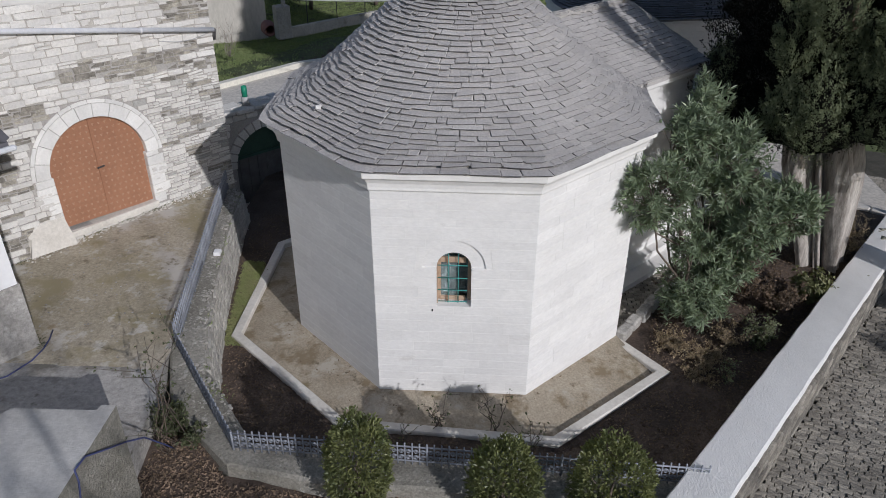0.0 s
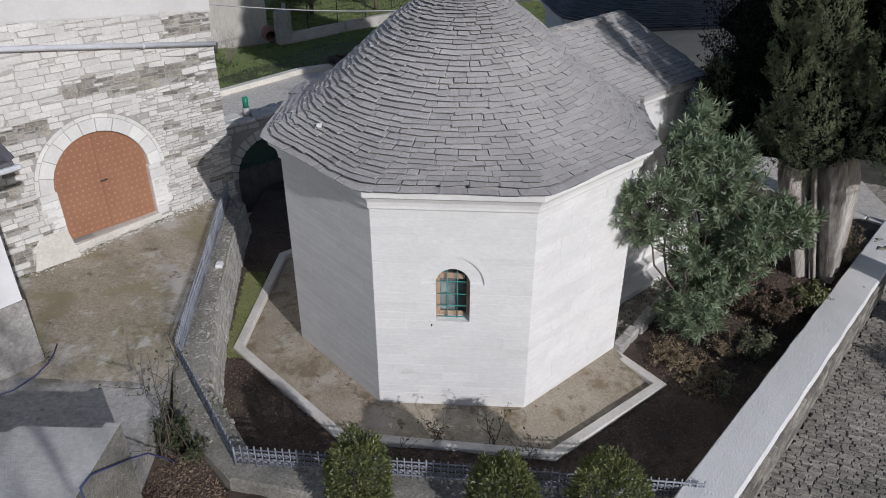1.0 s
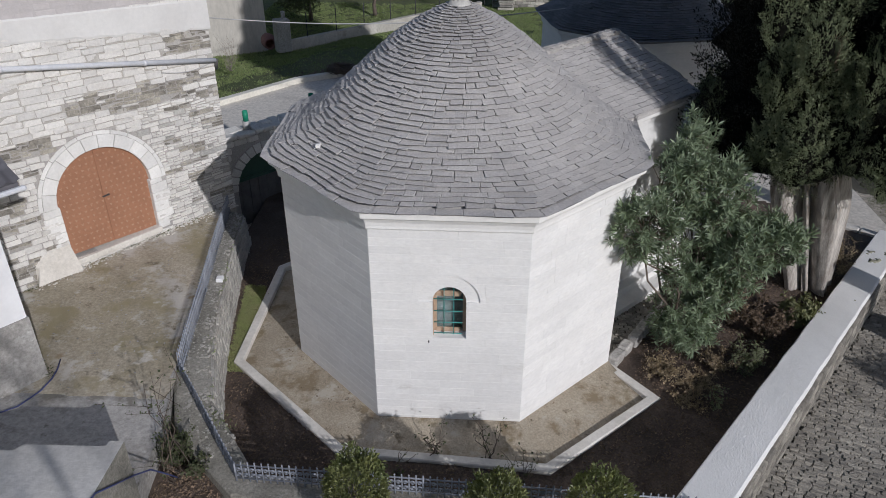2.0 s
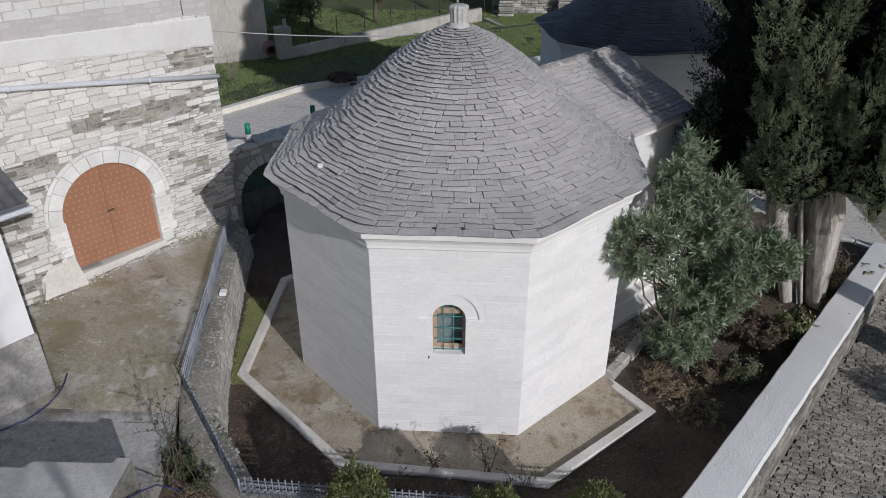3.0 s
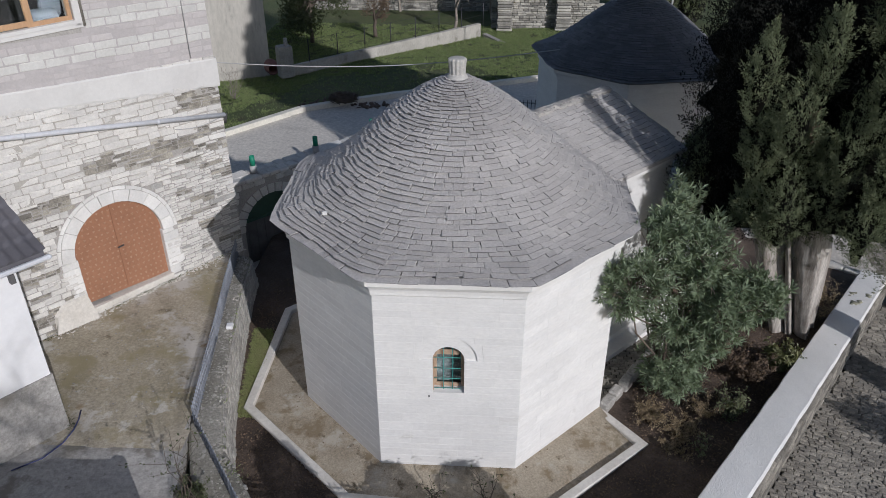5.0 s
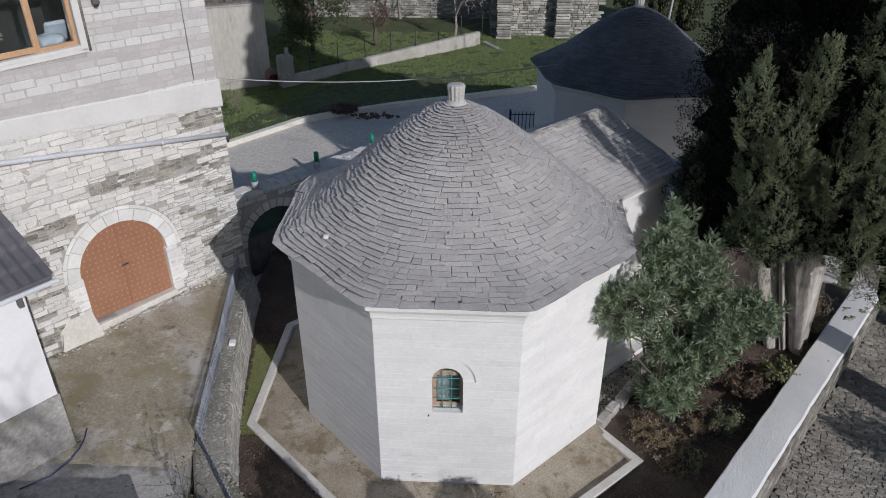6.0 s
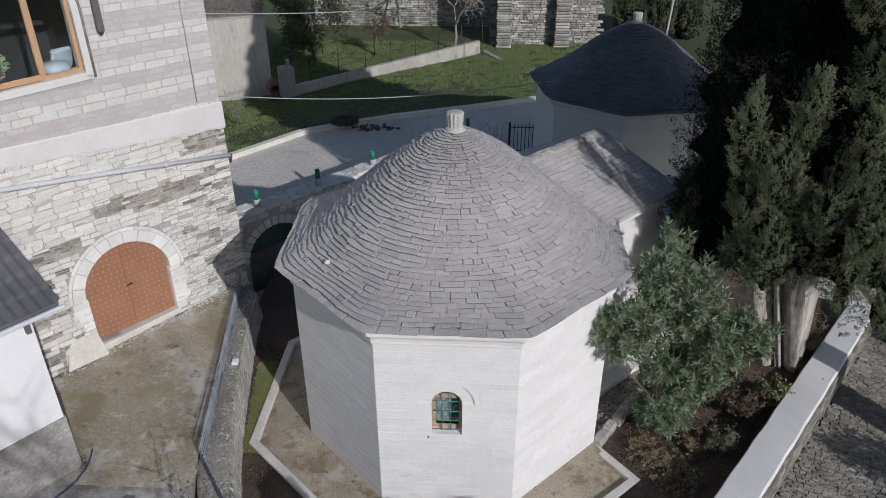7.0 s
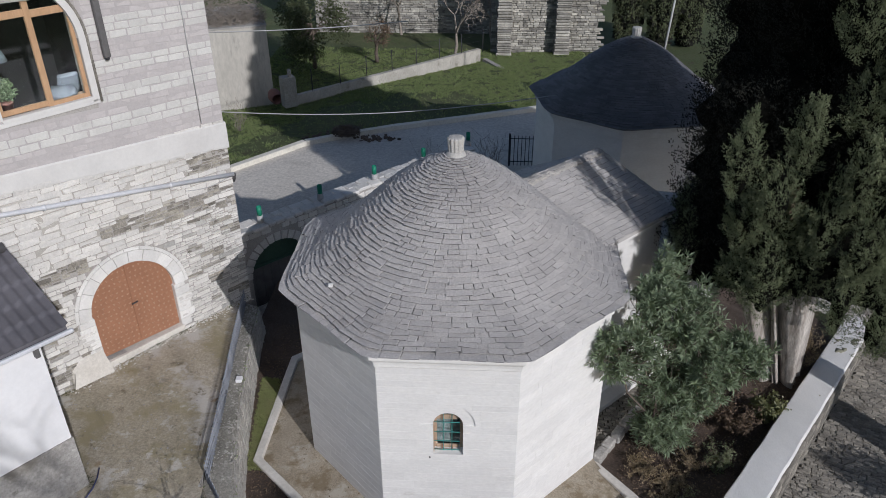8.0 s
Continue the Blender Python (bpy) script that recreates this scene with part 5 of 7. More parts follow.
    # lime pointing that fills the joints nearly flush
    for z0, z1, material, cuts in ((6.92, 13.4, POINTING_PINK, ((WIN_LO - 0.15, WIN_HI + 0.1, WINS - WINW / 2 - 0.02, WINS + WINW / 2 + 0.02),)), (4.15, 6.5, POINTING, ())):
        g = Geo()
        rows = int((z1 - z0) / 0.12)
        cols = 90
        for i in range(rows):
            for j in range(cols):
                x0, x1 = -5.3 + (S1 + 5.3) * j / cols, -5.3 + (S1 + 5.3) * (j + 1) / cols
                y0, y1 = z0 + (z1 - z0) * i / rows, z0 + (z1 - z0) * (i + 1) / rows
                if any(a < y1 and y0 < b and c < x1 and x0 < d for a, b, c, d in cuts):
                    continue
                if material is POINTING and (dark_patch((x0 + x1) / 2, (y0 + y1) / 2) or math.hypot((x0 + x1) / 2 - GATE_S, y0 - GATE_SPRING) < GATE_R + 0.45):
                    continue
                depth = 0.003 if material is POINTING_PINK else 0.008 + 0.006 * noise.noise((x0 * 3, y0 * 5, 2.0))
                g.add([hp(x0, y0, depth), hp(x1, y0, depth), hp(x1, y1, depth), hp(x0, y1, depth)], [(0, 1, 2, 3)])
        part("pointing", g, material, house_wall, "pale lime pointing between the stones", kind="stuff")


STONE_MESHES = {}


def stone_mesh(vs, fs):
    key = id(vs)
    if key not in STONE_MESHES:
        me = Geo().add(vs, fs).mesh("stone")
        me.materials.append(STONE)
        STONE_MESHES[key] = me
    return STONE_MESHES[key]


def unit_stones(rng, count, dx, dz, dy):
    """Unit blocks with uneven edges and a rough front towards -y."""
    out = []
    for i in range(count):
        vs, fs = chamfer_box(0.5, 0.5, 0.5, 0.07)
        corner = {(sx, sz): (rng.uniform(-dx, dx), rng.uniform(-dz, dz)) for sx in (-1, 1) for sz in (-1, 1)}
        bent = []
        for p in vs:
            ox, oz = corner[(1 if p.x > 0 else -1, 1 if p.z > 0 else -1)]
            bent.append(Vector((p.x + ox + rng.uniform(-dx, dx) * 0.4, p.y + (rng.uniform(-dy, dy) if p.y < 0 else 0), p.z + oz + rng.uniform(-dz, dz) * 0.3)))
        out.append((bent, fs))
    return out


# the gate's dressed ring, imposts and jambs
def voussoir(a0, a1, r0, r1, out, thick):
    pts = [(r, a) for a in (a0, (a0 + a1) / 2, a1) for r in (r0, r1)]
    def at(r, a, o):
        return hp(GATE_S - r * math.cos(a), GATE_SPRING + r * math.sin(a), o)
    f = [at(r, a, out) for r, a in pts]
    b = [at(r, a, out - thick) for r, a in pts]
    return Geo().add(f + b, [(1, 3, 2, 0), (3, 5, 4, 2), (0, 2, 8, 6), (2, 4, 10, 8), (3, 1, 7, 9), (5, 3, 9, 11), (1, 0, 6, 7), (4, 5, 11, 10)])


gate_ring = part("gate_arch", Geo().box(hp(GATE_S, GATE_Z0 - 0.055, -0.16), (2.46, 0.5, 0.16), Matrix.Rotation(math.atan2(HU.y, HU.x), 3, "Z"), 0.02), KERB, house, "dressed white stone arch over a worn threshold")
rng = random.Random(47)
a = 0.0
while a < math.pi - 0.05:
    w = rng.uniform(0.24, 0.36)
    if math.pi - a - w < 0.15:
        w = math.pi - a
    piece("voussoir", voussoir(a + 0.006, a + w - 0.006, GATE_R - 0.012, GATE_R + 0.31, 0.03 + rng.uniform(-0.004, 0.004), 0.5).mesh("voussoir"), Matrix(), gate_ring).data.materials.append(VOUSSOIR)
    a += w
a = 0.0
while a < math.pi - 0.05:
    w = min(rng.uniform(0.2, 0.33), math.pi - a)
    piece("outer_stone", voussoir(a + 0.006, a + w - 0.006, GATE_R + 0.322, GATE_R + 0.41, 0.02 + rng.uniform(-0.006, 0.006), 0.2).mesh("outer_stone"), Matrix(), gate_ring).data.materials.append(VOUSSOIR)
    a += w
for side in (-1, 1):
    z = GATE_Z0
    while z < GATE_SPRING - 0.03:
        h = min(rng.uniform(0.2, 0.3), GATE_SPRING - z)
        w = rng.uniform(0.28, 0.5)
        c = hp(GATE_S + side * (GATE_R - 0.06 + w / 2), z + h / 2, -0.17)
        piece("jamb_stone", Geo().box(c, (w, 0.4, h - 0.01), Matrix.Rotation(math.atan2(HU.y, HU.x), 3, "Z"), 0.012).mesh("jamb_stone"), Matrix(), gate_ring).data.materials.append(VOUSSOIR)
        z += h

# two leaves with rows of star studs
HROT = Matrix.Rotation(math.atan2(HU.y, HU.x), 3, "Z")
gate = part("gate", Geo().box(hp(GATE_S, GATE_SPRING + 0.3, -0.24), (2.5, 0.04, 2.9), HROT), DOOR, house, "red-painted double gate studded with brass stars")
stud_me = Geo()
for i in range(3):
    w = 2 * math.pi * i / 3 + 0.5
    stud_me.box((0.02 * math.cos(w), 0, 0.02 * math.sin(w)), (0.022, 0.014, 0.022), Matrix.Rotation(-w, 3, "Y"), 0.004)
stud_me = stud_me.mesh("stud")
stud_me.materials.append(STUD)
for side in (-1, 1):
    outline = []
    for i in range(13):
        s = i / 12 * (GATE_R - 0.012) + 0.006
        outline.append((s, GATE_SPRING + math.sqrt(max(0, (GATE_R + 0.02) ** 2 - s * s))))
    vs = [hp(GATE_S + side * s, z, o) for o in (-0.16, -0.12) for s, z in [(0.006, GATE_Z0 + 0.06)] + outline + [(GATE_R - 0.01, GATE_Z0 + 0.06)]]
    n = len(outline) + 2
    fs = [tuple(range(n)), tuple(reversed(range(n, 2 * n)))] + [(i, n + i, n + (i + 1) % n, (i + 1) % n) for i in range(n)]
    if side < 0:
        fs = [tuple(reversed(f)) for f in fs]
    leaf = part("gate_leaf", Geo().add(vs, [tuple(reversed(f)) for f in fs]), DOOR, gate)
    for r in range(18):
        for c in range(8):
            s = 0.075 + c * 0.152 + (0.0 if r % 2 else 0.03)
            z = GATE_Z0 + 0.16 + r * 0.152
            if s > gate_half(z, GATE_R) - 0.06 or z > GATE_SPRING + GATE_R - 0.08:
                continue
            piece("stud", stud_me, basis(HU, -HN, Vector((0, 0, 1)), hp(GATE_S + side * s, z, -0.116)), leaf)
part("meeting_strip", Geo().box(hp(GATE_S, GATE_SPRING - 0.1, -0.11), (0.07, 0.03, 2.5), HROT, 0.006), DOOR, gate)
part("handle", Geo().tube([hp(GATE_S - 0.08, 2.53, -0.06), hp(GATE_S + 0.1, 2.55, -0.06)], 0.02, 6), IRON, gate, "black iron handle")
# rendered buttress patch beside the gate
g = Geo().add([hp(-3.45, 0.9, 0.0), hp(-2.45, 0.9, 0.0), hp(-2.5, 1.66, 0.0), hp(-3.1, 1.62, 0.0), hp(-3.4, 1.35, 0.0),
               hp(-3.5, 0.9, 0.2), hp(-2.4, 0.9, 0.2), hp(-2.5, 1.62, 0.05), hp(-3.05, 1.58, 0.06), hp(-3.35, 1.3, 0.1)],
              [(5, 6, 7, 8, 9), (0, 5, 9, 4), (4, 9, 8, 3), (3, 8, 7, 2), (2, 7, 6, 1)])
part("patch", g, KERB, house, "smooth pale cement patch at the foot of the wall")

# sloping rain pipe with a bent end, its straps, a thin cable
part("rain_pipe", Geo().tube([hp(-5.2, 6.43, 0.12), hp(-3.56, 6.2, 0.12), hp(-1.11, 5.87, 0.12), hp(S1 - 0.02, 5.39, 0.12)], 0.062, 12), ZINC, house, "sloping grey metal rain pipe")
part("rain_pipe_end", Geo().tube([hp(S1 - 0.1, 5.39, 0.12), hp(S1 + 0.03, 5.37, 0.11), hp(S1 + 0.05, 5.30, 0.05), hp(S1 + 0.05, 5.12, -0.02)], 0.05, 10), IRON_GREY, house, "dark bent end of the pipe")
for s in (-2.9, 0.35):
    c = 5.39 + (S1 - s) * 0.1385
    part("strap", Geo().tube([hp(s - 0.03, c, 0.12), hp(s + 0.03, c - 0.006, 0.12)], 0.075, 12), ZINC, house)
part("cable", Geo().tube([hp(0.8 + 0.1 * i, 5.32 - 0.1 * math.sin(math.pi * i / 14), 0.05) for i in range(15)], 0.012, 5), CABLE, house)
part("cable", Geo().tube([hp(1.62, 12, 0.03), hp(1.62, 7.08, 0.04)], 0.012, 5), CABLE, house)
part("drop_pipe", Geo().box(hp(-0.56, 11.0, 0.12), (0.15, 0.12, 3.4), HROT, 0.012), IRON_GREY, house, "dark square pipe ending on the wall")
part("pipe_cap", Geo().tube([hp(-0.56, 9.34, 0.12), hp(-0.56, 9.24, 0.12)], 0.05, 10), IRON, house)

# upper window: white surround, timber casements, dim room behind
def hbox(s0, s1, z0, z1, o0, o1, c=0.004):
    return Geo().box(hp((s0 + s1) / 2, (z0 + z1) / 2, (o0 + o1) / 2), (abs(s1 - s0), abs(o1 - o0), abs(z1 - z0)), HROT, c)


L, R = WINS - WINW / 2, WINS + WINW / 2
house_win = part("window", hbox(L - 0.02, R + 0.02, WIN_LO - 0.03, WIN_LO + 0.05, -0.12, 0.045), BAND, house, "orange timber casement window with a white surround")
for s0, s1 in ((L - 0.17, L), (R, R + 0.17)):
    part("surround", hbox(s0, s1, WIN_LO - 0.03, 9.8, -0.1, 0.03), BAND, house_win, "limewashed window reveal")
for flip in (-1, 1):
    curve = [(WINS + flip * (WINW / 2 * math.cos(w)), 9.8 + 1.25 * math.sin(w)) for w in (math.pi / 2 * i / 12 for i in range(13))]
    rim = [(s + flip * 0.17 * math.cos(math.pi / 2 * i / 12), z + 0.17 * math.sin(math.pi / 2 * i / 12)) for i, (s, z) in enumerate(curve)]
    n = len(curve)
    vs = [hp(s, z, o) for o in (0.03, -0.1) for run in (curve, rim) for s, z in run]
    fs = [(i, i + 1, n + i + 1, n + i) for i in range(n - 1)] + [(2 * n + i, i, i + 1, 2 * n + i + 1)[::-1] for i in range(n - 1)] + [(n + i, n + i + 1, 3 * n + i + 1, 3 * n + i) for i in range(n - 1)]
    part("arched_reveal", Geo().add(vs, fs), BAND, house_win)
part("surround", hbox(L - 0.17, R + 0.17, WIN_LO - 0.13, WIN_LO - 0.03, -0.1, 0.03), BAND, house_win)
g = Geo().tube([hp(R + 0.19, WIN_LO - 0.05, 0.03), hp(R + 0.19, 9.8, 0.03)] + [hp(WINS + (WINW / 2 + 0.19) * math.cos(0.15 * i), 9.8 + 1.44 * math.sin(0.15 * i), 0.03) for i in range(1, 10)], 0.035, 6)
part("rough_edge", g, STONE_DARK, house_win)
for s0, s1 in ((L, L + 0.09), (WIN_MULL - 0.07, WIN_MULL + 0.07), (R - 0.09, R)):
    part("frame_post", hbox(s0, s1, WIN_LO + 0.05, WIN_HI, -0.16, -0.08, 0.008), WOOD, house_win)
for s0, s1 in ((L, WIN_MULL), (WIN_MULL, R)):
    for z0, z1 in ((WIN_LO + 0.05, WIN_LO + 0.17), (WIN_HI - 0.36, WIN_HI - 0.2)):
        part("frame_rail", hbox(s0, s1, z0, z1, -0.155, -0.085, 0.008), WOOD, house_win)
    pane = part("pane", hbox(s0 + 0.05, s1 - 0.05, WIN_LO + 0.1, WIN_HI - 0.06, -0.13, -0.12, 0), GLASS, house_win)
    pane.visible_shadow = False
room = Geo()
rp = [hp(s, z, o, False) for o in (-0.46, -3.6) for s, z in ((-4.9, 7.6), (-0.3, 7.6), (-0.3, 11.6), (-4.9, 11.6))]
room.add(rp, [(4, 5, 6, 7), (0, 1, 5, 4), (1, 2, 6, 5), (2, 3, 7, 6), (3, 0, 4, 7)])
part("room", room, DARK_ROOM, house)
g = Geo().box(hp(WINS, WIN_LO - 0.02, -0.5), (WINW + 0.6, 0.5, 0.05), HROT, 0.01)
part("inner_sill", g, PALE_WOOD, house_win)
pot = thing("potted_plant", hp(-2.82, WIN_LO + 0.0, -0.45), "green houseplant in a terracotta pot on the window sill", "plant")
part("pot", Geo().lathe(hp(-2.82, WIN_LO, -0.45), [(0.09, 0.0), (0.13, 0.2), (0.14, 0.2), (0.14, 0.25), (0.12, 0.25), (0.11, 0.2)], 16), TERRACOTTA, pot)
cushion = thing("cushion", hp(-1.5, WIN_LO + 0.05, -0.7), "pale fabric cushion inside the window", "cushion")
g = Geo()
g.lathe(hp(-1.5, WIN_LO + 0.0, -0.62), [(0.02, 0.0), (0.3, 0.04), (0.36, 0.15), (0.3, 0.27), (0.02, 0.31)], 14)
g.box(hp(-1.25, WIN_LO + 0.32, -0.75), (0.5, 0.14, 0.5), HROT @ Matrix.Rotation(0.3, 3, "X"), 0.06)
part("cover", g, FABRIC, cushion)

lamp = thing("table_lamp", hp(-2.6, WIN_LO, -1.1), "dim grey lamp with a cloth shade inside the window", "lamp")
part("stand", Geo().tube([hp(-2.6, WIN_LO - 0.3, -1.1), hp(-2.6, WIN_LO + 1.15, -1.1)], 0.02, 8), IRON, lamp)
part("shade", Geo().lathe(hp(-2.6, WIN_LO + 1.0, -1.1), [(0.27, 0.0), (0.17, 0.3), (0.16, 0.3), (0.26, 0.0)], 20), FABRIC, lamp, "grey cloth shade")

# ---- the white lean-to in front of the house, under a profiled metal roof ----
def porch(s, z, out):
    return hp(s, z, out, False)


PS, PO = -4.84, 3.40
leanto = thing("lean_to", porch(PS - 2, 1.0, PO - 1.5), "white plastered lean-to on a grey plinth with a dark metal roof", "building")
g = Geo()
o = [porch(PS - 6, 0, PO), porch(PS, 0, PO), porch(PS, 0, 0.0), porch(PS - 6, 0, 0.0)]
g.prism([(p.x, p.y) for p in o], 2.5, 5.0)
part("wall", g, PLASTER, leanto)
g = Geo()
o = [porch(PS - 6, 0, PO + 0.035), porch(PS + 0.03, 0, PO + 0.035), porch(PS + 0.03, 0, 0.0), porch(PS - 6, 0, 0.0)]
g.prism([(p.x, p.y) for p in o], 0.7, 2.5)
part("plinth", g, CONCRETE_PALE, leanto, "stained grey cement plinth")
g = Geo()
n_s, n_o = 330, 60
vs = []
for i in range(n_s + 1):
    for j in range(n_o + 1):
        s = PS + 0.62 - 6.6 * i / n_s
        t = j / n_o
        step = 0.05 * ((t * 5) % 1.0)
        z = 5.28 + 0.93 * t + 0.026 * math.cos(2 * math.pi * (PS + 0.62 - s) / 0.23) - step
        vs.append(porch(s, z, PO + 0.08 - 2.43 * t))
g.add(vs, [(i * (n_o + 1) + j, i * (n_o + 1) + j + 1, (i + 1) * (n_o + 1) + j + 1, (i + 1) * (n_o + 1) + j) for i in range(n_s) for j in range(n_o)], True)
part("roof_sheet", g, SHEET, leanto, "dark grey tile-profiled metal roof sheet")
g = Geo()
g.add([porch(s, z - d, x) for s in (PS - 6, PS + 0.58) for x, z in ((PO + 0.04, 5.23), (PO - 2.35, 6.14), (0.0, 5.75)) for d in (0.0, 0.12)],
      [(0, 2, 8, 6), (2, 4, 10, 8), (1, 7, 9, 3), (3, 9, 11, 5), (6, 8, 9, 7), (8, 10, 11, 9), (0, 1, 3, 2), (2, 3, 5, 4), (0, 6, 7, 1), (4, 5, 11, 10)])
part("roof_deck", g, SHEET, leanto)
g = Geo().add([porch(s, z, x) for s in (PS - 5.9, PS) for x, z in ((PO - 0.1, 4.95), (0.0, 4.95), (0.0, 5.7), (PO - 2.35, 6.05))],
              [(0, 1, 2, 3), (7, 6, 5, 4)])
part("gable", g, PLASTER, leanto)
part("gutter", Geo().box(porch(PS - 2.68, 5.13, PO + 0.12), (6.7, 0.11, 0.10), HROT, 0.03), ZINC, leanto, "white metal gutter")
part("ridge_cap", Geo().tube([porch(PS + 0.6, 6.2, PO - 2.38), porch(PS - 6, 6.2, PO - 2.38)], 0.12, 12), IRON_GREY, leanto, "grey half-round ridge cap")
part("bracket", Geo().box(porch(PS - 0.12, 4.95, PO + 0.06), (0.1, 0.12, 0.2), HROT, 0.01), IRON_GREY, leanto)

# ---- the iron fence on the low wall ----
def scroll(geo, c, u, r, flip):
    pts = []
    for i in range(15):
        w = i / 14 * 3.6 * math.pi
        k = r * (1 - 0.75 * i / 14)
        pts.append(c + u * (flip * k * math.cos(w)) + Vector((0, 0, k * math.sin(w))))
    geo.tube(pts, 0.012, 4, cap=False)


def fence_run(a, b, za, zb, group, tall=1.0):
    a, b = Vector((*a, 0)), Vector((*b, 0))
    u = (b - a).normalized()
    length = (b - a).length
    f = thing("iron_fence", (a + b) / 2 + Vector((0, 0, (za + zb) / 2)), "low silver-grey iron fence with scrolls on the garden wall", "fence", group)

    def at(s, z):
        k = s / length
        return a + u * s + Vector((0, 0, za + (zb - za) * k + z * tall))

    for z in (0.09, 0.41):
        part("rail", Geo().tube([at(0, z), at(length, z)], 0.016, 6), FENCE_PAINT, f)
    n = max(2, round(length / 0.125))
    for i in range(n + 1):
        s = length * i / n
        thick = 0.022 if i % 9 == 0 else 0.014
        g = Geo().tube([at(s, -0.04), at(s, 0.45)], thick, 6)
        g.tube([at(s, 0.45), at(s, 0.47), at(s, 0.50)], [0.008, 0.020, 0.004], 6)
        part("post" if i % 9 == 0 else "picket", g, FENCE_PAINT, f)
        if i < n:
            g = Geo()
            scroll(g, at(s + length / n / 2, 0.17), u, 0.055, 1)
            scroll(g, at(s + length / n / 2, 0.30), u, 0.05, -1)
            part("scroll", g, FENCE_PAINT, f)
    return f


for i in range(len(FENCE_LINE) - 1):
    fence_run(FENCE_LINE[i], FENCE_LINE[i + 1], 0.9 if i < 4 else 0.76, (0.9, 0.9, 0.9, 0.76, 0.74)[i], "fence round the garden", 1.25 if i < 3 else 1.0)
junction = thing("junction_box", (-6.07, 0.0, 0.92), "small white plastic box on the garden wall", "box")
part("cover", Geo().box((-5.93, 0.0, 0.96), (0.17, 0.2, 0.1), Matrix.Rotation(0.1, 3, "Z"), 0.015), PLASTER, junction)

# ---- the wall with the arch and the painted pipes, beyond the yard ----
QU = Vector((0.70, 0.714, 0))
QN = Vector((0.714, -0.70, 0))
QO = Vector((-6.83, 6.22, 0))


def qp(s, z, out=0.0):
    return QO + QU * s + QN * out + Vector((0, 0, z))


arch_wall = thing("arch_wall", qp(2, -0.8), "shaded rubble wall with an arched opening and pipe posts on top", "wall")
AS, AR, AZ, ATOP = 0.40, 1.12, 0.66, 2.42
g = Geo()
zs = [-1.0, AZ] + [AZ + AR * math.sin(math.pi / 2 * i / 8) for i in range(1, 9)] + [ATOP]
for out, flip in ((0.3, False), (-0.3, True)):
    for lo, hi in zip(zs, zs[1:]):
        if lo >= AZ + AR - 1e-6:
            spans = [(-3.5, 9.5, -3.5, 9.5)]
        else:
            h0 = AR if lo < AZ else math.sqrt(max(0, AR ** 2 - (lo - AZ) ** 2))
            h1 = AR if hi <= AZ else math.sqrt(max(0, AR ** 2 - (hi - AZ) ** 2))
            spans = [(-3.5, AS - h0, -3.5, AS - h1), (AS + h0, 9.5, AS + h1, 9.5)]
        for p, q, p2, q2 in spans:
            f = (0, 1, 2, 3)
            g.add([qp(p, lo, out), qp(q, lo, out), qp(q2, hi, out), qp(p2, hi, out)], [tuple(reversed(f)) if flip else f])
edge = [(AS - AR, -1.0)] + [(AS - (AR if z <= AZ else math.sqrt(max(0, AR ** 2 - (z - AZ) ** 2))), z) for z in zs[1:-1]]
edge += [(2 * AS - s, z) for s, z in reversed(edge)]
k = len(edge)
g.add([qp(s, z, 0.3) for s, z in edge] + [qp(s, z, -0.3) for s, z in edge], [(i, k + i, k + (i + 1) % k, (i + 1) % k) for i in range(k)])
part("wall_body", g, MORTAR, arch_wall)
g = Geo()
rng = random.Random(71)
z = -0.9
QROT = Matrix.Rotation(math.atan2(QU.y, QU.x), 3, "Z")
while z < ATOP - 0.05:
    h = rng.uniform(0.16, 0.24)
    s = -3.4
    while s < 9.4:
        w = rng.uniform(0.25, 0.55)
        mid = s + w / 2
        if math.hypot(mid - AS, max(0, z + h / 2 - AZ)) > AR + 0.36 + w * 0.3:
            g.box(qp(mid, z + h / 2, 0.29), (w - 0.02, 0.1, min(h, ATOP - z) - 0.02), QROT, 0.03)
        s += w
    z += h
part("stone_field", g, STONE_FIELD, arch_wall, kind="stuff")
for i in range(15):
    a0, a1 = math.pi * i / 15 + 0.02, math.pi * (i + 1) / 15 - 0.02
    pts = [(r, a) for a in (a0, a1) for r in (AR, AR + 0.3)]
    f = [qp(AS - r * math.cos(a), AZ + r * math.sin(a), 0.34) for r, a in pts]
    b = [qp(AS - r * math.cos(a), AZ + r * math.sin(a), 0.1) for r, a in pts]
    part("voussoir", Geo().add(f + b, [(1, 3, 2, 0), (0, 2, 6, 4), (3, 1, 5, 7), (1, 0, 4, 5), (2, 3, 7, 6)]), STONE, arch_wall)
g = Geo()
s = -3.4
while s < 9.4:
    w = rng.uniform(0.25, 0.6)
    for side in (-0.2, 0.17):
        g.box(qp(s + w / 2 + side * 0.6, ATOP + 0.03 + rng.uniform(-0.03, 0.03), side + rng.uniform(-0.04, 0.04)), (w - 0.015, rng.uniform(0.34, 0.46), 0.14), QROT @ Matrix.Rotation(rng.gauss(0, 0.05), 3, "X") @ Matrix.Rotation(rng.gauss(0, 0.06), 3, "Z"), 0.035)
    s += w
part("coping", g, STONE_FIELD, arch_wall, "rough pale limestone coping")
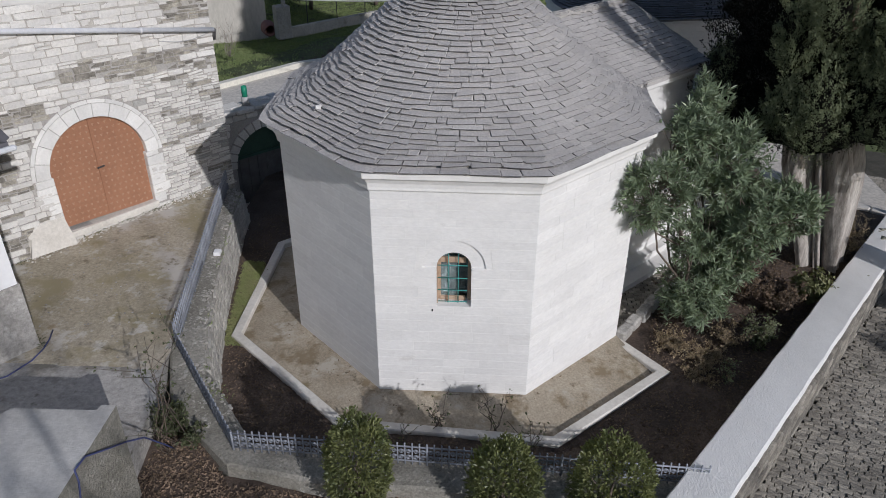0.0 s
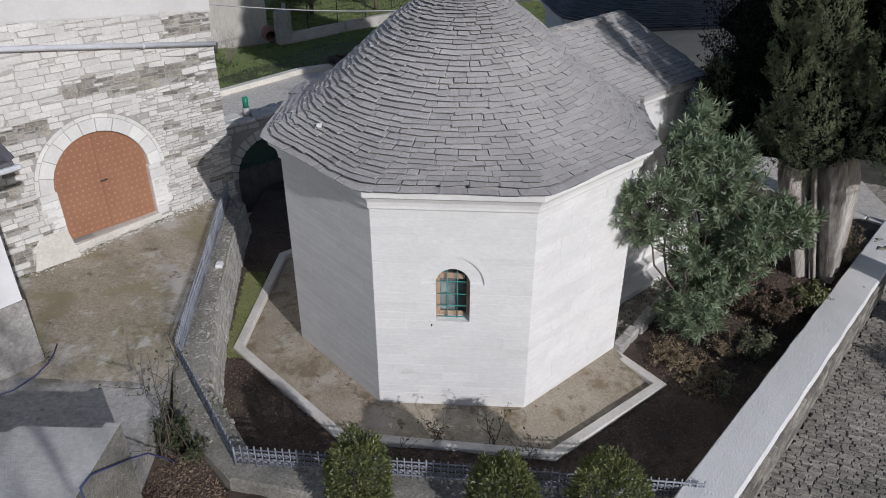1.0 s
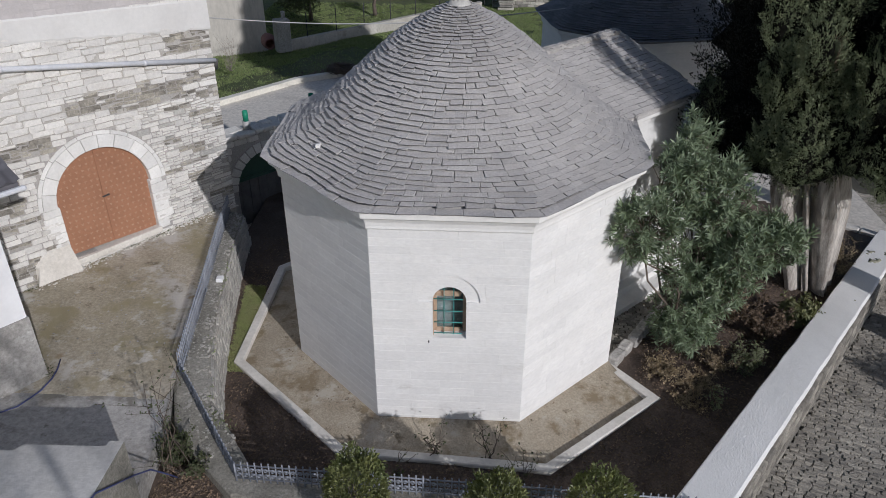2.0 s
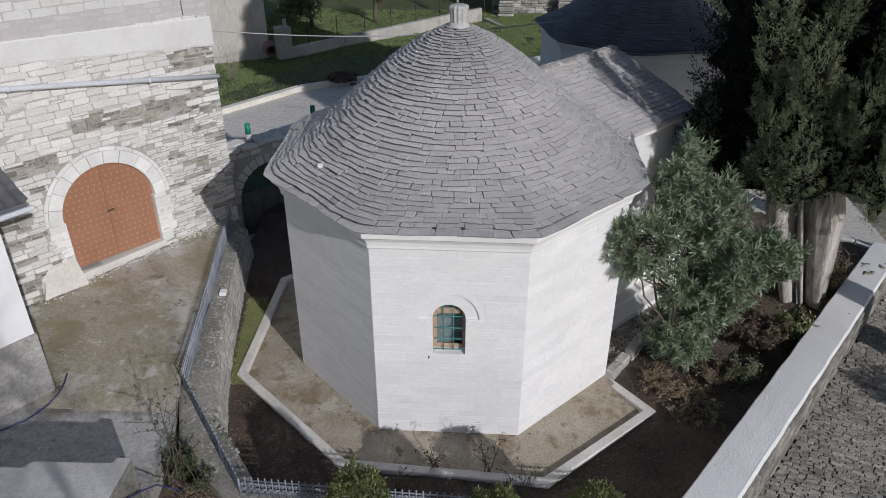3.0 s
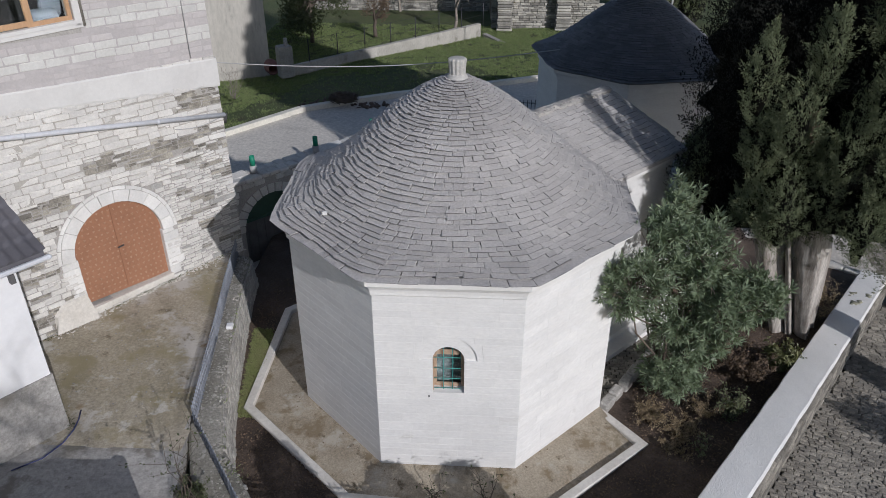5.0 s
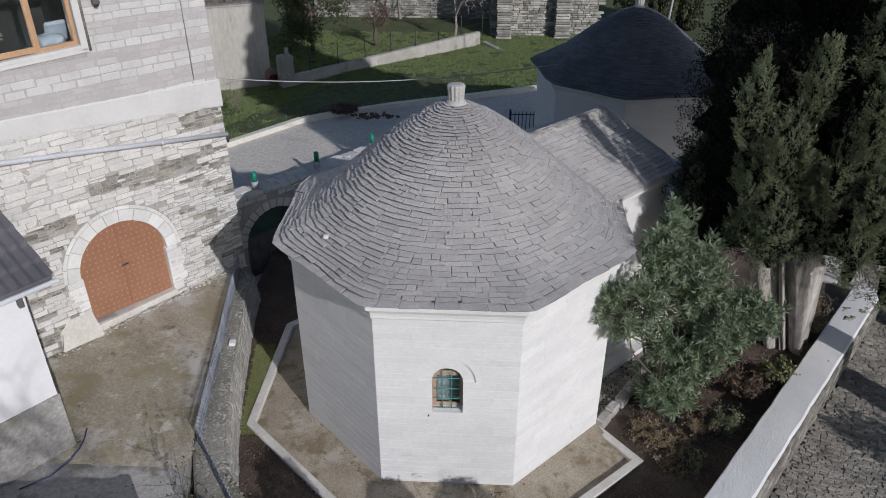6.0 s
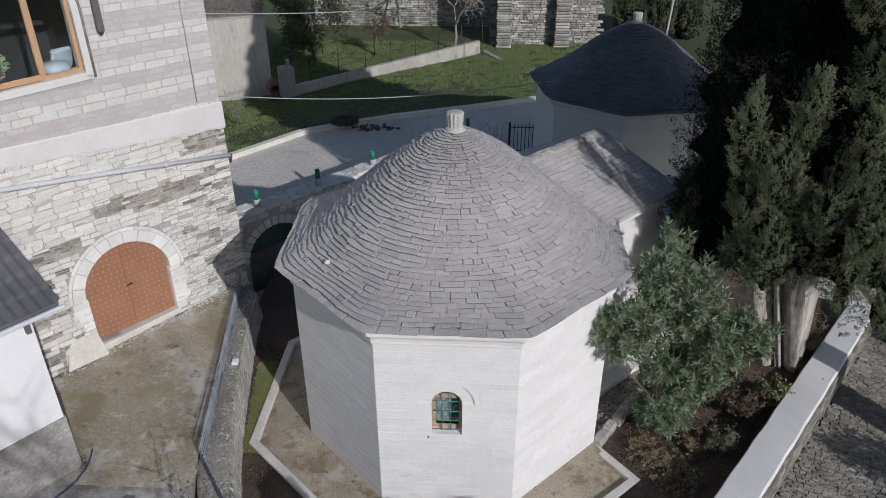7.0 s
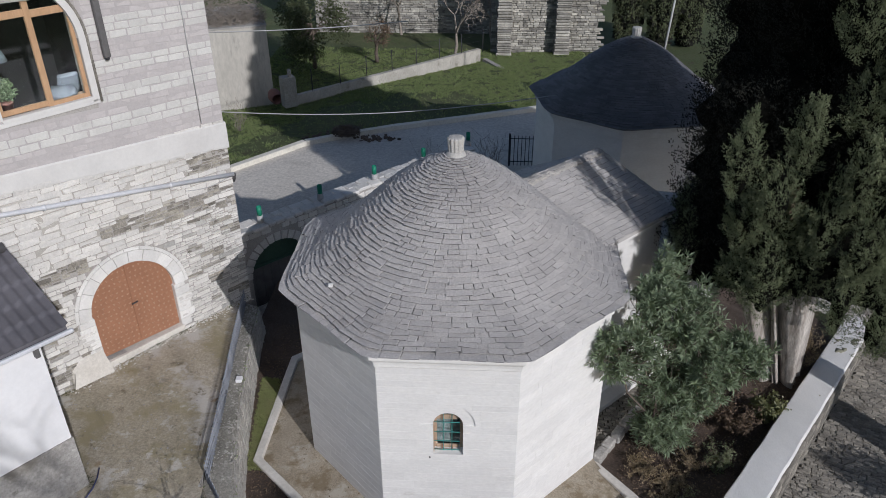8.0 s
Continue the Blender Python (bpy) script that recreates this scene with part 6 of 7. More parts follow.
for i in range(5):
    c = qp(0.02 + 2.42 * i, 0, 0)
    p = part("pipe_post", Geo().lathe((c.x, c.y, ATOP + 0.06), [(0.115, 0.0), (0.115, 0.27), (0.10, 0.27)], 16), CABLE, arch_wall, "grey pipe post with a green top")
    part("pipe_top", Geo().lathe((c.x, c.y, ATOP + 0.32), [(0.085, 0.0), (0.085, 0.33), (0.07, 0.33), (0.07, 0.28)], 16), GREEN_PIPE, p)

# dark boards stand in for the arch's dark opening, green panel over the lintel
door = part("door", Geo().box(qp(AS, -0.1, -0.2), (2 * AR + 0.1, 0.04, 1.8), QROT), IRON, arch_wall, "dark boards in place of the arch's dark opening, under a green panel")
for i in range(7):
    x = AS - AR + (i + 0.5) * 2 * AR / 7
    part("board", Geo().box(qp(x, -0.1, -0.165), (2 * AR / 7 - 0.012, 0.03, 1.75), QROT, 0.005), IRON_GREY, door)
part("lintel", Geo().box(qp(AS, 0.80, -0.12), (2 * AR + 0.06, 0.12, 0.10), QROT, 0.012), DARK_GREEN, door)
n = 24
rim = [(AS + AR * math.cos(math.pi * i / n), AZ + (AR + 0.03) * math.sin(math.pi * i / n)) for i in range(n + 1)]
rim = [(x, max(0.80, z)) for x, z in rim]
g = Geo().add([qp(x, z, o) for o in (-0.14, -0.18) for x, z in rim], [tuple(range(n + 1)), tuple(reversed(range(n + 1, 2 * n + 2)))])
part("tympanum", g, DARK_GREEN, door, "dark green painted board filling the arch")

# ---- far things: garden walls, stucco house, post, jar, gate ----
low_wall = thing("far_garden_wall", (-5, 35, -2), "low pale garden wall across the grass", "wall")
a, b = Vector((-11.2, 29.3, 0)), Vector((0.15, 40.3, 0))
d = (b - a).normalized()
w = Vector((-d.y, d.x, 0)) * 0.3
g = Geo().prism([(p.x, p.y) for p in (a, b, b + w, a + w)], -3.2, lambda x, y: -1.05 - 0.0 * x)
part("wall_body", g, LOW_WALL, low_wall)
a, b = Vector((0.3, 40.2, 0)), Vector((5.2, 31.5, 0))
d = (b - a).normalized()
w = Vector((-d.y, d.x, 0)) * 0.35
g = Geo().prism([(p.x, p.y) for p in (a, b, b + w, a + w)], -3.2, -1.75)
part("wall_body", g, RENDER_GREY, low_wall)

gate_post = thing("concrete_post", (-11.6, 28.6, -1.3), "weathered square concrete post with a stub of rail", "post")
part("shaft", Geo().box((-11.5, 28.6, -0.55), (0.85, 0.7, 1.9), Matrix.Rotation(0.6, 3, "Z"), 0.05), RENDER_GREY, gate_post)
part("stub", Geo().box((-11.35, 28.6, 0.6), (0.2, 0.2, 0.5), Matrix.Rotation(0.6, 3, "Z"), 0.03), RENDER_GREY, gate_post)
jar = thing("clay_jar", (-12.5, 29.0, -1.2), "large terracotta jar lying on its side in the grass", "jar")
m = Matrix.Translation((-12.5, 29.0, -1.0)) @ Matrix.Scale(0.85, 4) @ Matrix.Rotation(radians(100), 4, "X") @ Matrix.Rotation(0.5, 4, "Y")
g = Geo().lathe((0, 0, 0), [(0.22, -0.7), (0.42, -0.4), (0.52, 0.0), (0.46, 0.35), (0.36, 0.5), (0.42, 0.58), (0.34, 0.58), (0.3, 0.45), (0.42, 0.0), (0.3, -0.5)], 20)
g.v = [tuple(m @ Vector(p)) for p in g.v]
part("body", g, TERRACOTTA, jar)

stucco = thing("stucco_house", (-17, 33, -1.5), "low stained stucco building beyond the grass", "building")
SU, SN = Vector((0.93, 0.37, 0)), Vector((0.37, -0.93, 0))
so = Vector((-12.9, 30.2, 0))
o = [so - SU * 9, so, so - SN * 6, so - SU * 9 - SN * 6]
part("wall", Geo().prism([(p.x, p.y) for p in o], -2.4, 3.0), STUCCO, stucco)
part("coping", Geo().prism([(p.x, p.y) for p in (so - SU * 9 + SN * 0.05, so + SU * 0.05 + SN * 0.05, so + SU * 0.05 - SN * 6, so - SU * 9 - SN * 6)], 3.004, 3.1), RENDER_GREY, stucco)

ruin = thing("ruined_wall", (5, 43, -2), "tall ruined dry-stone wall standing in the grass", "wall")
g = Geo()
rng = random.Random(83)
for x0, x1, y, ztop in ((0.9, 9.0, 43.2, 6.0), (-14.0, 0.9, 49.0, 6.0)):
    part("wall_core", Geo().box(((x0 + x1) / 2, y + 0.45, 1.2), (x1 - x0, 0.8, 8.2), None, 0.05), MORTAR, ruin)
    z = -2.4
    while z < 5.2:
        h = rng.uniform(0.1, 0.22)
        x = x0
        while x < x1:
            w = rng.uniform(0.2, 0.75)
            g.box((x + w / 2, y + rng.uniform(-0.05, 0.05), z + h / 2), (w - 0.015, 0.3, h - 0.015), Matrix.Rotation(rng.gauss(0, 0.02), 3, "Y"), 0.03)
            x += w
        z += h
part("stone_field", g, FAR_STONE, ruin, kind="stuff")
# two piers added where the wall only has dark vertical shadows
for x in (1.9, 6.3):
    gg = Geo()
    z = -2.4
    while z < 5.2:
        h = rng.uniform(0.12, 0.25)
        gg.box((x, 42.6 + rng.uniform(-0.04, 0.04), z + h / 2), (1.1 + rng.uniform(-0.1, 0.1), 1.1, h - 0.02), None, 0.05)
        z += h
    part("buttress", gg, FAR_STONE, ruin)

iron_gate = thing("iron_gate", (2.9, 19.6, -0.8), "dark iron bar gate beside the far chapel", "gate")
for i in range(9):
    part("bar", Geo().tube([(1.9 + 0.18 * i, 18.7, -0.8), (1.9 + 0.18 * i, 18.7, 0.75)], 0.018, 5), IRON, iron_gate)
for z in (-0.6, 0.6):
    part("rail", Geo().tube([(1.85, 18.7, z), (3.4, 18.7, z)], 0.022, 5), IRON, iron_gate)
for x, y in ((1.85, 18.7), (3.4, 18.7)):
    part("post", Geo().box((x, y, 0.0), (0.09, 0.09, 1.7), None, 0.01), IRON, iron_gate)

# cables across the view
wire = thing("overhead_cable", (-3, 10, 4), "thin pale cable sagging across the grass", "cable")
a, b = Vector((-10.5, 9.5, 5.2)), Vector((3.4, 13.0, 4.75))
part("cable", Geo().tube([a.lerp(b, i / 24) - Vector((0, 0, 0.45 * math.sin(math.pi * i / 24))) for i in range(25)], 0.02, 5), CABLE, wire)

wire = thing("overhead_cable", (-8, 20, 6.2), "thin pale cable strung high over the grass", "cable")
a, b = hp(S1 - 0.1, 8.75, -4.0, False), Vector((-3.1, 20.0, 5.85))
part("cable", Geo().tube([a.lerp(b, i / 16) - Vector((0, 0, 0.12 * math.sin(math.pi * i / 16))) for i in range(17)], 0.022, 5), CABLE, wire)

# ---- plants ----
def leaf(geo, p, way, length, width, rng, fold=0.25, droop=0.15, face=None):
    """A pointed leaf with a folded midrib, from p along way."""
    way = way.normalized()
    side = way.cross(face if face else Vector((rng.uniform(-1, 1), rng.uniform(-1, 1), rng.uniform(-0.3, 1)))).normalized()
    up = side.cross(way)
    mid = p + way * length * 0.5
    tip = p + way * length - Vector((0, 0, droop * length))
    k = len(geo.v)
    geo.v.extend((tuple(p), tuple(mid + side * width * 0.5 + up * fold * width), tuple(tip), tuple(mid - side * width * 0.5 + up * fold * width)))
    geo.f.extend(((k, k + 1, k + 2), (k, k + 2, k + 3)))
    geo.s.extend((False, False))


def ball_way(rng):
    z = rng.uniform(-1, 1)
    w = rng.uniform(0, 2 * math.pi)
    r = math.sqrt(1 - z * z)
    return Vector((r * math.cos(w), r * math.sin(w), z))


def limb(a, b, r0, r1, rng, sway=0.12, n=7):
    a, b = Vector(a), Vector(b)
    d = (b - a).length
    pts = [a.lerp(b, i / n) + (ball_way(rng) * d * sway * 0.4 if 0 < i < n else Vector()) for i in range(n + 1)]
    return pts, [r0 + (r1 - r0) * i / n for i in range(n + 1)]


# the oleander beside the chapel: lobes of shoots, each ending in a tuft of long leaves
OLE = [((4.5, -1.1, 4.65), (0.75, 0.65, 0.8), 130), ((4.75, -0.45, 4.85), (0.85, 0.8, 0.95), 210), ((3.85, -1.78, 3.85), (1.0, 0.72, 0.85), 200), ((5.45, -0.7, 4.0), (1.1, 1.0, 1.1), 270),
       ((7.05, -0.9, 3.1), (0.85, 0.75, 0.7), 170), ((6.15, -1.2, 2.9), (0.85, 0.85, 0.95), 170), ((5.2, -1.1, 2.4), (0.8, 0.7, 0.8), 130), ((5.3, -1.2, 1.1), (0.85, 0.75, 0.85), 190), ((5.85, -0.95, 1.75), (0.75, 0.7, 0.8), 130)]
oleander = thing("oleander", (5.5, -0.6, 0.0), "tall bushy oleander with long grey-green leaves beside the chapel", "shrub")
rng = random.Random(101)
twigs, crown = Geo(), Geo()
for c, r, count in OLE:
    c = Vector(c)
    for k in range(3):
        root = Vector((5.4 + rng.uniform(-0.35, 0.35), -0.7 + rng.uniform(-0.3, 0.3), -0.2))
        pts, rad = limb(root, c + Vector((rng.uniform(-0.4, 0.4) * r[0], rng.uniform(-0.4, 0.4) * r[1], 0.2 * r[2])), 0.035, 0.012, rng)
        part("stem", Geo().tube(pts, rad, 6), TWIG, oleander)
    for k in range(int(count * 2.2)):
        w = ball_way(rng)
        t = rng.uniform(0.5, 1.0) * (1 + 0.3 * noise.noise(tuple(w * 2.2 + c)))
        p = c + Vector((w.x * r[0], w.y * r[1], w.z * r[2])) * t
        out = (w + Vector((0, 0, 0.55)) + ball_way(rng) * 0.7).normalized()
        if p.x * 0.7071 - p.y * 0.7071 < 3.72 or p.x < 3.3 and p.y > -1.6 or noise.noise(tuple(p * 1.9)) < -0.17:
            continue
        if rng.random() < 0.5:
            twigs.tube([p - out * 0.5, p], [0.008, 0.004], 4, cap=False)
        spin = rng.uniform(0, 6.3)
        e1 = out.cross(Vector((0.3, 0.9, 0.1))).normalized()
        e2 = out.cross(e1)
        for j in range(15):
            back = rng.uniform(0.0, 0.22)
            w = spin + j * 2.4 + rng.uniform(-0.3, 0.3)
            open_ = 0.55 + 3.2 * back + rng.uniform(-0.25, 0.3)
            ray = out * math.cos(open_) + (e1 * math.cos(w) + e2 * math.sin(w)) * math.sin(open_)
            leaf(crown, p - out * back, ray, rng.uniform(0.14, 0.23), rng.uniform(0.028, 0.042), rng, 0.12, 0.05, out + ball_way(rng) * 0.4)
part("twig_field", twigs, TWIG, oleander, kind="stuff")
part("crown", crown, LEAF_OLEANDER, oleander)

# the big old cypress with its split pale trunk
cypress = thing("cypress_tree", (9.5, 1.9, -0.2), "huge old cypress with a split grey trunk and dark dense foliage", "tree")
rng = random.Random(103)
g = Geo()
n, m = 120, 26
vs = []
for i in range(m + 1):
    z = -0.3 + 5.0 * i / m
    for j in range(n):
        w = 2 * math.pi * j / n
        rib = 0.24 * math.sin(4 * w + 0.3 * z) + 0.14 * math.sin(9 * w - 0.2 * z + 1.0) + 0.07 * math.sin(19 * w)
        flare = 0.43 + 0.10 * math.exp(-0.9 * max(0, z + 0.3)) + 0.15 * min(2.3, max(0.0, z)) - 0.12 * max(0.0, z - 2.8)
        cleft = 0.62 * math.exp(-(((w + 1.62 + 0.05 * z + math.pi) % (2 * math.pi) - math.pi) / 0.11) ** 2) + 0.45 * math.exp(-(((w + 2.35 - 0.04 * z + math.pi) % (2 * math.pi) - math.pi) / 0.08) ** 2)
        r = flare * (1 + rib - cleft + 0.06 * noise.noise((math.cos(w) * 2, math.sin(w) * 2, z * 0.6)))
        lean = -0.22 * z
        vs.append((9.42 + lean + r * math.cos(w), 2.1 + 0.85 * r * math.sin(w), z))
g.add(vs, [(i * n + j, i * n + (j + 1) % n, (i + 1) * n + (j + 1) % n, (i + 1) * n + j) for i in range(m) for j in range(n)], True)
part("trunk", g, BARK, cypress)
def plume(geo, p, way, size, rng, blades, face=None):
    """An upswept spray of short scaly twigs."""
    for k in range(blades):
        t = rng.random()
        spread = 0.30 * size * (1 - 0.75 * t)
        q = p + way * size * t + ball_way(rng) * spread
        leaf(geo, q, way * 0.8 + ball_way(rng) * 0.6, size * rng.uniform(0.11, 0.21), size * rng.uniform(0.045, 0.075), rng, 0.15, 0.0, face + ball_way(rng) * 0.7 if face else None)


def cypress_crown(centre, tree, seed, broad, z_low, z_top, lobes, cover, thin):
    """Lumps of upswept sprays over an inside painted near black as shade."""
    rng = random.Random(seed)

    def radius(z, w):
        deg = math.degrees((w + math.pi) % (2 * math.pi) - math.pi)
        low = z_low + 0.35 * smooth(-132, -112, deg) - 0.35 * smooth(-85, -50, deg)
        base = broad * (1 + 0.2 * smooth(9, 14, z)) * smooth(low - 0.3, low + 0.9, z) * (1 - 0.85 * smooth(*thin, z)) + 0.2
        front = math.exp(-(((w - radians(-72) + math.pi) % (2 * math.pi) - math.pi) / 0.75) ** 2)
        recess = smooth(8.8, 9.6, z) * smooth(-185, -170, deg) * (1 - smooth(-130, -119, deg))
        return base * (0.94 + 0.13 * front + 0.12 * (1 - smooth(-150, -128, deg)) * (deg < 0) - 0.24 * recess + 0.16 * noise.noise((math.cos(w) * 1.6 + seed, math.sin(w) * 1.6, z * 0.4)))

    g = Geo()
    n, m = 96, 90
    vs = []
    for i in range(m + 1):
        z = z_low + 0.15 + (z_top - z_low) * i / m
        for j in range(n):
            w = 2 * math.pi * j / n
            r = (0.74 + 0.22 * smooth(10.5, 12.5, z)) * radius(z, w) * (1 + 0.2 * noise.noise((math.cos(w) * 6, math.sin(w) * 6, z * 1.8)))
            vs.append((centre.x + r * math.cos(w), centre.y + r * math.sin(w), z))
    g.add(vs, [(i * n + j, i * n + (j + 1) % n, (i + 1) * n + (j + 1) % n, (i + 1) * n + j) for i in range(m) for j in range(n)] + [tuple(reversed(range(n)))], True)
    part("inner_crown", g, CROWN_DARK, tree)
    crown, core, inner = Geo(), Geo(), Geo()
    centres = []
    for k in range(cover):
        z, w = rng.uniform(z_low, min(12.5, z_top - 0.6)), radians(rng.uniform(-215, 20))
        r = radius(z, w) * rng.uniform(0.72, 0.86)
        out = Vector((math.cos(w), math.sin(w), 0))
        plume(inner, centre + out * r + Vector((0, 0, z)), (out * 0.5 + Vector((0, 0, 0.8)) + ball_way(rng) * 0.4).normalized(), rng.uniform(0.3, 0.55), rng, 18)
    for tries, heads, z0, z1, apart, reach in lobes:
        for k in range(tries):
            z = rng.uniform(z0, z1)
            w = radians(rng.uniform(*heads))
            r = radius(z, w) * rng.uniform(*reach)
            c = centre + Vector((r * math.cos(w), r * math.sin(w), z))
            if any(((c - o) * Vector((1, 1, 0.6))).length < apart for o in centres):
                continue
            centres.append(c)
            wide, tall = rng.uniform(0.28, 0.44), rng.uniform(0.65, 1.15)
            out = Vector((math.cos(w), math.sin(w), 0))
            core.lathe(c, [(0.05, -tall * 0.7), (wide * 0.45, -tall * 0.45), (wide * 0.58, 0.0), (wide * 0.4, tall * 0.45), (0.05, tall * 0.75)], 9)
            for j in range(130):
                d = (ball_way(rng) + out * 0.55).normalized()
                taper = 1 - 0.45 * max(0.0, d.z)
                p = c + Vector((d.x * wide * taper, d.y * wide * taper, d.z * tall)) * rng.uniform(0.7, 1.0) * (1 + 0.3 * noise.noise(tuple(d * 2.5 + c)))
                plume(crown, p, (d * 0.55 + Vector((0, 0, 0.8)) + ball_way(rng) * 0.3).normalized(), rng.uniform(0.2, 0.38), rng, 46, d)
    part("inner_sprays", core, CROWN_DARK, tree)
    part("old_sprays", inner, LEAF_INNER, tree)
    part("crown", crown, LEAF_CYPRESS, tree)


cypress_crown(Vector((9.75, 2.7, 0)), cypress, 103, 4.25, 3.15, 28.0,
              ((620, (-137, -96), 4.7, 8.8, 0.80, (0.92, 1.1)), (120, (-96, -64), 4.9, 8.0, 0.8, (0.94, 1.06)), (200, (-119, -80), 9.2, 12.5, 0.95, (0.88, 1.0)), (40, (-215, -150), 3.9, 5.5, 1.1, (0.78, 0.86))), 5000, (10.3, 30.0))
g = Geo()
for k in range(60):
    leaf(g, Vector((7.2, -0.85, 7.05)) + ball_way(rng) * 0.18 + Vector((0, 0, rng.uniform(-0.25, 0.25))), Vector((0, -0.4, 0.6)) + ball_way(rng) * 0.5, 0.14, 0.035, rng)
part("dead_spray", g, LEAF_DEAD, cypress, "withered brown spray", kind="stuff")


cypress_right = thing("cypress_tree", (14.2, 4.6, -1.4), "second tall dark cypress beyond the lane wall", "tree")
part("trunk", Geo().tube([(14.2, 4.6, -1.9), (14.2, 4.6, 1.5), (14.2, 4.6, 5.0)], [0.5, 0.4, 0.35], 14), BARK, cypress_right)
cypress_crown(Vector((14.2, 4.6, 0)), cypress_right, 107, 3.2, 3.5, 12.4, ((200, (-140, -60), 7.5, 10.5, 1.0, (0.85, 1.0)),), 1800, (9.4, 13.0))


# clipped evergreen bushes before the fence
def round_bush(x, y, z0, r, h, seed, label):
    rng = random.Random(seed)
    b = thing("evergreen_bush", (x, y, z0), label, "bush", "bushes along the fence")
    stem, crown = Geo(), Geo()
    stem.tube(*limb((x, y, z0 - 0.1), (x, y, z0 + h * 0.6), 0.05, 0.02, rng), 6)
    for k in range(9):
        w = ball_way(rng)
        stem.tube(*limb((x, y, z0 + 0.3), (x + w.x * r * 0.7, y + w.y * r * 0.7, z0 + h * (0.55 + 0.35 * w.z)), 0.02, 0.006, rng), 5)
    c = Vector((x, y, z0 + h * 0.55))
    for k in range(2100):
        w = ball_way(rng)
        lump = 1 + 0.2 * noise.noise(tuple(w * 2.3 + Vector((seed, 0, 0))))
        t = rng.uniform(0.62, 1.0) ** 0.5 * lump
        t /= (math.hypot(w.x, w.y) ** 2.6 + abs(w.z) ** 2.6) ** (1 / 2.6)
        p = c + Vector((w.x * r, w.y * r, w.z * h * 0.5)) * t * 0.96
        for j in range(3):
            leaf(crown, p + ball_way(rng) * 0.04, w * 0.7 + Vector((0, 0, 0.5)) + ball_way(rng) * 0.8, rng.uniform(0.06, 0.1), rng.uniform(0.028, 0.042), rng)
    part("stems", stem, TWIG, b)
    part("crown", crown, LEAF_BOX, b)


round_bush(-1.33, -7.1, 0.45, 0.52, 1.85, 7, "rounded yellow-green evergreen bush by the fence")
round_bush(0.98, -7.2, 0.45, 0.56, 1.55, 8, "loose dark green evergreen bush by the fence")
round_bush(2.65, -7.15, 0.45, 0.64, 1.6, 9, "broad evergreen bush by the fence's end")


# thin shrubs: a few arching canes with sparse leaves
def cane_shrub(name, x, y, z, height, spread, canes, leaves, seed, label, category="shrub", leaf_mat_=None, bark=None, size=(0.05, 0.09)):
    rng = random.Random(seed)
    b = thing(name, (x, y, z), label, category)
    crown = Geo()
    for k in range(canes):
        stem = Geo()
        w = rng.uniform(0, 2 * math.pi)
        end = Vector((x + spread * math.cos(w) * rng.uniform(0.3, 1), y + spread * math.sin(w) * rng.uniform(0.3, 1), z + height * rng.uniform(0.55, 1)))
        pts, rad = limb((x + rng.uniform(-0.05, 0.05), y + rng.uniform(-0.05, 0.05), z - 0.05), end, 0.012, 0.004, rng, 0.2)
        stem.tube(pts, rad, 5)
        for j in range(2):
            i = rng.randrange(2, len(pts) - 1)
            q = pts[i] + Vector((rng.uniform(-1, 1), rng.uniform(-1, 1), 0.8)) * 0.22 * height
            stem.tube([pts[i], q], [0.006, 0.003], 4)
            for l in range(leaves // 2):
                leaf(crown, q.lerp(pts[i], rng.random() * 0.8) + ball_way(rng) * 0.03, ball_way(rng) + Vector((0, 0, 0.3)), rng.uniform(*size), rng.uniform(size[0] * 0.5, size[1] * 0.55), rng)
        for j in range(leaves):
            i = rng.randrange(1, len(pts))
            leaf(crown, pts[i] + ball_way(rng) * 0.06, ball_way(rng) + Vector((0, 0, 0.3)), rng.uniform(*size), rng.uniform(size[0] * 0.5, size[1] * 0.55), rng)
        part("cane", stem, bark or TWIG, b)
    if leaves:
        part("foliage", crown, leaf_mat_ or LEAF_ROSE, b)
    return b


cane_shrub("rose_bush", 6.7, -1.75, -0.05, 1.0, 0.5, 16, 34, 201, "straggly rose bush with dull green leaves", leaf_mat_=LEAF_PALE)
cane_shrub("rose_bush", 5.7, -2.9, -0.08, 0.55, 0.3, 7, 12, 202, "small sparse rose bush in dark soil", leaf_mat_=LEAF_PALE)
cane_shrub("garden_shrub", 7.5, -0.2, 0.0, 0.7, 0.8, 24, 34, 203, "low browning shrub under the oleander", leaf_mat_=LEAF_DEAD)
cane_shrub("garden_shrub", 8.45, 0.2, 0.0, 0.75, 0.5, 18, 34, 204, "yellow-green leafy shrub beside the cypress", leaf_mat_=LEAF_YELLOW, size=(0.09, 0.17))
cane_shrub("garden_shrub", 6.9, 0.3, 0.0, 0.8, 0.8, 18, 30, 205, "low dull brown shrub under the oleander", leaf_mat_=LEAF_DEAD)
cane_shrub("dry_perennial", 4.85, -1.7, -0.05, 0.2, 0.62, 34, 40, 216, "withered brown perennial lying on the soil", leaf_mat_=LEAF_MAT, size=(0.03, 0.075))
cane_shrub("dry_perennial", 5.5, -2.2, -0.05, 0.2, 0.62, 34, 40, 217, "withered brown perennial lying on the soil", leaf_mat_=LEAF_MAT, size=(0.03, 0.075))
cane_shrub("dry_perennial", 5.25, -2.75, -0.08, 0.15, 0.5, 26, 30, 218, "withered brown perennial lying on the soil", leaf_mat_=LEAF_MAT, size=(0.03, 0.075))
cane_shrub("dry_perennial", 6.1, -1.6, -0.05, 0.5, 0.5, 22, 26, 219, "withered brown perennial among the roses", leaf_mat_=LEAF_MAT, size=(0.03, 0.075))
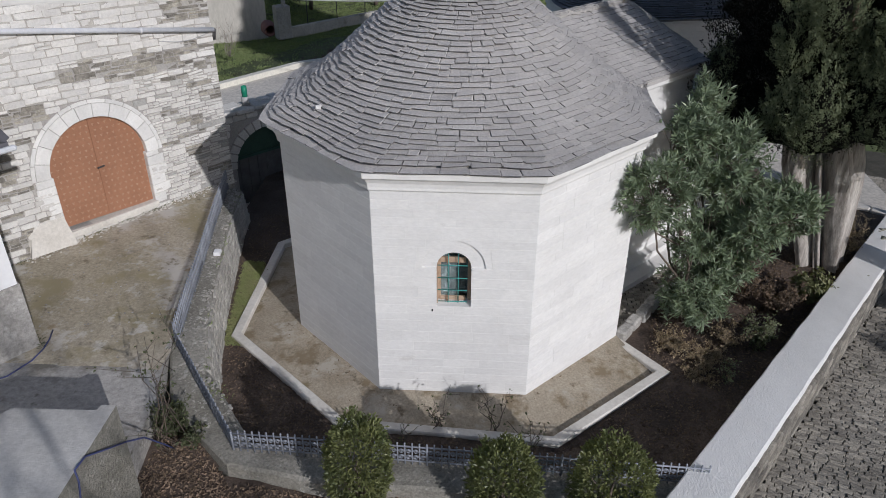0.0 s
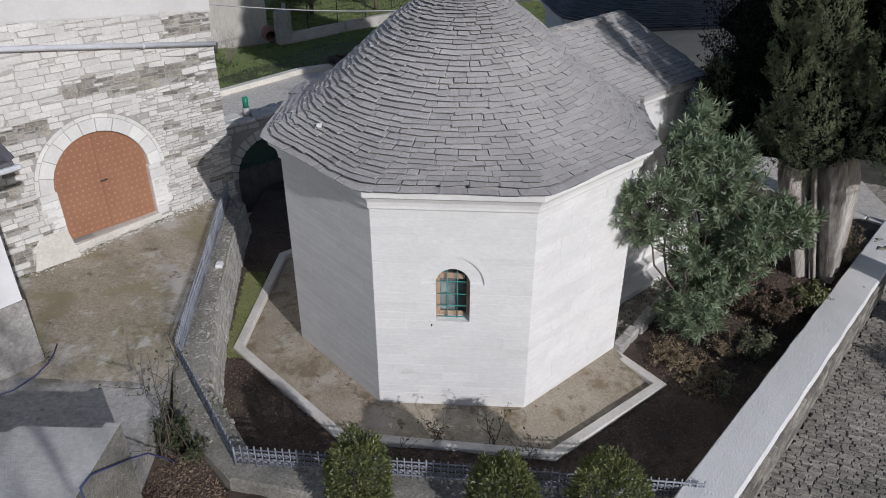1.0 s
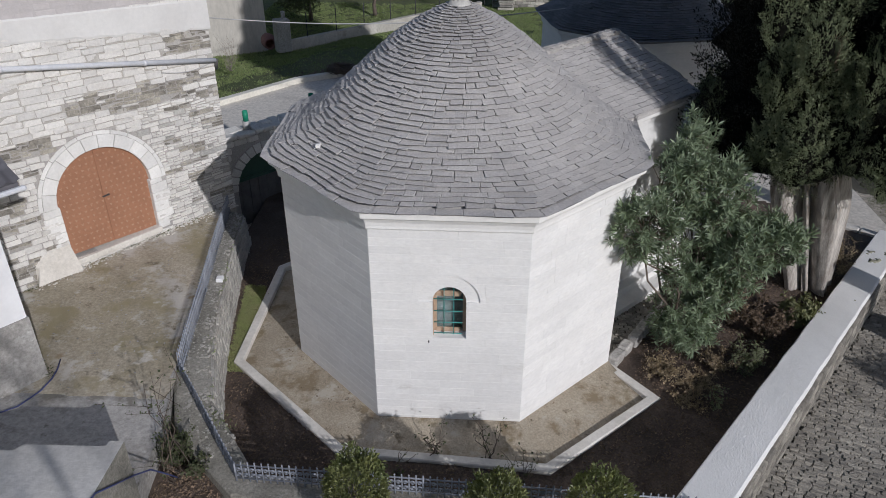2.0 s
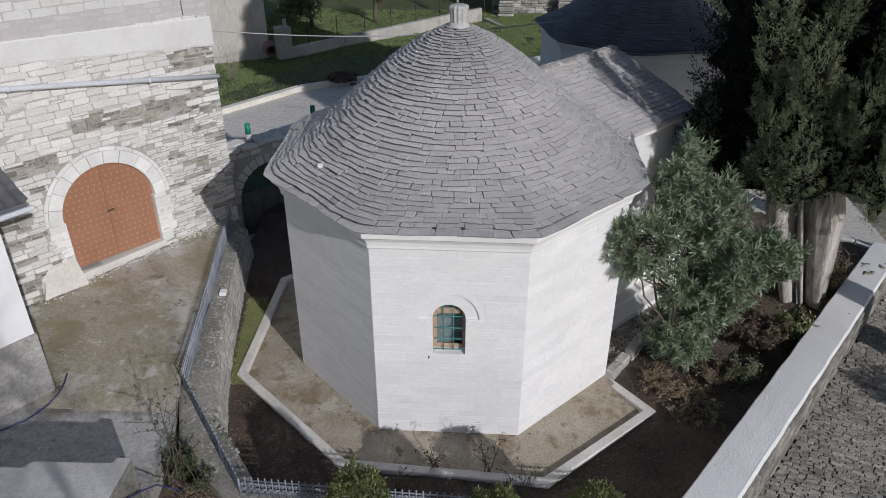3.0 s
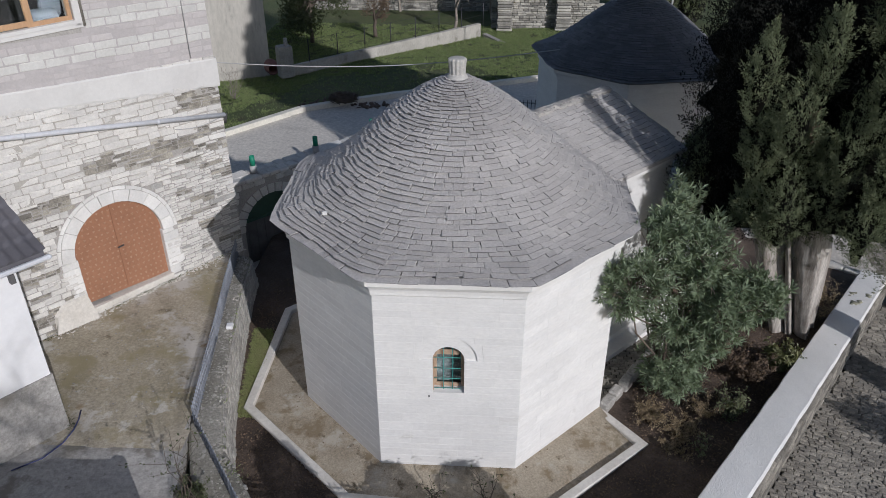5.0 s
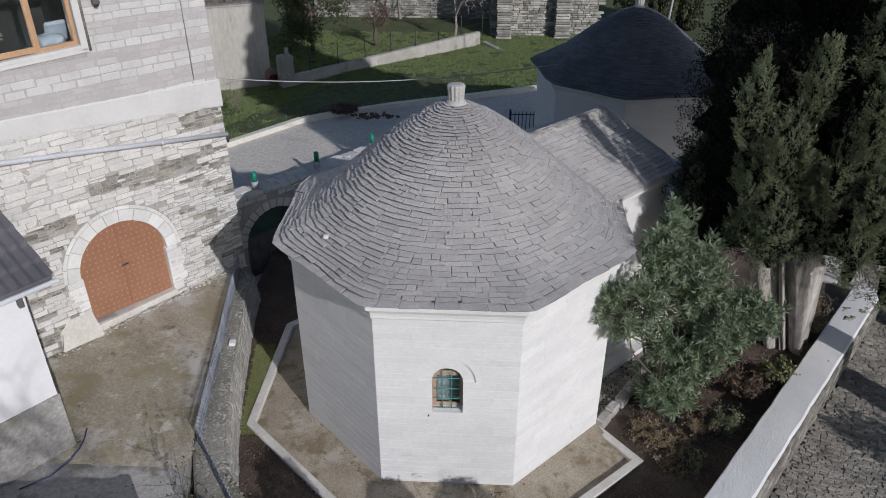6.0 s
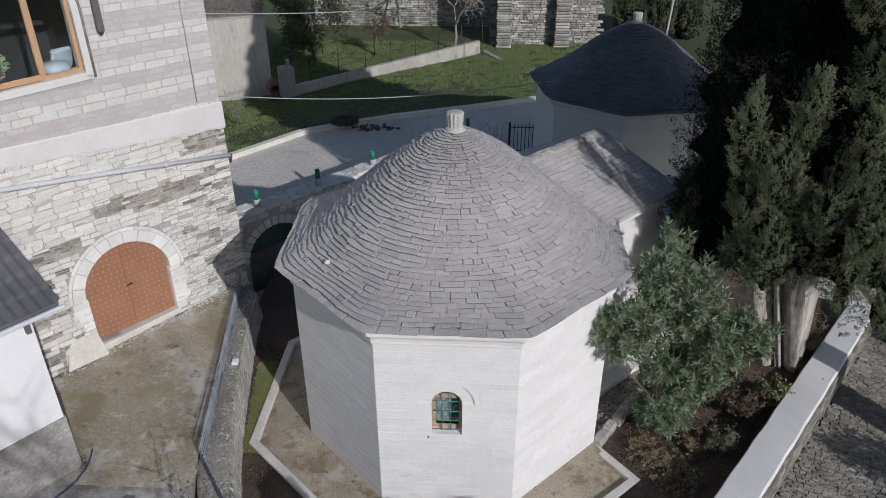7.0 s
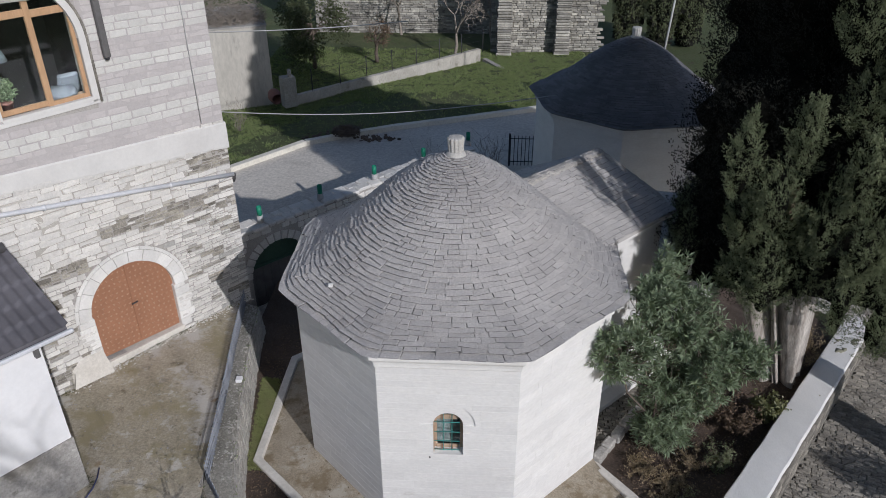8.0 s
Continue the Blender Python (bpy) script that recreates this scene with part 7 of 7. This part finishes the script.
cane_shrub("dry_perennial", 10.3, 2.6, -0.1, 0.8, 0.5, 16, 26, 220, "dry brown weeds behind the cypress", leaf_mat_=LEAF_MAT, size=(0.03, 0.075))
cane_shrub("dry_perennial", 10.9, 3.6, -0.2, 0.8, 0.5, 16, 26, 221, "dry brown weeds behind the cypress", leaf_mat_=LEAF_MAT, size=(0.03, 0.075))
cane_shrub("rose_cane", -0.25, -4.55, -0.1, 1.15, 0.5, 5, 5, 206, "almost bare rose cane before the chapel")
cane_shrub("rose_cane", 0.9, -4.6, -0.1, 1.1, 0.5, 5, 5, 207, "almost bare rose cane before the chapel")
cane_shrub("rose_cane", 1.5, -5.4, -0.2, 1.2, 0.5, 6, 7, 208, "thin rose cane behind the fence")
cane_shrub("rose_cane", -0.9, -5.3, -0.2, 1.0, 0.4, 5, 5, 209, "thin rose cane behind the fence")
cane_shrub("tall_weed", -4.9, -6.05, 0.5, 2.9, 0.5, 6, 12, 210, "tall dry thin stalks rising from the bed")
cane_shrub("bed_shrub", -4.95, -5.6, 0.45, 0.75, 0.42, 18, 40, 211, "bushy grey-green shrub in the bed")
cane_shrub("bed_shrub", -4.55, -5.9, 0.45, 0.5, 0.35, 12, 22, 212, "small grey-green shrub in the bed")
cane_shrub("bare_shrub", 0.9, 17.6, -0.85, 2.2, 1.3, 26, 0, 213, "leafless pale shrub on the street", bark=PALE_TWIG)
cane_shrub("bare_shrub", -1.3, 14.0, -0.85, 3.6, 1.1, 14, 0, 214, "leafless pale shrub behind the chapel", bark=PALE_TWIG)
cane_shrub("bare_shrub", -13.0, 23.2, -1.0, 2.1, 0.9, 16, 0, 215, "leafless pale shrub in the grass", bark=PALE_TWIG)


# far trees
def leafy_tree(name, x, y, z, h, r, seed, label, leaves=2600, mat_=LEAF_ROSE, size=0.2, mid=0.62):
    rng = random.Random(seed)
    b = thing(name, (x, y, z), label, "tree")
    stem, crown = Geo(), Geo()
    stem.tube(*limb((x, y, z - 0.2), (x, y, z + h * 0.75), 0.16, 0.05, rng, 0.05), 7)
    for k in range(16):
        w = ball_way(rng)
        e = Vector((x + w.x * r * 0.85, y + w.y * r * 0.85, z + h * (mid + (0.92 - mid) * w.z)))
        stem.tube(*limb((x, y, z + h * rng.uniform(0.25, 0.6)), e, 0.06, 0.015, rng, 0.12), 5)
        for j in range(leaves // 16):
            p = e + ball_way(rng) * r * 0.42 * rng.random() ** 0.5
            leaf(crown, p, ball_way(rng) + Vector((0, 0, 0.2)), size * rng.uniform(0.7, 1.3), size * 0.45, rng)
    part("trunk", stem, TWIG, b)
    if leaves:
        part("crown", crown, mat_, b)


def bare_tree(x, y, z, h, r, seed, label):
    rng = random.Random(seed)
    b = thing("bare_tree", (x, y, z), label, "tree")
    stem = Geo()

    def grow(p, way, length, rad, depth):
        q = p + way * length + ball_way(rng) * length * 0.12
        stem.tube([p, p.lerp(q, 0.5) + ball_way(rng) * length * 0.06, q], [rad, rad * 0.85, rad * 0.65], 5, cap=False)
        if depth:
            for k in range(3):
                grow(q, (way + ball_way(rng) * 0.85 + Vector((0, 0, 0.12))).normalized(), length * rng.uniform(0.6, 0.85), rad * 0.6, depth - 1)

    grow(Vector((x, y, z - 0.2)), Vector((0, 0, 1)), h * 0.3, 0.14, 5)
    part("trunk", stem, PALE_TWIG, b)


leafy_tree("garden_tree", -11.9, 38.0, -1.75, 4.9, 2.5, 301, "dark leafy tree behind the low wall", 5200, LEAF_ROSE, 0.24, 0.52)
leafy_tree("garden_tree", -7.6, 39.9, -1.8, 3.2, 1.0, 302, "small autumn-brown tree behind the low wall", 900, LEAF_DEAD, 0.14)
bare_tree(-1.8, 41.5, -1.6, 6.0, 2.0, 303, "leafless grey fruit tree by the old wall")
bare_tree(1.0, 45.0, -1.6, 6.0, 2.0, 304, "leafless grey fruit tree by the old wall")
bare_tree(-6.5, 47.0, -1.6, 6.0, 2.0, 305, "leafless grey fruit tree in the far garden")
for i, (x, y, h) in enumerate(((11.6, 45.0, 8.0), (14.0, 44.2, 8.4), (16.2, 44.6, 8.0))):
    rng = random.Random(310 + i)
    b = thing("small_cypress", (x, y, -2.0), "dark narrow cypress behind the far chapel", "tree", "far cypresses")
    part("trunk", Geo().tube([(x, y, -2.2), (x, y, 4.0)], [0.14, 0.05], 6), TWIG, b)
    g = Geo()
    inner = Geo()
    for k in range(950):
        t = rng.random()
        w = rng.uniform(0, 2 * math.pi)
        lump = 1 + 0.25 * noise.noise((math.cos(w) * 1.6, math.sin(w) * 1.6, t * 5 + i))
        r = 1.2 * math.sin(math.pi * (0.12 + 0.86 * t)) ** 0.7 * rng.uniform(0.75, 1.05) * lump
        p = Vector((x + r * math.cos(w), y + r * math.sin(w), -1.7 + h * t))
        plume(g, p, Vector((math.cos(w) * 0.2, math.sin(w) * 0.2, 1)).normalized(), rng.uniform(0.6, 1.0), rng, 18)
        for q in range(4):
            leaf(inner, Vector((x, y, p.z)).lerp(p, rng.uniform(0.5, 0.85)) + ball_way(rng) * 0.2, ball_way(rng), 0.4, 0.3, rng)
    part("inner_crown", inner, LEAF_INNER, b, "inner leaves, near black as painted shade")
    part("crown", g, LEAF_CYPRESS, b)
rng = random.Random(320)
hedge = thing("overgrown_hedge", (-17, 34, 3.1), "dry tangled creeper on top of the stucco building", "hedge")
g = Geo()
for k in range(7000):
    p = so - SU * rng.uniform(0, 8.5) - SN * rng.uniform(0.2, 2.5) + Vector((0, 0, 3.1 + rng.random() ** 2 * 1.3))
    leaf(g, p, ball_way(rng), rng.uniform(0.2, 0.5), 0.022, rng)
part("creeper", g, PALE_TWIG, hedge)


# grass blades on the near turf and the lawn behind; dead leaves on the soil
def scatter(name, count, place, make, material, label, seed, category):
    rng = random.Random(seed)
    g = Geo()
    for k in range(count):
        p = place(rng)
        if p is not None:
            make(g, p, rng)
    ob = part(name, g, material)
    return tagged(ob, label, category, kind="stuff")


def lawn_at(rng):
    x, y = rng.uniform(-16, 8), rng.uniform(16, 44)
    d = behind_kerb(x, y)
    worn = math.hypot((x + 6.0) / 6.3, (d - 2.8) / 3.6) + 0.5 * noise.noise((x * 0.7, y * 0.7, 0)) < 1.0 or noise.noise((x * 1.1, y * 1.1, 4.0)) > 0.33
    return Vector((x, y, land(x, y) - 0.03)) if 0.5 < d and (not worn or rng.random() < 0.1) else None


def blade(g, p, rng):
    for k in range(4):
        leaf(g, p + Vector((rng.uniform(-0.1, 0.1), rng.uniform(-0.1, 0.1), 0)), Vector((rng.uniform(-0.6, 0.6), rng.uniform(-0.6, 0.6), 1.1)), rng.uniform(0.08, 0.2), 0.032, rng, 0.1, 0.15)


scatter("lawn_grass", 64000, lawn_at, blade, LEAF_GRASS, "rough green grass on the slope behind the street", 401, "grass")


def strip_at(rng):
    y = rng.uniform(-2.2, 1.3)
    x = -5.15 - 0.15 * (y + 2.7) + rng.uniform(0.0, 0.5)
    return Vector((x, y, soil_z(x, y) - 0.01))


def short_blade(g, p, rng):
    for k in range(3):
        leaf(g, p + Vector((rng.uniform(-0.03, 0.03), rng.uniform(-0.03, 0.03), 0)), Vector((rng.uniform(-0.8, 0.8), rng.uniform(-0.8, 0.8), 0.6)), rng.uniform(0.05, 0.13), 0.014, rng, 0.1, 0.2)


scatter("grass_strip", 4500, strip_at, short_blade, LEAF_TURF, "narrow strip of green grass along the garden wall", 402, "grass")


def soil_at(rng):
    x, y = rng.uniform(-6, 11), rng.uniform(-6.3, 4)
    return Vector((x, y, soil_z(x, y) + 0.01)) if outside_kerb(x, y) and in_garden(x, y) and math.hypot(x, y) > 4.6 else None


def dead(g, p, rng):
    leaf(g, p, Vector((rng.uniform(-1, 1), rng.uniform(-1, 1), rng.uniform(-0.1, 0.35))), rng.uniform(0.03, 0.085), rng.uniform(0.02, 0.045), rng, 0.3, 0.0)


def bed_at(rng):
    x, y = rng.uniform(-5.2, 5), rng.uniform(-9, -5)
    return Vector((x, y, bed_z(x, y) + 0.01)) if (y < -6.8 or x + 4.3 < -0.85 * (y + 6.0)) else None


scatter("dead_leaves", 34000, soil_at, dead, LEAF_DEAD, "dry brown leaves scattered on the garden soil", 403, "leaves")
scatter("dead_leaves", 34000, bed_at, dead, LEAF_LITTER, "dry brown leaves scattered on the front bed", 404, "leaves")
g = Geo()
rng = random.Random(405)
for k in range(420):
    leaf(g, hp(-2.82, WIN_LO + 0.25, -0.45) + ball_way(rng) * 0.27 * rng.random() ** 0.4 + Vector((0, 0, 0.26)), ball_way(rng) + Vector((0, 0, 0.4)), 0.075, 0.045, rng)
part("foliage", g, LEAF_OLEANDER, pot)

# blue hose on the terrace's edge
hose = thing("garden_hose", (-5.0, -8.2, 2.4), "blue plastic hose hanging over the terrace's edge", "hose")
pts = [(-4.97, -9.0, 1.2), (-4.96, -8.6, 1.75), (-4.97, -8.42, 2.3), (-5.02, -8.36, 2.46), (-5.0, -8.1, 2.45), (-4.98, -7.6, 2.1), (-4.98, -7.1, 1.75), (-4.98, -6.6, 1.35), (-4.9, -6.2, 0.8), (-4.85, -6.0, 0.5)]
part("tube", Geo().tube(pts, 0.015, 6), HOSE, hose)
hose = thing("garden_hose", (-8.2, -4.3, 1.05), "blue plastic hose lying round the lean-to's corner", "hose")
pts = [(-8.25, -3.45, 1.07), (-8.16, -3.75, 1.07), (-8.12, -4.06, 1.07), (-8.16, -4.45, 1.07), (-8.38, -4.9, 1.06), (-8.85, -5.25, 1.05)]
part("tube", Geo().tube(pts, 0.015, 6), HOSE, hose)

# trees and a pillar beside the lane and beyond the terrace, seen only by their shadows
leafy_tree("lane_tree", 13.9, -5.6, -0.7, 3.2, 1.15, 330, "small leafy tree on the far side of the lane", 3600, LEAF_ROSE, 0.16)
gate_pillar = thing("lane_pillar", (13.7, -2.0, -0.6), "square stone gate pillar on the far side of the lane", "pillar")
part("shaft", Geo().box((13.7, -2.0, 1.2), (0.86, 0.86, 3.9), Matrix.Rotation(0.93, 3, "Z"), 0.03), STONE_FIELD, gate_pillar)
part("cap", Geo().box((13.7, -2.0, 3.22), (1.0, 1.0, 0.14), Matrix.Rotation(0.93, 3, "Z"), 0.03), VOUSSOIR, gate_pillar)
bare_tree(6.2, -22.0, -0.9, 17.0, 4.0, 331, "tall leafless tree beyond the terrace")

# ---- small things ----
lump_at = roof_point(radians(217.5), 0.18) + Vector((-0.03, -0.03, 0.115))
lump = thing("mortar_lump", lump_at, "small white mortar lump stuck on the slates", "mortar")
rng = random.Random(501)
vs, fs = chamfer_box(0.05, 0.042, 0.04, 0.015)
part("lump", Geo().add([lump_at + p + ball_way(rng) * 0.01 for p in vs], fs), WHITE_TRIM, lump)

# round dark bundle lying on the street's kerb
bundle = thing("hay_bundle", (-6.9, 21.6, -0.6), "dark round bundle of twigs lying on the kerb", "bundle")
g = Geo()
for k in range(260):
    w = rng.uniform(0, 2 * math.pi)
    c = Vector((-6.75 + 0.75 * math.cos(w) * rng.uniform(0.5, 1), 21.75 + 0.5 * math.sin(w) * rng.uniform(0.5, 1), -0.5 + rng.random() * 0.3))
    d = Vector((-math.sin(w), math.cos(w), rng.uniform(-0.3, 0.3))) * 0.3
    g.tube([c - d, c, c + d], 0.018, 4, cap=False)
part("twig_field", g, TWIG, bundle, kind="stuff")

# wire mesh fence on the far low wall
mesh_fence = thing("wire_fence", (-4, 36, -1), "rusty wire mesh fence on slim posts behind the low wall", "fence")
a, b = Vector((-10.4, 30.3, 0)), Vector((0.3, 40.7, 0))
for i in range(8):
    p = a.lerp(b, i / 7)
    part("post", Geo().tube([p + Vector((0, 0, -1.4)), p + Vector((0, 0, 0.35))], 0.03, 5), IRON, mesh_fence)
for z in (-0.95, -0.5, -0.05, 0.3):
    part("wire", Geo().tube([a + Vector((0, 0, z)), b + Vector((0, 0, z))], 0.008, 4), IRON, mesh_fence)

# pole behind the far chapel
pole = thing("flag_pole", (9.6, 24.0, -1.0), "thin pale metal pole behind the far chapel", "pole")
part("shaft", Geo().tube([(9.6, 24.0, -1.0), (10.2, 24.0, 9.0)], 0.05, 8), CABLE, pole)

# stones and weeds along the foot of walls, pebbles on the yard
pebbles = Geo()
for k in range(160):
    x, y = rng.uniform(-10, -6.2), rng.uniform(-4.4, 1.5)
    vs, fs = chamfer_box(rng.uniform(0.008, 0.02), rng.uniform(0.008, 0.02), 0.008, 0.004)
    pebbles.add([Vector((x, y, yard_z(x, y) + 0.008)) + p for p in vs], fs)
tagged(part("yard_pebbles", pebbles, CONCRETE_PALE), "small pale grit lying on the yard", "gravel", kind="stuff")


def verge_at(rng):
    side = rng.random()
    if side < 0.45:
        t = rng.random()
        s = -4.0 + 6.2 * t
        p = hp(s, 0, rng.uniform(0.03, 0.16), False)
        return Vector((p.x, p.y, yard_z(p.x, p.y)))
    if side < 0.7:
        t = rng.random()
        p = porch(PS + 0.05 + rng.uniform(-0.05, 0.1), 0, PO - 1.2 + rng.uniform(0, 1.4))
        return Vector((p.x, p.y, yard_z(p.x, p.y)))
    return None


grit = Geo()
rng = random.Random(505)
for k in range(520):
    p = hp(rng.uniform(-3.6, 2.25), 0, abs(rng.gauss(0.02, 0.14)), False)
    r = rng.uniform(0.006, 0.028)
    vs, fs = chamfer_box(r, r * 0.8, r * 0.5, r * 0.25)
    turn = Matrix.Rotation(rng.uniform(0, 6.3), 3, "Z")
    grit.add([Vector((p.x, p.y, yard_z(p.x, p.y) + r * 0.4)) + turn @ v for v in vs], fs)
tagged(part("wall_grit", grit, KERB), "pale mortar grit fallen along the foot of the house wall", "gravel", kind="stuff")
scatter("wall_weeds", 160, verge_at, short_blade, LEAF_ROSE, "sparse weeds along the foot of the walls", 502, "weeds")


def wall_moss_at(rng):
    t = rng.uniform(0.0, 0.62)
    k = t * (len(WALL_OUT) - 1)
    i = int(k)
    o, q = Vector(WALL_OUT[i]).lerp(Vector(WALL_OUT[i + 1]), k - i), Vector(WALL_IN[i]).lerp(Vector(WALL_IN[i + 1]), k - i)
    p = o.lerp(q, rng.uniform(0.75, 1.1))
    return Vector((p.x, p.y, 0.86 - 0.12 * smooth(0.35, 0.6, t))) if noise.noise((p.x * 2, p.y * 2, 0)) > 0.1 else None


scatter("wall_moss", 180, wall_moss_at, short_blade, LEAF_GRASS, "small tufts of moss and grass on the fence wall", 503, "moss")


def walk_at(rng):
    x, y = rng.uniform(-5, 4.3), rng.uniform(-4.9, 1)
    r = max(abs(x), abs(y), (abs(x) + abs(y)) * 0.7071)
    return Vector((x, y, -0.16 * smooth(3.62, 4.6, r) + 0.01)) if 3.66 < r < 4.5 and noise.noise((x * 1.5, y * 1.5, 7)) > 0.0 else None


scatter("walkway_litter", 900, walk_at, dead, LEAF_DEAD, "dry leaves and dirt lying on the apron", 504, "leaves")

# blotches of moss on the lane wall's top, near its end
blotches = Geo()
for s, o, r in ((6.15, -0.42, 0.16), (6.35, -0.3, 0.11), (6.9, -0.16, 0.1), (7.0, -0.22, 0.07), (6.75, -0.6, 0.09), (6.85, -0.52, 0.06), (7.25, -0.12, 0.06), (6.55, -0.62, 0.05), (3.4, -0.2, 0.03), (2.2, -0.6, 0.03)):
    k = 14
    rim = []
    for i in range(k):
        w = 2 * math.pi * i / k
        q = r * (1 + 0.75 * noise.noise((math.cos(w) * 1.5 + s * 7, math.sin(w) * 1.5, o * 9)))
        rim.append(lane(s + q * math.cos(w), o + 0.8 * q * math.sin(w), 0.593))
    blotches.add(rim + [p + Vector((0, 0, -0.02)) for p in rim] + [lane(s, o, 0.603)], [(i, (i + 1) % k, 2 * k) for i in range(k)] + [(i, k + i, k + (i + 1) % k, (i + 1) % k) for i in range(k)], True)
tagged(part("moss_blotches", blotches, MOSS), "dry grey-green moss blotches on the whitewashed wall top", "moss", kind="stuff")
# dark rubbish beside the bundle on the street
rubbish = Geo()
for k in range(90):
    p = Vector((-5.2 + rng.gauss(0, 0.55), 21.9 + rng.gauss(0, 0.25), -0.80)) if k < 50 else Vector((-8.0 + rng.gauss(0, 0.5), 22.1 + rng.gauss(0, 0.3), -0.85))
    vs, fs = chamfer_box(rng.uniform(0.03, 0.12), rng.uniform(0.03, 0.1), rng.uniform(0.02, 0.06), 0.01)
    m = Matrix.Rotation(rng.uniform(0, 6), 3, "Z") @ Matrix.Rotation(rng.gauss(0, 0.4), 3, "X")
    rubbish.add([p + m @ q for q in vs], fs)
tagged(part("garden_rubbish", rubbish, SOIL), "dark heap of rotting garden waste along the kerb", "rubbish", kind="stuff")

# ---- the pieces of walls, roofs and lane ----
house_stones()
chapel_blocks()
chapel_slates()
lane_cobbles()
